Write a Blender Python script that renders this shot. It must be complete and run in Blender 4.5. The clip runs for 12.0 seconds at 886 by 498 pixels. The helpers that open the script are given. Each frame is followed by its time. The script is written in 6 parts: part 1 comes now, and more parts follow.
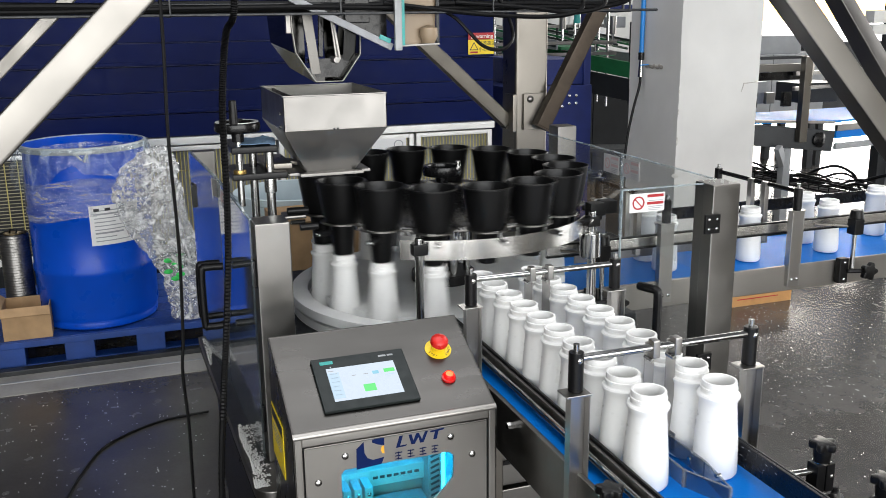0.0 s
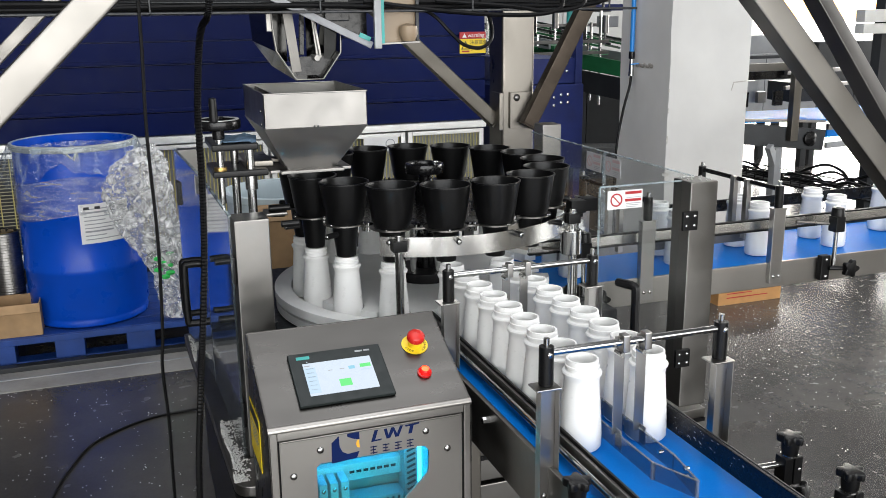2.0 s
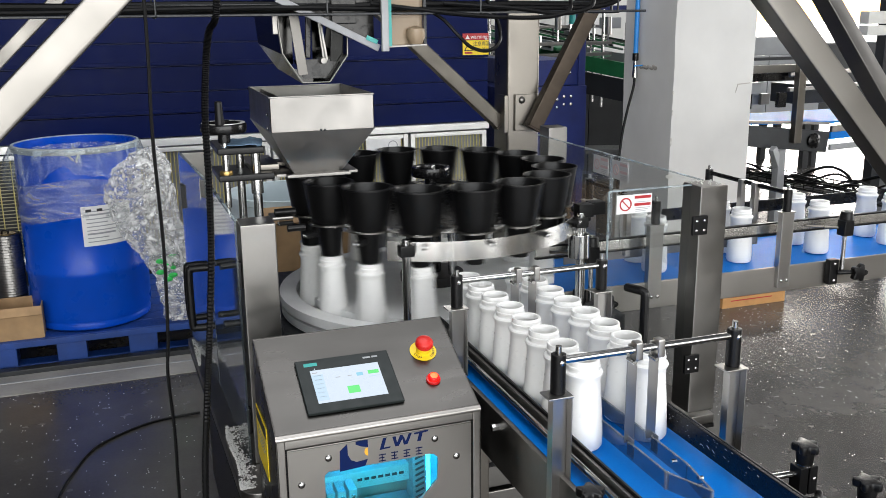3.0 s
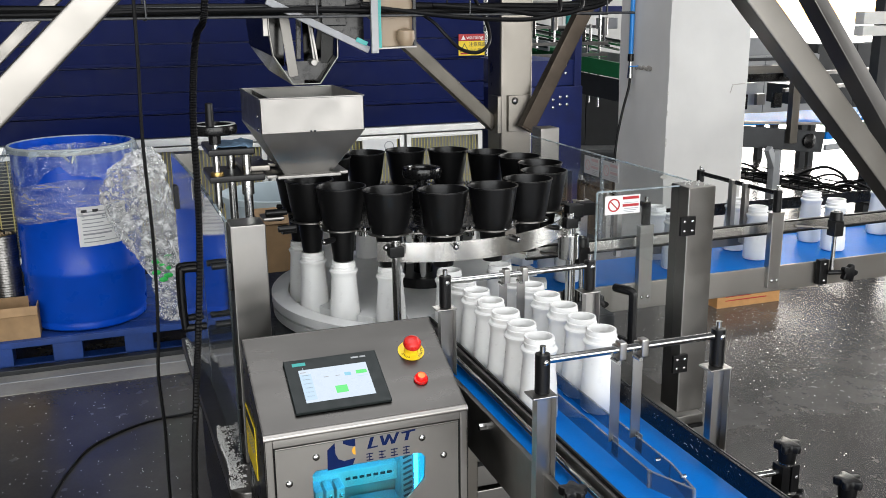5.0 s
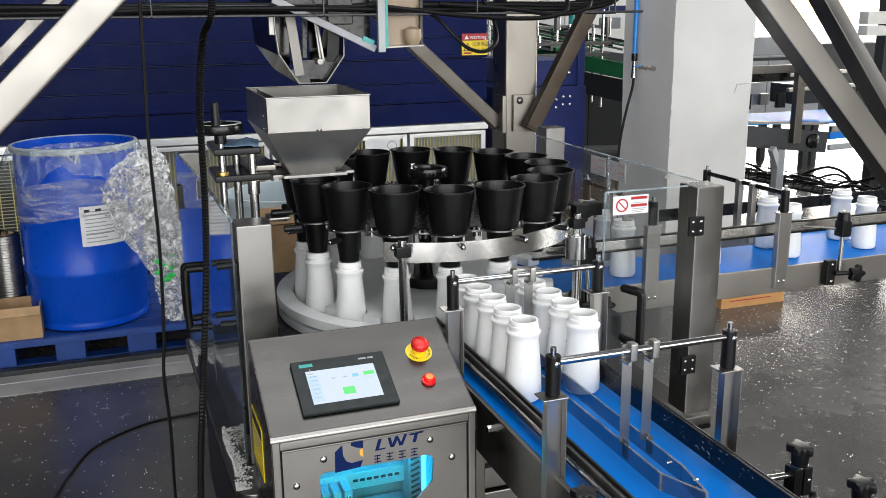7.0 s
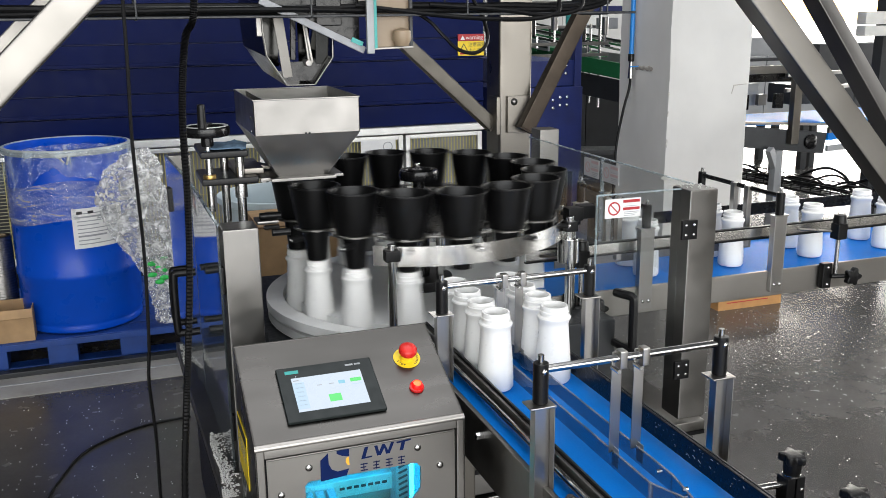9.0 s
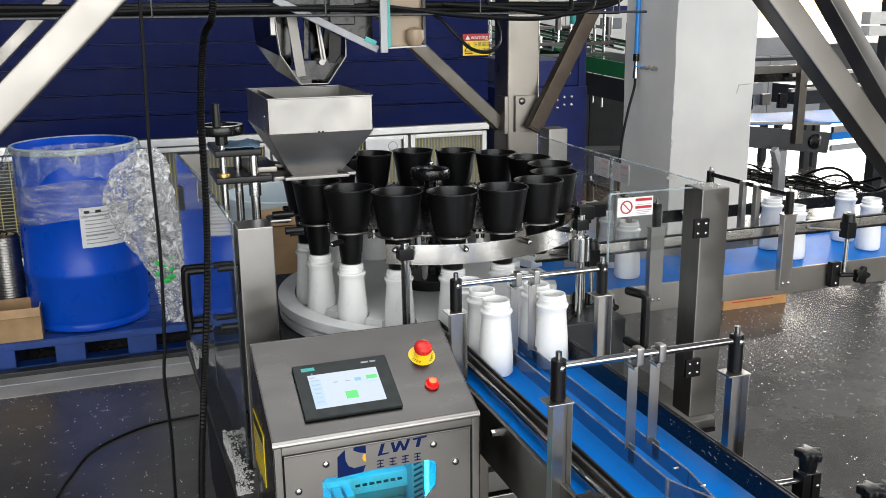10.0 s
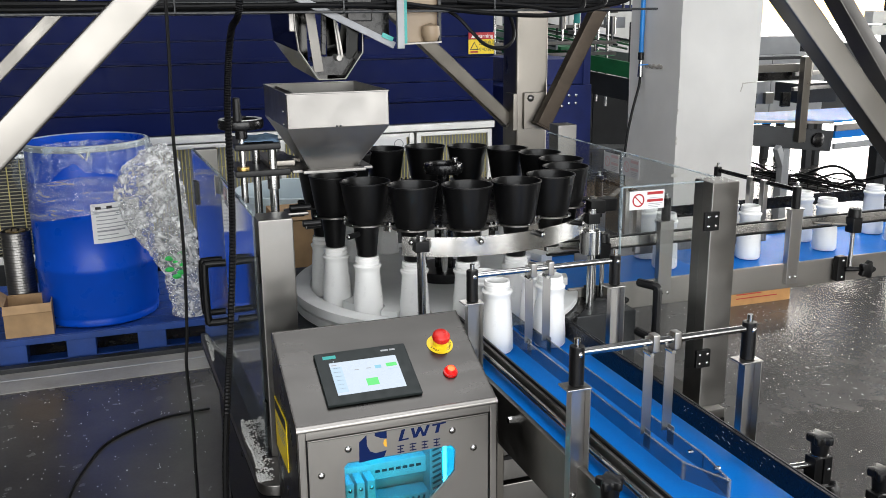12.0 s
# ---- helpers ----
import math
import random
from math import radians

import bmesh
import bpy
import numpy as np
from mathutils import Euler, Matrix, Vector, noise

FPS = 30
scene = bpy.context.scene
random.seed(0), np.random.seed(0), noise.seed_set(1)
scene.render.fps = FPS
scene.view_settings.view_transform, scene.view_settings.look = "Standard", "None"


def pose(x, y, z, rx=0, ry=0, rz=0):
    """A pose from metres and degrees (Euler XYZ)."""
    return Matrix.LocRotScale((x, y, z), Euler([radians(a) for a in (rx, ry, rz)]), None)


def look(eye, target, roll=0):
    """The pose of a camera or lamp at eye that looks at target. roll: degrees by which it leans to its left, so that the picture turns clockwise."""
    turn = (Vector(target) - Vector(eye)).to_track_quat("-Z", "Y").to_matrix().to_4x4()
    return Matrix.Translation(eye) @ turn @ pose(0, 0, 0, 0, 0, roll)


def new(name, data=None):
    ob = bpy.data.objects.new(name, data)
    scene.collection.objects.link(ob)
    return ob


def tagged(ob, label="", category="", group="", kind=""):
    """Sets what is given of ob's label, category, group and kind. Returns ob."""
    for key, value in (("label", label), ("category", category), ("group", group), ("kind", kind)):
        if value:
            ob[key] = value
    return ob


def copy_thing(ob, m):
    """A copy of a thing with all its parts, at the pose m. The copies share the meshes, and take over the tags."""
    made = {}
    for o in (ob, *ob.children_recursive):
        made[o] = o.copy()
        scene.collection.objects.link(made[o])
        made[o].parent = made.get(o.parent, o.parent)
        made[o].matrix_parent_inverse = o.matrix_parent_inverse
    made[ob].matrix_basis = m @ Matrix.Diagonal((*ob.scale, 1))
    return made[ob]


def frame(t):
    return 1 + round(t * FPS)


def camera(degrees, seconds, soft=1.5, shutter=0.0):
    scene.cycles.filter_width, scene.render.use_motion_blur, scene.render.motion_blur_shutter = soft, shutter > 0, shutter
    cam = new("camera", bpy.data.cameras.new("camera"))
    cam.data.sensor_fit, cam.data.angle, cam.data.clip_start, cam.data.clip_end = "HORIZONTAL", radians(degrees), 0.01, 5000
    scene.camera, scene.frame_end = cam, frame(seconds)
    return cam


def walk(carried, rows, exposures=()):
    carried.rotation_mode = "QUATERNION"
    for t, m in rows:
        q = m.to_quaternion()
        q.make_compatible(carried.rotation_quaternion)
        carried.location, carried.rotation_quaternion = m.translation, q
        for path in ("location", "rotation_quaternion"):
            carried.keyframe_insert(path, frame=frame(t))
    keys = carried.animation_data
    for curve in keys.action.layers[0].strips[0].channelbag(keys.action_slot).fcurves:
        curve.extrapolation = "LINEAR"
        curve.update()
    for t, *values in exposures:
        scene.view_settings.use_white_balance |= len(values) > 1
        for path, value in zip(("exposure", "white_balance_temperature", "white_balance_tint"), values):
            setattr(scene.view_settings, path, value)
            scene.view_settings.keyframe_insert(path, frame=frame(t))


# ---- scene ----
EXPO = 0.42
cam = camera(51.26, 12.0, soft=0.7, shutter=0.5)
PATH = [  # seconds, eye, yaw, pitch, roll
    (0.0, 0.0137, 0.0190, 1.7935, -19.321, -14.463, -0.667),
    (0.5, 0.0454, -0.0056, 1.7878, -19.350, -14.492, -0.671),
    (1.0, 0.0769, -0.0289, 1.7924, -19.455, -14.494, -0.628),
    (1.5, 0.0701, -0.0238, 1.7833, -19.436, -14.497, -0.640),
    (2.0, 0.0548, -0.0157, 1.7895, -19.418, -14.482, -0.661),
    (2.5, 0.0497, 0.0063, 1.7957, -19.407, -14.436, -0.636),
    (3.0, 0.0440, 0.0134, 1.7945, -19.419, -14.441, -0.611),
    (5.0, 0.0647, -0.0095, 1.7997, -19.436, -14.445, -0.624),
    (5.5, 0.0506, -0.0158, 1.7948, -19.428, -14.450, -0.617),
    (6.0, 0.0313, 0.0085, 1.7971, -19.384, -14.438, -0.613),
    (6.5, 0.0381, 0.0232, 1.7956, -19.383, -14.434, -0.606),
    (7.0, 0.0545, 0.0108, 1.7967, -19.388, -14.448, -0.595),
    (9.0, 0.0890, 0.0323, 1.7986, -19.413, -14.444, -0.622),
    (9.5, 0.0613, 0.0493, 1.8014, -19.397, -14.414, -0.595),
    (10.0, 0.0548, 0.0331, 1.7968, -19.382, -14.437, -0.603),
    (10.5, 0.0484, 0.0191, 1.7962, -19.408, -14.437, -0.591),
    (11.0, 0.0121, 0.0125, 1.7906, -19.360, -14.424, -0.602),
    (11.5, -0.0100, 0.0062, 1.7887, -19.346, -14.443, -0.562),
    (12.0, 0.0000, 0.0000, 1.7890, -19.381, -14.442, -0.550),
]


def level_turn(yaw, pitch, roll):
    """The turn of a camera that heads to yaw from +y, looks up by pitch and leans by roll."""
    return (Matrix.Rotation(radians(yaw), 4, "Z") @ Matrix.Rotation(radians(90 + pitch), 4, "X")
            @ Matrix.Rotation(radians(roll), 4, "Z"))


walk(cam, [(t, Matrix.Translation((x, y, z)) @ level_turn(a, b, c)) for t, x, y, z, a, b, c in PATH],
     exposures=((0.0, EXPO), (12.0, EXPO)))

# ---- world and light ----
world = bpy.data.worlds.new("sky")
scene.world = world
world.use_nodes = True
_n = world.node_tree.nodes
_sky = _n.new("ShaderNodeTexSky")
_sky.sky_type, _sky.sun_disc = "NISHITA", False
_sky.sun_elevation, _sky.sun_rotation = radians(20), radians(42)
world.node_tree.links.new(_sky.outputs[0], _n["Background"].inputs[0])
_n["Background"].inputs[1].default_value = 0.12


def sun(elevation, heading, strength):
    """heading: degrees clockwise from +y at which the sun stands."""
    d = bpy.data.lights.new("sun", "SUN")
    d.energy, d.angle, d.color = strength, radians(0.6), (1, 0.95, 0.88)
    e, a = radians(elevation), radians(heading)
    way = Vector((math.sin(a) * math.cos(e), math.cos(a) * math.cos(e), math.sin(e)))
    new("sun", d).matrix_world = look(way * 30, (0, 0, 0))


def area_lamp(name, at, target, sx, sy, power, color=(1.0, 0.985, 0.965)):
    d = bpy.data.lights.new(name, "AREA")
    d.shape, d.size, d.size_y, d.energy, d.color = "RECTANGLE", sx, sy, power, color
    new(name, d).matrix_world = look(at, target)


sun(20, 42, 4.0)
# Unseen lamp added behind the camera, sized to tune the steel's front faces.
area_lamp("unseen_lamp_south", (-0.35, -7.9, 3.0), (-0.35, 0, 3.0), 15.3, 5.8, 1160)
# Unseen lamp added to fill in light from the right.
area_lamp("unseen_lamp_east", (21.9, 5.0, 3.0), (0, 5, 2.6), 14.0, 3.6, 1500)
area_lamp("gateway_light_north", (15.6, 16.9, 2.3), (11, 6, 2.0), 6.4, 4.4, 1100)
# Overhead lamps added for fill; no roof opening is known.
area_lamp("added_roof_lamp_near", (1.0, 1.2, 6.85), (1.0, 1.2, 0), 5.0, 11.0, 330)
area_lamp("added_roof_lamp_far", (8.5, 7.0, 6.85), (8.5, 7.0, 0), 2.0, 12.0, 250)


# ---- materials ----
def material(name, base, rough=0.5, metal=0.0, vary=0.15, scale=8.0, bump=0.0, bump_scale=60.0, stretch=(1, 1, 1), spec=0.5,
             emit=None, power=0.0, clear=0.0, rough_vary=0.1, sub=0.0, rand=0.0):
    m = bpy.data.materials.new(name)
    m.use_nodes = True
    nt = m.node_tree
    b = nt.nodes["Principled BSDF"]
    b.inputs["Roughness"].default_value, b.inputs["Metallic"].default_value = rough, metal
    b.inputs["Specular IOR Level"].default_value = spec
    b.inputs["Coat Weight"].default_value = clear
    tc = nt.nodes.new("ShaderNodeTexCoord")
    mp = nt.nodes.new("ShaderNodeMapping")
    mp.inputs["Scale"].default_value = stretch
    nt.links.new(tc.outputs["Object"], mp.inputs[0])
    n1 = nt.nodes.new("ShaderNodeTexNoise")
    n1.inputs["Scale"].default_value, n1.inputs["Detail"].default_value = scale, 6.0
    nt.links.new(mp.outputs[0], n1.inputs["Vector"])
    ramp = nt.nodes.new("ShaderNodeMapRange")
    ramp.inputs["From Min"].default_value, ramp.inputs["From Max"].default_value = 0.3, 0.7
    ramp.inputs["To Min"].default_value, ramp.inputs["To Max"].default_value = 1 - vary, 1 + vary
    nt.links.new(n1.outputs["Fac"], ramp.inputs["Value"])
    mul = nt.nodes.new("ShaderNodeMix")
    mul.data_type, mul.blend_type = "RGBA", "MULTIPLY"
    mul.inputs["Factor"].default_value = 1.0
    mul.inputs[6].default_value = (*base, 1)
    nt.links.new(ramp.outputs[0], mul.inputs[7])
    nt.links.new(mul.outputs[2], b.inputs["Base Color"])
    if rand:
        oi = nt.nodes.new("ShaderNodeObjectInfo")
        hs = nt.nodes.new("ShaderNodeHueSaturation")
        r2 = nt.nodes.new("ShaderNodeMapRange")
        r2.inputs["To Min"].default_value, r2.inputs["To Max"].default_value = 1 - rand, 1 + rand
        nt.links.new(oi.outputs["Random"], r2.inputs["Value"])
        nt.links.new(r2.outputs[0], hs.inputs["Value"])
        nt.links.new(mul.outputs[2], hs.inputs["Color"])
        nt.links.new(hs.outputs[0], b.inputs["Base Color"])
    n2 = nt.nodes.new("ShaderNodeTexNoise")
    n2.inputs["Scale"].default_value, n2.inputs["Detail"].default_value = bump_scale, 4.0
    nt.links.new(mp.outputs[0], n2.inputs["Vector"])
    rr = nt.nodes.new("ShaderNodeMapRange")
    rr.inputs["From Min"].default_value, rr.inputs["From Max"].default_value = 0.3, 0.7
    rr.inputs["To Min"].default_value, rr.inputs["To Max"].default_value = max(0.02, rough - rough_vary), min(1, rough + rough_vary)
    nt.links.new(n2.outputs["Fac"], rr.inputs["Value"])
    nt.links.new(rr.outputs[0], b.inputs["Roughness"])
    if bump:
        bp = nt.nodes.new("ShaderNodeBump")
        bp.inputs["Strength"].default_value, bp.inputs["Distance"].default_value = bump, 0.002
        nt.links.new(n2.outputs["Fac"], bp.inputs["Height"])
        nt.links.new(bp.outputs[0], b.inputs["Normal"])
    if sub:
        b.inputs["Subsurface Weight"].default_value = sub
        b.inputs["Subsurface Radius"].default_value = (0.01, 0.01, 0.01)
    if emit:
        b.inputs["Emission Color"].default_value = (*emit, 1)
        b.inputs["Emission Strength"].default_value = power
    return m


def clear_sheet(name, tint, gloss=0.03, haze=0.0, crinkle=0.0, sheen=0.6, haze_color=(0.72, 0.86, 0.92), deep=0.03, rough=0.18, glint=0, streak=(1, 1, 1)):
    """A clear plastic sheet: it lets light through, with a glossy skin."""
    m = bpy.data.materials.new(name)
    m.use_nodes = True
    nt = m.node_tree
    nt.nodes.remove(nt.nodes["Principled BSDF"])
    out = nt.nodes["Material Output"]
    tr, gl, mx, lw, pw, ma = (nt.nodes.new(k) for k in ("ShaderNodeBsdfTransparent", "ShaderNodeBsdfGlossy", "ShaderNodeMixShader",
                                                        "ShaderNodeLayerWeight", "ShaderNodeMath", "ShaderNodeMath"))
    tr.inputs[0].default_value = (*tint, 1)
    gl.inputs["Roughness"].default_value = 0.08
    lw.inputs["Blend"].default_value = 0.5
    pw.operation, ma.operation = "POWER", "MULTIPLY_ADD"
    pw.inputs[1].default_value, ma.inputs[1].default_value, ma.inputs[2].default_value = 4.0, sheen, gloss
    nt.links.new(lw.outputs["Facing"], pw.inputs[0])
    nt.links.new(pw.outputs[0], ma.inputs[0])
    nt.links.new(ma.outputs[0], mx.inputs[0])
    if crinkle:
        vo, bu = nt.nodes.new("ShaderNodeTexNoise"), nt.nodes.new("ShaderNodeBump")
        vo.inputs["Scale"].default_value, vo.inputs["Detail"].default_value = crinkle, 6
        bu.inputs["Strength"].default_value, bu.inputs["Distance"].default_value = 1.0, deep
        nt.links.new(vo.outputs["Fac"], bu.inputs["Height"])
        nt.links.new(bu.outputs[0], gl.inputs["Normal"])
        gl.inputs["Roughness"].default_value = rough
    nt.links.new(tr.outputs[0], mx.inputs[1])
    nt.links.new(gl.outputs[0], mx.inputs[2])
    last = mx
    if haze:
        df, m2, nz, mr = (nt.nodes.new(k) for k in ("ShaderNodeBsdfDiffuse", "ShaderNodeMixShader", "ShaderNodeTexNoise", "ShaderNodeMapRange"))
        df.inputs[0].default_value = (*haze_color, 1)
        # White flecks in the haze paint highlights onto crinkled film.
        nz.inputs["Scale"].default_value, nz.inputs["Detail"].default_value = (14, 8) if not glint else (glint, 3)
        nz.inputs["Distortion"].default_value = 0.8 if glint else 0.0
        tc, mp = nt.nodes.new("ShaderNodeTexCoord"), nt.nodes.new("ShaderNodeMapping")
        mp.inputs["Scale"].default_value = streak
        nt.links.new(tc.outputs["Object"], mp.inputs[0])
        nt.links.new(mp.outputs[0], nz.inputs["Vector"])
        mr.inputs["From Min"].default_value, mr.inputs["From Max"].default_value = (0.46, 0.72) if glint else (0.35, 0.75)
        mr.inputs["To Min"].default_value, mr.inputs["To Max"].default_value = haze * 0.3, haze * (3.6 if glint else 1.8)
        nt.links.new(nz.outputs["Fac"], mr.inputs["Value"])
        nt.links.new(mr.outputs[0], m2.inputs[0])
        nt.links.new(mx.outputs[0], m2.inputs[1])
        nt.links.new(df.outputs[0], m2.inputs[2])
        last = m2
    nt.links.new(last.outputs[0], out.inputs["Surface"])
    return m


STEEL = material("brushed_steel", (0.215, 0.200, 0.178), 0.34, 1.0, 0.10, 3, 0.0, 14, (1, 1, 0.4), rough_vary=0.07)
# Brushed steel darkened for tops, flanks and inner sheets: shade in the colour.
STEEL_H = material("brushed_steel_shaded", (0.103, 0.099, 0.093), 0.30, 1.0, 0.10, 5, 0.0, 9, (0.5, 2, 1), rough_vary=0.07)
# The same steel lightened for bright front faces: light in the colour.
CONS = material("brushed_steel_lit", (0.37, 0.354, 0.332), 0.36, 1.0, 0.05, 4, 0.0, 10, rough_vary=0.04)
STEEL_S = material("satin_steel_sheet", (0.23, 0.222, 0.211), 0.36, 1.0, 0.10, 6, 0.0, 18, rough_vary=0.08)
STEEL_B = material("dull_brace_steel", (0.225, 0.214, 0.198), 0.36, 1.0, 0.08, 4, 0.0, 12, rough_vary=0.07)
STEEL_P = material("bright_bent_steel", (0.40, 0.39, 0.375), 0.30, 1.0, 0.03, 5, 0.0, 12, rough_vary=0.02)
# Hopper steel lightened for the sloped walls, putting their brightness into the colour.
STEEL_D = material("lightened_sloped_steel", (0.40, 0.39, 0.375), 0.38, 1.0, 0.07, 8, 0.0, 20, rough_vary=0.04)
DULLB = material("dull_brown_steel", (0.13, 0.12, 0.105), 0.42, 1.0, 0.10, 5, 0.0, 14, rough_vary=0.06)
# Dark brown base colour that paints in the shade of a downturned brace.
SHADE_STEEL = material("shaded_brace_steel", (0.060, 0.047, 0.036), 0.45, 0.8, 0.2, 8, 0.05, 60)
MIRROR = material("dark_mirror_steel", (0.035, 0.035, 0.034), 0.10, 1.0, 0.04, 6, 0.02, 30, rough_vary=0.03)
CHROME = material("polished_steel", (0.50, 0.50, 0.49), 0.17, 1.0, 0.02, 6, 0.0, 12, rough_vary=0.02)
BAND = material("satin_bent_band", (0.68, 0.665, 0.64), 0.26, 1.0, 0.02, 3, 0.0, 8, rough_vary=0.015)
BLACK = material("black_plastic", (0.005, 0.005, 0.0055), 0.36, 0, 0.2, 20, 0.08, 400, spec=0.28)
BLACKM = material("black_anodised", (0.005, 0.005, 0.0055), 0.22, 0.0, 0.2, 20, spec=0.35)
CUP = material("black_moulded_plastic", (0.003, 0.003, 0.0033), 0.36, 0, 0.25, 30, 0.06, 200, rough_vary=0.08, spec=0.32)
BOTTLE = material("white_bottle_plastic", (0.88, 0.88, 0.865), 0.34, 0, 0.02, 12, 0.02, 40, sub=0.15, rand=0.02)
DISC = material("milky_nylon", (0.90, 0.91, 0.90), 0.38, 0, 0.06, 9, 0.03, 60)
BELT = material("blue_belt", (0.0, 0.165, 0.60), 0.45, 0, 0.12, 6, 0.05, 200, spec=0.12)
DRUM = material("blue_drum_plastic", (0.0, 0.072, 0.56), 0.34, 0, 0.08, 5, 0.03, 12, spec=0.3)
PALLET = material("blue_pallet_plastic", (0.008, 0.05, 0.25), 0.55, 0, 0.25, 9, 0.1, 80)
NAVY = material("navy_sheet_steel", (0.0008, 0.0060, 0.060), 0.42, 0, 0.25, 1.2, 0.06, 12, spec=0.10)
NAVY2 = material("navy_frame_paint", (0.006, 0.016, 0.11), 0.45, 0, 0.2, 6)
WHITE = material("white_paint", (0.75, 0.75, 0.73), 0.45, 0, 0.08, 6, 0.03, 60)
ALU = material("aluminium_profile", (0.74, 0.74, 0.72), 0.42, 0.6, 0.06, 8)
PLASTER = material("column_plaster", (0.63, 0.625, 0.61), 0.8, 0, 0.07, 2.5, 0.35, 9)
WALLP = material("hall_wall_paint", (0.62, 0.62, 0.60), 0.8, 0, 0.08, 1.5, 0.1, 20)
# Dark tone of the unseen ceiling and west wall, chosen to deepen reflections.
DARKW = material("dark_unseen_shell", (0.10, 0.105, 0.115), 0.7, 0, 0.15, 1.5, 0.1, 20)
YELLOWD = material("dull_mesh_paint", (0.34, 0.31, 0.20), 0.5, 0, 0.15, 10)
YELLOWM = material("yellow_mesh_paint", (0.52, 0.45, 0.16), 0.5, 0, 0.15, 10)
BRAID = material("black_rubber_hose", (0.003, 0.003, 0.0034), 0.42, 0, 0.2, 40, 0.05, 200, spec=0.2)
CARD = material("brown_cardboard", (0.42, 0.27, 0.14), 0.8, 0, 0.15, 12, 0.1, 60)
CARD2 = material("orange_cardboard", (0.52, 0.27, 0.10), 0.75, 0, 0.12, 12, 0.1, 60)
RED = material("red_button_plastic", (0.62, 0.02, 0.015), 0.3, 0, 0.05, 20)
REDB = material("red_lamp_bezel", (0.35, 0.008, 0.008), 0.25, 0, 0.1, 30, emit=(1.0, 0.0, 0.0), power=0.12)
LEDR = material("lit_red_lens", (0.5, 0.01, 0.01), 0.25, 0, 0.1, 30, emit=(1.0, 0.004, 0.002), power=0.9)
LEDC = material("lit_red_core", (0.8, 0.08, 0.03), 0.25, 0, 0.1, 30, emit=(1.0, 0.12, 0.02), power=1.6)
YELLOW = material("yellow_sticker", (0.85, 0.62, 0.02), 0.4, 0, 0.05, 20)
STICK = material("white_sticker", (0.78, 0.78, 0.78), 0.45, 0, 0.04, 20)
STICKR = material("red_sticker_print", (0.42, 0.02, 0.025), 0.45, 0, 0.05, 20)
PALE = material("faded_sticker", (0.50, 0.50, 0.51), 0.5, 0, 0.05, 20)
PALER = material("faded_red_print", (0.50, 0.36, 0.36), 0.5, 0, 0.05, 20)
INK = material("dark_print", (0.02, 0.02, 0.025), 0.5, 0, 0.1, 20)
INKB = material("navy_print", (0.001, 0.011, 0.075), 0.4, 0, 0.08, 20, spec=0.2)
INKO = material("orange_print", (0.85, 0.42, 0.04), 0.4, 0, 0.05, 20)
INKG = material("grey_print", (0.32, 0.33, 0.35), 0.5, 0, 0.1, 20)
HMIB = material("panel_bezel", (0.010, 0.015, 0.015), 0.38, 0, 0.1, 20, spec=0.3)
SCREEN = material("lit_screen", (0.03, 0.03, 0.03), 0.25, 0, 0.03, 9, emit=(0.60, 0.70, 0.82), power=0.78)
SCR_G = material("lit_screen_green", (0.02, 0.03, 0.03), 0.2, 0, 0.03, 9, emit=(0.07, 0.75, 0.13), power=0.78)
SCR_B = material("lit_screen_blue", (0.02, 0.03, 0.03), 0.2, 0, 0.03, 9, emit=(0.22, 0.55, 0.72), power=0.78)
SCR_P = material("lit_screen_pale", (0.02, 0.03, 0.03), 0.2, 0, 0.03, 9, emit=(0.50, 0.66, 0.82), power=0.78)
CYAN = material("cyan_lamp", (0.1, 0.6, 0.9), 0.3, 0, 0.02, 9, emit=(0.02, 0.50, 0.95), power=30.0)
TERM = material("terminal_plastic", (0.45, 0.50, 0.52), 0.4, 0, 0.1, 20)
TEAL = material("teal_label", (0.03, 0.33, 0.31), 0.4, 0, 0.08, 20)
GREEN = material("green_belt", (0.015, 0.16, 0.055), 0.45, 0, 0.15, 8)
DARKM = material("dark_machine_paint", (0.020, 0.022, 0.025), 0.42, 0.1, 0.2, 6)
GREYM = material("grey_machine_paint", (0.30, 0.31, 0.32), 0.45, 0.2, 0.12, 6)
PIPE = material("blue_air_hose", (0.02, 0.22, 0.62), 0.35, 0, 0.06, 9)
BRASS = material("brass", (0.50, 0.34, 0.12), 0.35, 1.0, 0.1, 20)
TAN = material("tan_plastic", (0.30, 0.225, 0.15), 0.4, 0, 0.15, 6)
PELLET = material("white_granules", (0.60, 0.60, 0.58), 0.5, 0, 0.05, 20)
ACRYL = clear_sheet("clear_acrylic", (0.96, 0.97, 0.97))
ACRYL_H = clear_sheet("hazy_acrylic", (0.94, 0.95, 0.95), gloss=0.06, haze=0.04, sheen=1.5)
STRIP = clear_sheet("smoky_acrylic", (0.55, 0.58, 0.62), 0.06, 0.06, haze_color=(0.3, 0.32, 0.35))
PANE = clear_sheet("cyan_acrylic", (0.55, 0.96, 0.99), 0.02)
SEDGE = clear_sheet("smoky_edge", (0.62, 0.65, 0.68), haze=0.20, haze_color=(0.5, 0.55, 0.6))
EDGE = clear_sheet("acrylic_edge", (0.80, 0.82, 0.82), haze=0.28)
FILM = clear_sheet("plastic_film", (0.95, 0.96, 0.98), 0.18, 0.12, 30)
BAG = clear_sheet("blue_tinted_film", (0.94, 0.965, 0.99), 0.14, 0.10, 18, haze_color=(0.75, 0.88, 0.97), rough=0.08, glint=9, streak=(1.8, 1.8, 0.5))


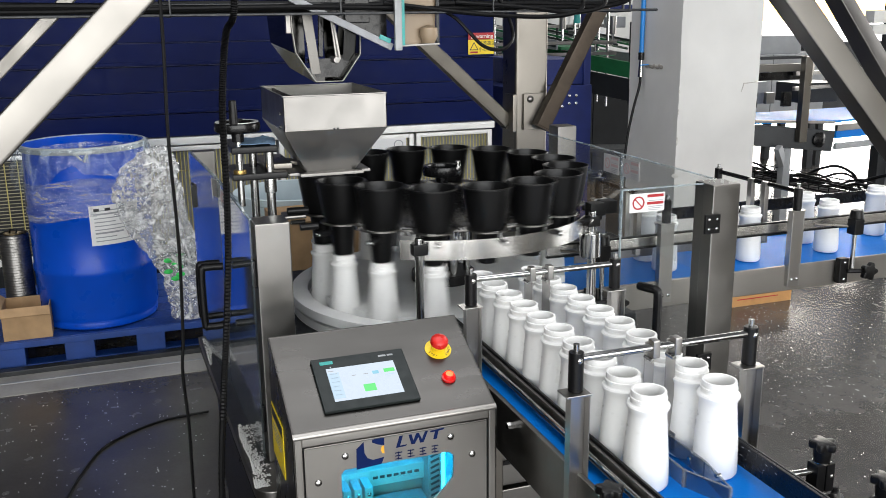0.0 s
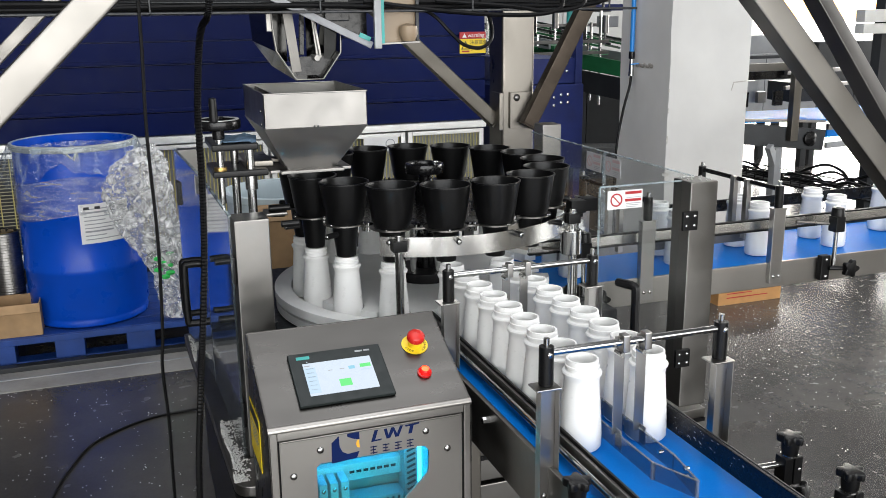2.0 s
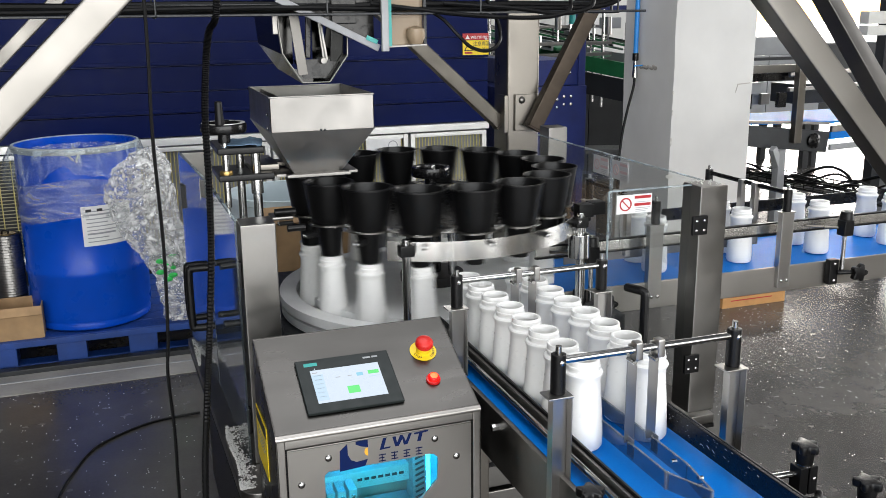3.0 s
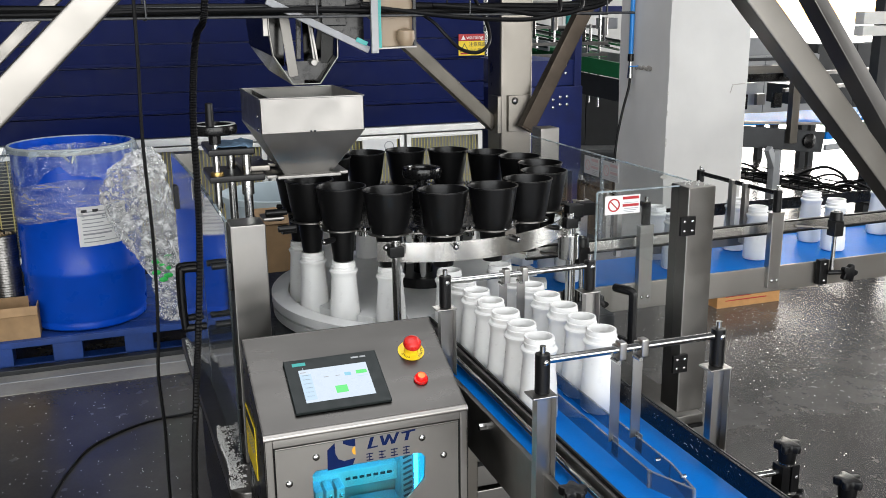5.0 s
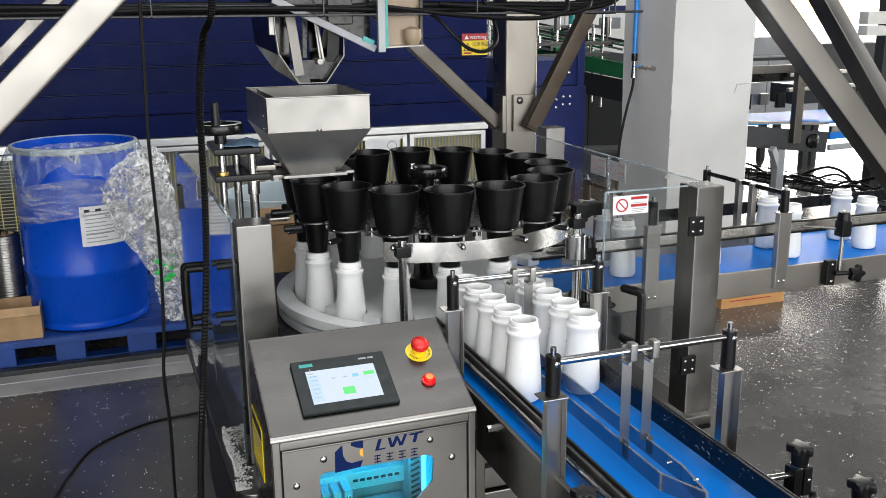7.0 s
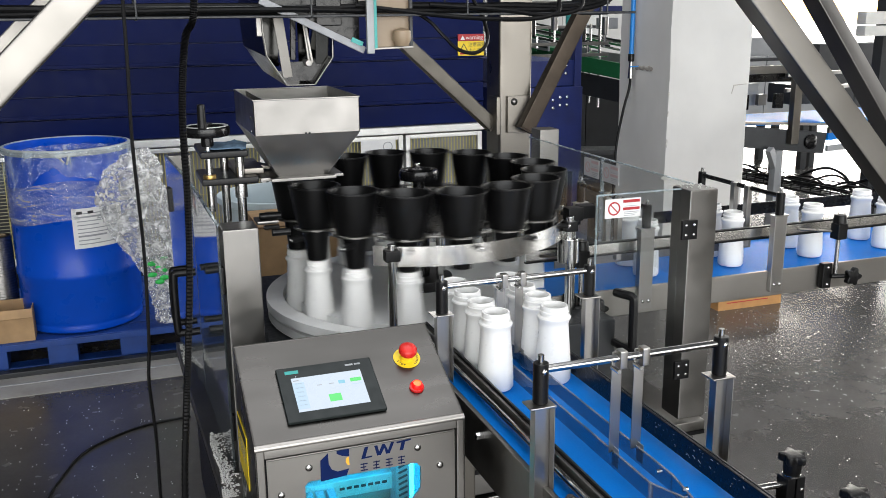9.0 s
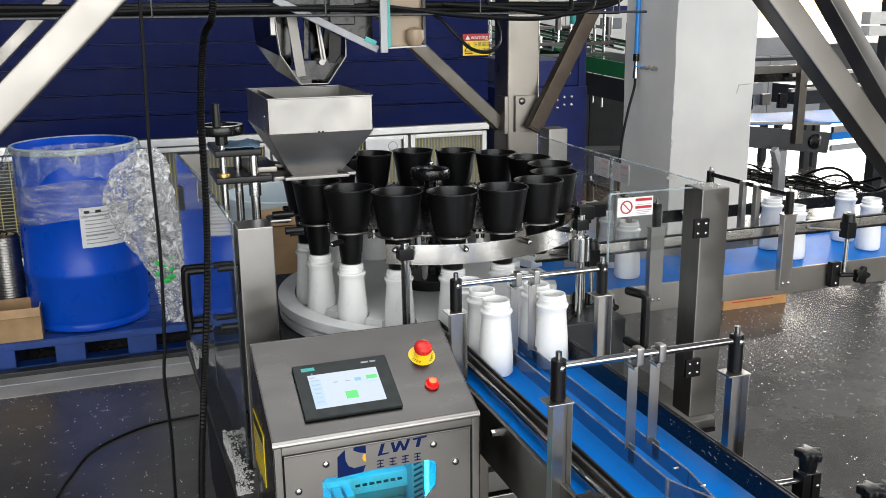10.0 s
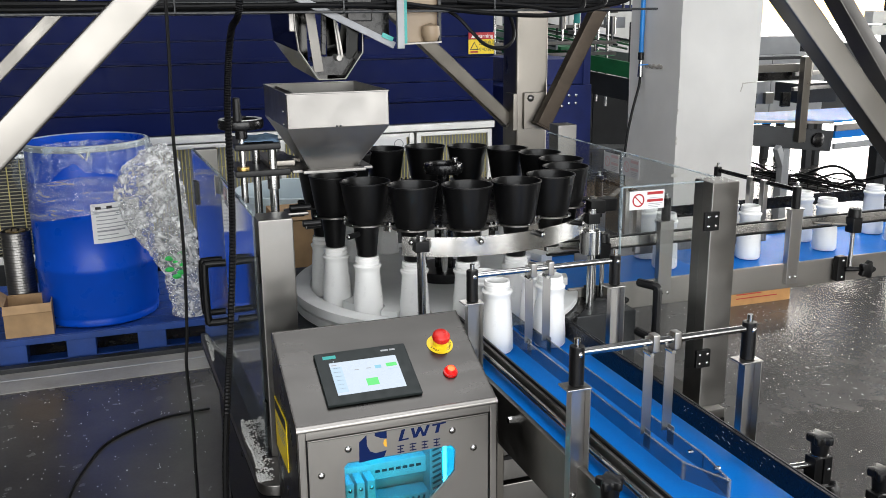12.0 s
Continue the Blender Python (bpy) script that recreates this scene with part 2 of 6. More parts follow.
NEAR_SHADE = (0.0, 3.05)  # slope and reach of the shade painted on the near floor


def floor_material():
    """Sealed concrete: broad mottling, fine grain and brown shade painted on the near floor beside the belt."""
    m = material("sealed_concrete", (0.066, 0.062, 0.057), 0.25, 0, 0.28, 0.9, 0.0, 10, rough_vary=0.03)
    nt = m.node_tree
    b = nt.nodes["Principled BSDF"]
    old = b.inputs["Base Color"].links[0].from_socket
    tc = nt.nodes.new("ShaderNodeTexCoord")

    def grain(scale, detail, lo, hi, to_lo, to_hi):
        n = nt.nodes.new("ShaderNodeTexNoise")
        n.inputs["Scale"].default_value, n.inputs["Detail"].default_value, n.inputs["Roughness"].default_value = scale, detail, 0.65
        nt.links.new(tc.outputs["Object"], n.inputs["Vector"])
        mr = nt.nodes.new("ShaderNodeMapRange")
        mr.inputs["From Min"].default_value, mr.inputs["From Max"].default_value = lo, hi
        mr.inputs["To Min"].default_value, mr.inputs["To Max"].default_value = to_lo, to_hi
        nt.links.new(n.outputs["Fac"], mr.inputs["Value"])
        return mr.outputs[0]

    def times(a, c, factor=1.0):
        mul = nt.nodes.new("ShaderNodeMix")
        mul.data_type, mul.blend_type = "RGBA", "MULTIPLY"
        mul.inputs["Factor"].default_value = factor
        nt.links.new(a, mul.inputs[6])
        if c is not None:
            nt.links.new(c, mul.inputs[7])
        return mul

    col = times(old, grain(70, 3, 0.3, 0.7, 0.92, 1.08)).outputs[2]
    col = times(col, grain(5, 5, 0.35, 0.65, 0.90, 1.10)).outputs[2]
    # near floor's shade painted into the colour, with a ragged edge
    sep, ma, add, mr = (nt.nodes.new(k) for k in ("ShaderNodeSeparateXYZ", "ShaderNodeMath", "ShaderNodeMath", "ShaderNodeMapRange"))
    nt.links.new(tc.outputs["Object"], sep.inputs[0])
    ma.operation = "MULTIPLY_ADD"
    ma.inputs[1].default_value = NEAR_SHADE[0]
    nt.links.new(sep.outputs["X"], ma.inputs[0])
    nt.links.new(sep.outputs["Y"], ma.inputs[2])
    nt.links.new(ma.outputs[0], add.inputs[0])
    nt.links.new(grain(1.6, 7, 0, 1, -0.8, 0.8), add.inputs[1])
    mr.inputs["From Min"].default_value, mr.inputs["From Max"].default_value = NEAR_SHADE[1] - 0.03, NEAR_SHADE[1] + 0.03
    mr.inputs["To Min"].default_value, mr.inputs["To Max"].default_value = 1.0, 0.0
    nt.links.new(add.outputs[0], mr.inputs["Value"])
    shaded = times(col, None)
    shaded.inputs[7].default_value = (0.42, 0.37, 0.32, 1)
    nt.links.new(mr.outputs[0], shaded.inputs["Factor"])
    nt.links.new(shaded.outputs[2], b.inputs["Base Color"])
    return m


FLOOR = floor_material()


# ---- mesh helpers ----
def thing(name, at, label, category, group=""):
    ob = new(name)
    ob.empty_display_size = 0.1
    ob.location = at
    return tagged(ob, label, category, group)


def origin(ob):
    at = Vector(ob.location)
    while ob.parent:
        ob = ob.parent
        at += Vector(ob.location)
    return at


def part(name, bm, mat, parent=None, label="", smooth=True):
    """Links a bmesh in world coordinates as one mesh under its thing."""
    if parent is not None:
        bmesh.ops.translate(bm, vec=-origin(parent), verts=bm.verts)
    me = bpy.data.meshes.new(name)
    bmesh.ops.recalc_face_normals(bm, faces=bm.faces)
    bm.normal_update()
    split = None
    if smooth and len(bm.faces) < 500:  # large faces keep their own normal
        size = [f.calc_area() for f in bm.faces]
        bm.faces.index_update()
        split = []
        for f in bm.faces:
            for v in f.verts:
                n = Vector()
                for g in v.link_faces:
                    if g.normal.dot(f.normal) > 0.75:
                        n += g.normal * size[g.index]
                split.append(n.normalized() if n.length > 1e-12 else f.normal.copy())
    bm.to_mesh(me)
    bm.free()
    if smooth:
        for p in me.polygons:
            p.use_smooth = True
        if split:
            me.normals_split_custom_set(split)
        else:
            me.set_sharp_from_angle(angle=radians(35))
    me.materials.append(mat)
    ob = new(name, me)
    if parent is not None:
        ob.parent = parent
    if label:
        ob["label"] = label
    return ob


def structure(name, bm, mat, label, category):
    return tagged(part(name, bm, mat), label, category, kind="structure")


def box(x0, x1, y0, y1, z0, z1, bevel=0.003, seg=2, bm=None):
    b = bmesh.new()
    bmesh.ops.create_cube(b, size=1, matrix=Matrix.Translation(((x0 + x1) / 2, (y0 + y1) / 2, (z0 + z1) / 2))
                          @ Matrix.Diagonal((x1 - x0, y1 - y0, z1 - z0, 1)))
    if bevel:
        bmesh.ops.bevel(b, geom=b.edges[:], offset=min(bevel, 0.45 * min(x1 - x0, y1 - y0, z1 - z0)), segments=seg, affect="EDGES", profile=0.5)
    return merge(bm, b)


def merge(bm, b):
    if bm is None:
        return b
    me = bpy.data.meshes.new("joined")
    b.to_mesh(me)
    b.free()
    bm.from_mesh(me)
    bpy.data.meshes.remove(me)
    return bm


def plate(pts, thick):
    """A flat sheet through the points, thickened against its normal."""
    b = bmesh.new()
    f = b.faces.new([b.verts.new(p) for p in pts])
    f.normal_update()
    n = f.normal.copy()
    ex = bmesh.ops.extrude_face_region(b, geom=[f], use_keep_orig=True)
    bmesh.ops.translate(b, vec=-n * thick, verts=[v for v in ex["geom"] if isinstance(v, bmesh.types.BMVert)])
    return b


def moved(b, m):
    bmesh.ops.transform(b, matrix=m, verts=b.verts)
    return b


def bar(p0, p1, w, h, bevel=0.003, bm=None, up=(0, 0, 1)):
    """A square bar from p0 to p1; w across, h along up."""
    p0, p1 = Vector(p0), Vector(p1)
    d = p1 - p0
    y = d.normalized()
    x = y.cross(Vector(up)).normalized()
    z = x.cross(y)
    m = Matrix((x, y, z)).transposed().to_4x4()
    m.translation = (p0 + p1) / 2
    b = box(-w / 2, w / 2, -d.length / 2, d.length / 2, -h / 2, h / 2, bevel)
    return merge(bm, moved(b, m))


def rod(p0, p1, r, seg=14, r2=None, bevel=0.0, bm=None):
    p0, p1 = Vector(p0), Vector(p1)
    d = p1 - p0
    b = bmesh.new()
    bmesh.ops.create_cone(b, cap_ends=True, segments=seg, radius1=r, radius2=r if r2 is None else r2, depth=d.length)
    if bevel:
        es = [e for e in b.edges if len(e.link_faces) == 2 and any(len(f.verts) > 4 for f in e.link_faces)]
        bmesh.ops.bevel(b, geom=es, offset=bevel, segments=2, affect="EDGES", profile=0.5)
    m = d.to_track_quat("Z", "Y").to_matrix().to_4x4()
    m.translation = (p0 + p1) / 2
    return merge(bm, moved(b, m))


def lathe(profile, at=(0, 0, 0), seg=32, bm=None):
    """Turns (radius, z) pairs round the z axis at a place."""
    b = bmesh.new()
    rings = []
    for r, z in profile:
        if r < 1e-5:
            rings.append([b.verts.new((at[0], at[1], at[2] + z))])
        else:
            rings.append([b.verts.new((at[0] + r * math.cos(2 * math.pi * k / seg), at[1] + r * math.sin(2 * math.pi * k / seg), at[2] + z)) for k in range(seg)])
    for a, c in zip(rings, rings[1:]):
        for k in range(seg):
            q = (k + 1) % seg
            vs = ([a[k], a[q]] if len(a) > 1 else [a[0]]) + ([c[q], c[k]] if len(c) > 1 else [c[0]])
            if len(vs) > 2:
                b.faces.new(vs)
    return merge(bm, b)


def smooth_path(pts, n=10):
    """Catmull-Rom points through pts."""
    P = [Vector(p) for p in pts]
    P = [2 * P[0] - P[1]] + P + [2 * P[-1] - P[-2]]
    out = []
    for a, b, c, d in zip(P, P[1:], P[2:], P[3:]):
        for k in range(n):
            t = k / n
            out.append(0.5 * (2 * b + (c - a) * t + (2 * a - 5 * b + 4 * c - d) * t * t + (3 * b - a - 3 * c + d) * t ** 3))
    return out + [P[-2]]


def hose(pts, r, seg=8, n=10, rib=0.0, bm=None):
    path = smooth_path(pts, n)
    b = bmesh.new()
    last, side = None, None
    for i, p in enumerate(path):
        d = (path[min(i + 1, len(path) - 1)] - path[max(i - 1, 0)]).normalized()
        if side is None:
            side = d.orthogonal().normalized()
        side = (side - d * side.dot(d)).normalized()
        other = d.cross(side)
        rr = r * (1 + (rib if i % 2 else -rib))
        ring = [b.verts.new(p + rr * (math.cos(2 * math.pi * k / seg) * side + math.sin(2 * math.pi * k / seg) * other)) for k in range(seg)]
        if last:
            for k in range(seg):
                b.faces.new((last[k], last[(k + 1) % seg], ring[(k + 1) % seg], ring[k]))
        else:
            b.faces.new(ring)
        last = ring
    b.faces.new(last)
    return merge(bm, b)


def prism(points, axis, a, c, bevel=0.0, bm=None):
    """A flat outline of 2D points pushed from a to c along an axis ('x': points are y, z; 'y': x, z; 'z': x, y)."""
    b = bmesh.new()
    put = {"x": lambda u, v, w: (w, u, v), "y": lambda u, v, w: (u, w, v), "z": lambda u, v, w: (u, v, w)}[axis]
    vs = [b.verts.new(put(u, v, a)) for u, v in points]
    f = b.faces.new(vs)
    ex = bmesh.ops.extrude_face_region(b, geom=[f])
    step = Vector(put(0, 0, c - a))
    bmesh.ops.translate(b, vec=step, verts=[v for v in ex["geom"] if isinstance(v, bmesh.types.BMVert)])
    if bevel:
        bmesh.ops.bevel(b, geom=b.edges[:], offset=bevel, segments=2, affect="EDGES", profile=0.5)
    return merge(bm, b)


def arc_band(cx, cy, r0, r1, a0, a1, z0, z1, n=40, bm=None):
    """A curved band between two radii, angles in degrees."""
    b = bmesh.new()
    rows = []
    for k in range(n + 1):
        a = radians(a0 + (a1 - a0) * k / n)
        rows.append([b.verts.new((cx + r * math.cos(a), cy + r * math.sin(a), z)) for r, z in ((r0, z0), (r1, z0), (r1, z1), (r0, z1))])
    for p, q in zip(rows, rows[1:]):
        for k in range(4):
            b.faces.new((p[k], p[(k + 1) % 4], q[(k + 1) % 4], q[k]))
    b.faces.new(rows[0])
    b.faces.new(rows[-1])
    return merge(bm, b)


def star_knob(at, r=0.028, h=0.022, bm=None):
    """A five-lobed clamping knob, axis up."""
    pts = []
    for k in range(40):
        a = 2 * math.pi * k / 40
        rr = r * (0.82 + 0.18 * math.cos(5 * a))
        pts.append((at[0] + rr * math.cos(a), at[1] + rr * math.sin(a)))
    return prism(pts, "z", at[2], at[2] + h, 0.003, bm)


def screw(at, way, r=0.006, bm=None):
    at, way = Vector(at), Vector(way)
    b = bmesh.new()
    bmesh.ops.create_uvsphere(b, u_segments=12, v_segments=8, radius=r)
    m = Matrix.Translation(at) @ way.to_track_quat("Z", "Y").to_matrix().to_4x4() @ Matrix.Diagonal((1, 1, 0.55, 1))
    return merge(bm, moved(b, m))


def text_mesh(words, size, mat, m, parent, name="lettering"):
    cu = bpy.data.curves.new("words", "FONT")
    cu.body, cu.size, cu.extrude, cu.align_x, cu.align_y = words, size, 0.0004, "CENTER", "CENTER"
    tmp = bpy.data.objects.new("words", cu)
    scene.collection.objects.link(tmp)
    dg = bpy.context.evaluated_depsgraph_get()
    me = bpy.data.meshes.new_from_object(tmp.evaluated_get(dg))
    bpy.data.objects.remove(tmp)
    bpy.data.curves.remove(cu)
    b = bmesh.new()
    b.from_mesh(me)
    bpy.data.meshes.remove(me)
    moved(b, m)
    return part(name, b, mat, parent, smooth=False)

# ---- hall ----
def hall():
    structure("floor", box(-9, 22, -8, 17, -0.2, 0, 0), FLOOR, "dark grey sealed concrete floor with stains, painted shade, spilt white granules", "floor")
    # Unseen ceiling, dark to deepen reflections, with two long openings for added lamps.
    b = box(-9, -1.5, -8, 17, 6.9, 7.1, 0)
    box(3.5, 7.5, -8, 17, 6.9, 7.1, 0, bm=b)
    box(9.5, 22, -8, 17, 6.9, 7.1, 0, bm=b)
    for xa, xb, ya, yb in ((-1.5, 3.5, -8, -4.3), (-1.5, 3.5, 6.7, 17), (7.5, 9.5, -8, 1), (7.5, 9.5, 13, 17)):
        box(xa, xb, ya, yb, 6.9, 7.1, 0, bm=b)
    structure("ceiling", b, DARKW, "unseen dark ceiling with long openings for added lamps", "ceiling")
    # Unseen wall added to keep steel facing west dark.
    structure("wall_west", box(-9.2, -9, -8, 17, 0, 7, 0), DARKW, "unseen plain dark wall that darkens steel reflections", "wall")
    b = box(-9, 12.4, 17, 17.2, 0, 7, 0)
    box(18.8, 22, 17, 17.2, 0, 7, 0, bm=b)
    box(12.4, 18.8, 17, 17.2, 4.6, 7, 0, bm=b)
    structure("wall_north", b, WALLP, "pale painted hall wall with a tall open gateway", "wall")
    # Unseen wall; its opening only makes room for the added east lamp.
    b = box(22, 22.2, -8, 17.2, 0, 1.1, 0)
    box(22, 22.2, -8, 17.2, 4.9, 7, 0, bm=b)
    box(22, 22.2, -8, -2.2, 1.1, 4.9, 0, bm=b)
    box(22, 22.2, 12.2, 17.2, 1.1, 4.9, 0, bm=b)
    structure("wall_east", b, WALLP, "unseen pale hall wall with a long opening for an added lamp", "wall")
    # Unseen wall; its opening is cut to the added south lamp.
    b = box(-9, 22, -8.2, -8, 6.0, 7, 0)
    box(-9, -8.2, -8.2, -8, 0, 6.0, 0, bm=b)
    box(7.5, 22, -8.2, -8, 0, 6.0, 0, bm=b)
    structure("wall_south", b, WALLP, "unseen pale hall wall with a wide opening for an added lamp", "wall")
    structure("ground", box(-80, 100, -90, 120, -0.45, -0.25, 0), WHITE, "sunlit pale concrete yard outside the gateways", "ground")


hall()


def column():
    x0, x1, y0, y1 = 3.46, 4.07, 5.2, 5.82
    b = bmesh.new()
    bmesh.ops.create_cube(b, size=1, matrix=Matrix.Translation(((x0 + x1) / 2, (y0 + y1) / 2, 3.45)) @ Matrix.Diagonal((x1 - x0, y1 - y0, 6.9, 1)))
    bmesh.ops.subdivide_edges(b, edges=[e for e in b.edges if abs(e.verts[0].co.z - e.verts[1].co.z) > 1], cuts=90)
    for v in b.verts:  # chipped, hand-plastered corners
        n = noise.noise(v.co * 3.1) * 0.012 + noise.noise(v.co * 17) * 0.005
        v.co.x += n
        v.co.y += 0.6 * n
    structure("column", b, PLASTER, "square white plastered concrete column with chipped corners", "column")


column()


def plaster_patch():
    """Rough repaired spots on the column."""
    t = thing("plaster_patch", (3.455, 5.6, 1.41), "rough grey patch of bare mortar on the column", "patch")
    b = bmesh.new()
    for k in range(9):
        y, z = 5.42 + 0.022 * k, 1.415 + 0.006 * math.sin(k * 2.1)
        bmesh.ops.create_icosphere(b, subdivisions=2, radius=0.016, matrix=Matrix.Translation((3.458, y, z)) @ Matrix.Diagonal((0.16, 1.5, 0.5 + 0.5 * random.random(), 1)))
    part("mortar", b, material("bare_mortar", (0.33, 0.31, 0.28), 0.9, 0, 0.3, 30, 0.4, 60), t)
    t2 = thing("plaster_crack", (4.0, 5.195, 1.30), "short scratched groove in the white column plaster", "crack")
    b = rod((3.95, 5.200, 1.305), (4.055, 5.200, 1.312), 0.0035, 6)
    rod((3.955, 5.200, 1.30), (3.94, 5.200, 1.25), 0.004, 6, bm=b)
    part("groove", b, material("crack_mortar", (0.45, 0.43, 0.40), 0.9, 0, 0.2, 30), t2)


plaster_patch()


def column_chip(z, w, h, face):
    t = thing("plaster_chip", (3.46, 5.2, z), "small grey chip in the column plaster", "chip", "plaster chips")
    b = bmesh.new()
    m = Matrix.Translation((3.462 if face else 3.46 + w, 5.199 if face else 5.198, z)) @ Matrix.Diagonal((w, 0.003, h, 1))
    bmesh.ops.create_icosphere(b, subdivisions=3, radius=1, matrix=m)
    for v in b.verts:
        v.co += Vector((noise.noise(v.co * 40), 0, noise.noise(v.co * 55))) * 0.004
    part("bare_spot", b, CHIP, t)


CHIP = material("bare_plaster", (0.50, 0.49, 0.46), 0.9, 0, 0.25, 40, 0.3, 60)
for z, w, h, face in ((1.27, 0.008, 0.012, True), (1.14, 0.006, 0.02, True), (0.72, 0.03, 0.015, True), (0.95, 0.008, 0.03, True)):
    column_chip(z, w, h, face)

# ---- the navy machine behind ----
WY = 6.5


def navy_machine():
    t = thing("tunnel_machine", (-0.6, WY, 0), "long navy-painted sheet steel machine housing with pressed ribs", "machine")
    x0, x1 = -4.0, 2.70
    rib = [0.99, 1.145, 1.29, 1.46, 1.61, 1.78, 1.95, 2.12, 2.30]
    for k, (a, c) in enumerate(zip(rib, rib[1:])):
        b = box(x0, x1, WY, WY + 0.05, a + 0.004, c - 0.004, 0.004)
        if k % 2 == 1:
            box(x0, x1, WY - 0.012, WY + 0.01, a + 0.005, a + 0.03, 0.004, bm=b)
        part("panel", b, NAVY, t)
    part("core", box(x0, x1 - 0.01, WY + 0.05, WY + 1.2, 0.96, 2.3, 0), NAVY2, t)
    part("plinth", box(x0 + 0.1, x1 - 0.1, WY + 0.2, WY + 1.1, 0.0, 0.96, 0), DARKM, t)
    part("sill", box(x0, x1, WY - 0.03, WY + 0.03, 0.935, 0.985, 0.004), ALU, t, "white aluminium sill rail")
    b = box(x0, x1, WY - 0.02, WY + 0.02, 0.20, 0.25, 0.003)
    part("base_rail", b, ALU, t)
    for x in (-3.9, -1.25, 1.06, 2.6):
        part("foot", box(x, x + 0.06, WY - 0.015, WY + 0.2, 0, 0.20, 0.003), ALU, t)


navy_machine()


def mesh_guard(x0, x1, z0=0.25, z1=0.925):
    """A framed yellow wire guard under the machine's sill."""
    t = thing("wire_guard", ((x0 + x1) / 2, WY - 0.02, 0.2), "pale-framed yellow wire mesh guard under the navy machine", "guard", "wire guards")
    y = WY - 0.005
    part("frame_post", box(x0, x0 + 0.035, y - 0.02, y + 0.02, z0, z1, 0.003), ALU, t)
    part("frame_post", box(x1 - 0.035, x1, y - 0.02, y + 0.02, z0, z1, 0.003), ALU, t)
    part("frame_rail", box(x0 + 0.035, x1 - 0.035, y - 0.02, y + 0.02, z1 - 0.03, z1, 0.003), ALU, t)
    level = x1 < 0.05  # these have close level wires, the others close upright ones
    b, c = bmesh.new(), bmesh.new()
    n = int((x1 - x0) / (0.075 if level else 0.024))
    for k in range(1, n):
        x = x0 + (x1 - x0) * k / n
        rod((x, y, z0), (x, y, z1 - 0.03), 0.0038, 5, bm=b)
    m = int((z1 - z0) / (0.022 if level else 0.15))
    for k in range(1, m):
        z = z0 + (z1 - z0) * k / m
        rod((x0, y + 0.006, z), (x1, y + 0.006, z), 0.0034, 5, bm=c)
    part("level_wires", c, YELLOWD, t, "dull yellow level wires")
    part("mesh", b, YELLOWM, t, "yellow wire mesh")
    part("back_plate", box(x0, x1, y + 0.12, y + 0.14, z0, z1, 0), DARKM if level else GREYM, t)


for a, c in ((-2.5, -1.25), (-1.25, 0.02), (0.04, 1.05), (1.07, 2.06), (2.08, 2.68)):
    mesh_guard(a, c)


def small_notice(x0, x1, z0, z1, y):
    t = thing("notice_plate", (x0, y, z0), "small white notice with a round prohibition mark on the guard", "sign")
    part("plate", box(x0, x1, y - 0.003, y, z0, z1, 0.001), STICK, t)
    part("mark", moved(lathe([(0.03, 0), (0.036, 0), (0.036, 0.002), (0.03, 0.002), (0.03, 0)], seg=24),
        pose(x1 - 0.06, y - 0.003, (z0 + z1) / 2, 90, 0, 0)), INKG, t)


small_notice(1.74, 2.0, 0.80, 0.90, WY - 0.03)


def warning_sign():
    t = thing("warning_sign", (2.6, WY - 0.01, 1.48), "yellow and red hot-surface warning sign with a black triangle", "sign")
    x0, x1, z0, z1, y = 2.495, 2.70, 1.48, 1.635, WY - 0.016
    part("plate", box(x0, x1, y, y + 0.006, z0, z1 - 0.05, 0.001), YELLOW, t)
    part("header", box(x0, x1, y, y + 0.006, z1 - 0.048, z1, 0.001), STICKR, t, "red header strip")
    text_mesh("warning", 0.042, STICK, pose((x0 + x1) / 2 + 0.025, y - 0.001, z1 - 0.025, 90, 0, 0), t)
    part("mark", prism([(x0 + 0.02, z1 - 0.04), (x0 + 0.055, z1 - 0.04), (x0 + 0.0375, z1 - 0.01)], "y", y - 0.002, y), STICK, t)
    b = prism([(x0 + 0.01, z0 + 0.03), (x0 + 0.08, z0 + 0.03), (x0 + 0.045, z0 + 0.09)], "y", y - 0.002, y)
    part("triangle", b, INK, t, "black warning triangle")
    part("triangle_face", prism([(x0 + 0.02, z0 + 0.036), (x0 + 0.07, z0 + 0.036), (x0 + 0.045, z0 + 0.079)], "y", y - 0.003, y - 0.001), YELLOW, t)
    part("rule", box(x0 + 0.015, x0 + 0.075, y - 0.002, y, z0 + 0.01, z0 + 0.022, 0), STICKR, t)
    text_mesh("注意高温", 0.034, INK, pose(x0 + 0.148, y - 0.001, z0 + 0.078, 90, 0, 0), t)
    text_mesh("小心烫伤", 0.034, INK, pose(x0 + 0.148, y - 0.001, z0 + 0.034, 90, 0, 0), t)


warning_sign()

# ---- gantry of the weigher platform ----
def gantry_post(x0, x1, y0, y1, z1, label):
    t = thing("gantry_post", ((x0 + x1) / 2, (y0 + y1) / 2, 0), label, "post", "platform posts")
    part("tube", box(x0, x1, y0, y1, 0.012, z1, 0.012, 3), STEEL, t)
    part("foot_plate", box(x0 - 0.04, x1 + 0.04, y0 - 0.04, y1 + 0.04, 0, 0.012, 0.002), STEEL, t)
    return t


bp = gantry_post(1.652, 1.805, 3.72, 3.87, 3.0, "thick brushed stainless steel post carrying the platform")
part("flange", box(1.685, 1.790, 3.704, 3.7195, 1.285, 1.442, 0.002), STEEL, bp, "bolted stainless flange")
part("flange", box(1.634, 1.652, 3.705, 3.80, 1.28, 1.44, 0.002), STEEL, bp)
b = screw((1.715, 3.704, 1.418), (0, -1, 0), 0.016)
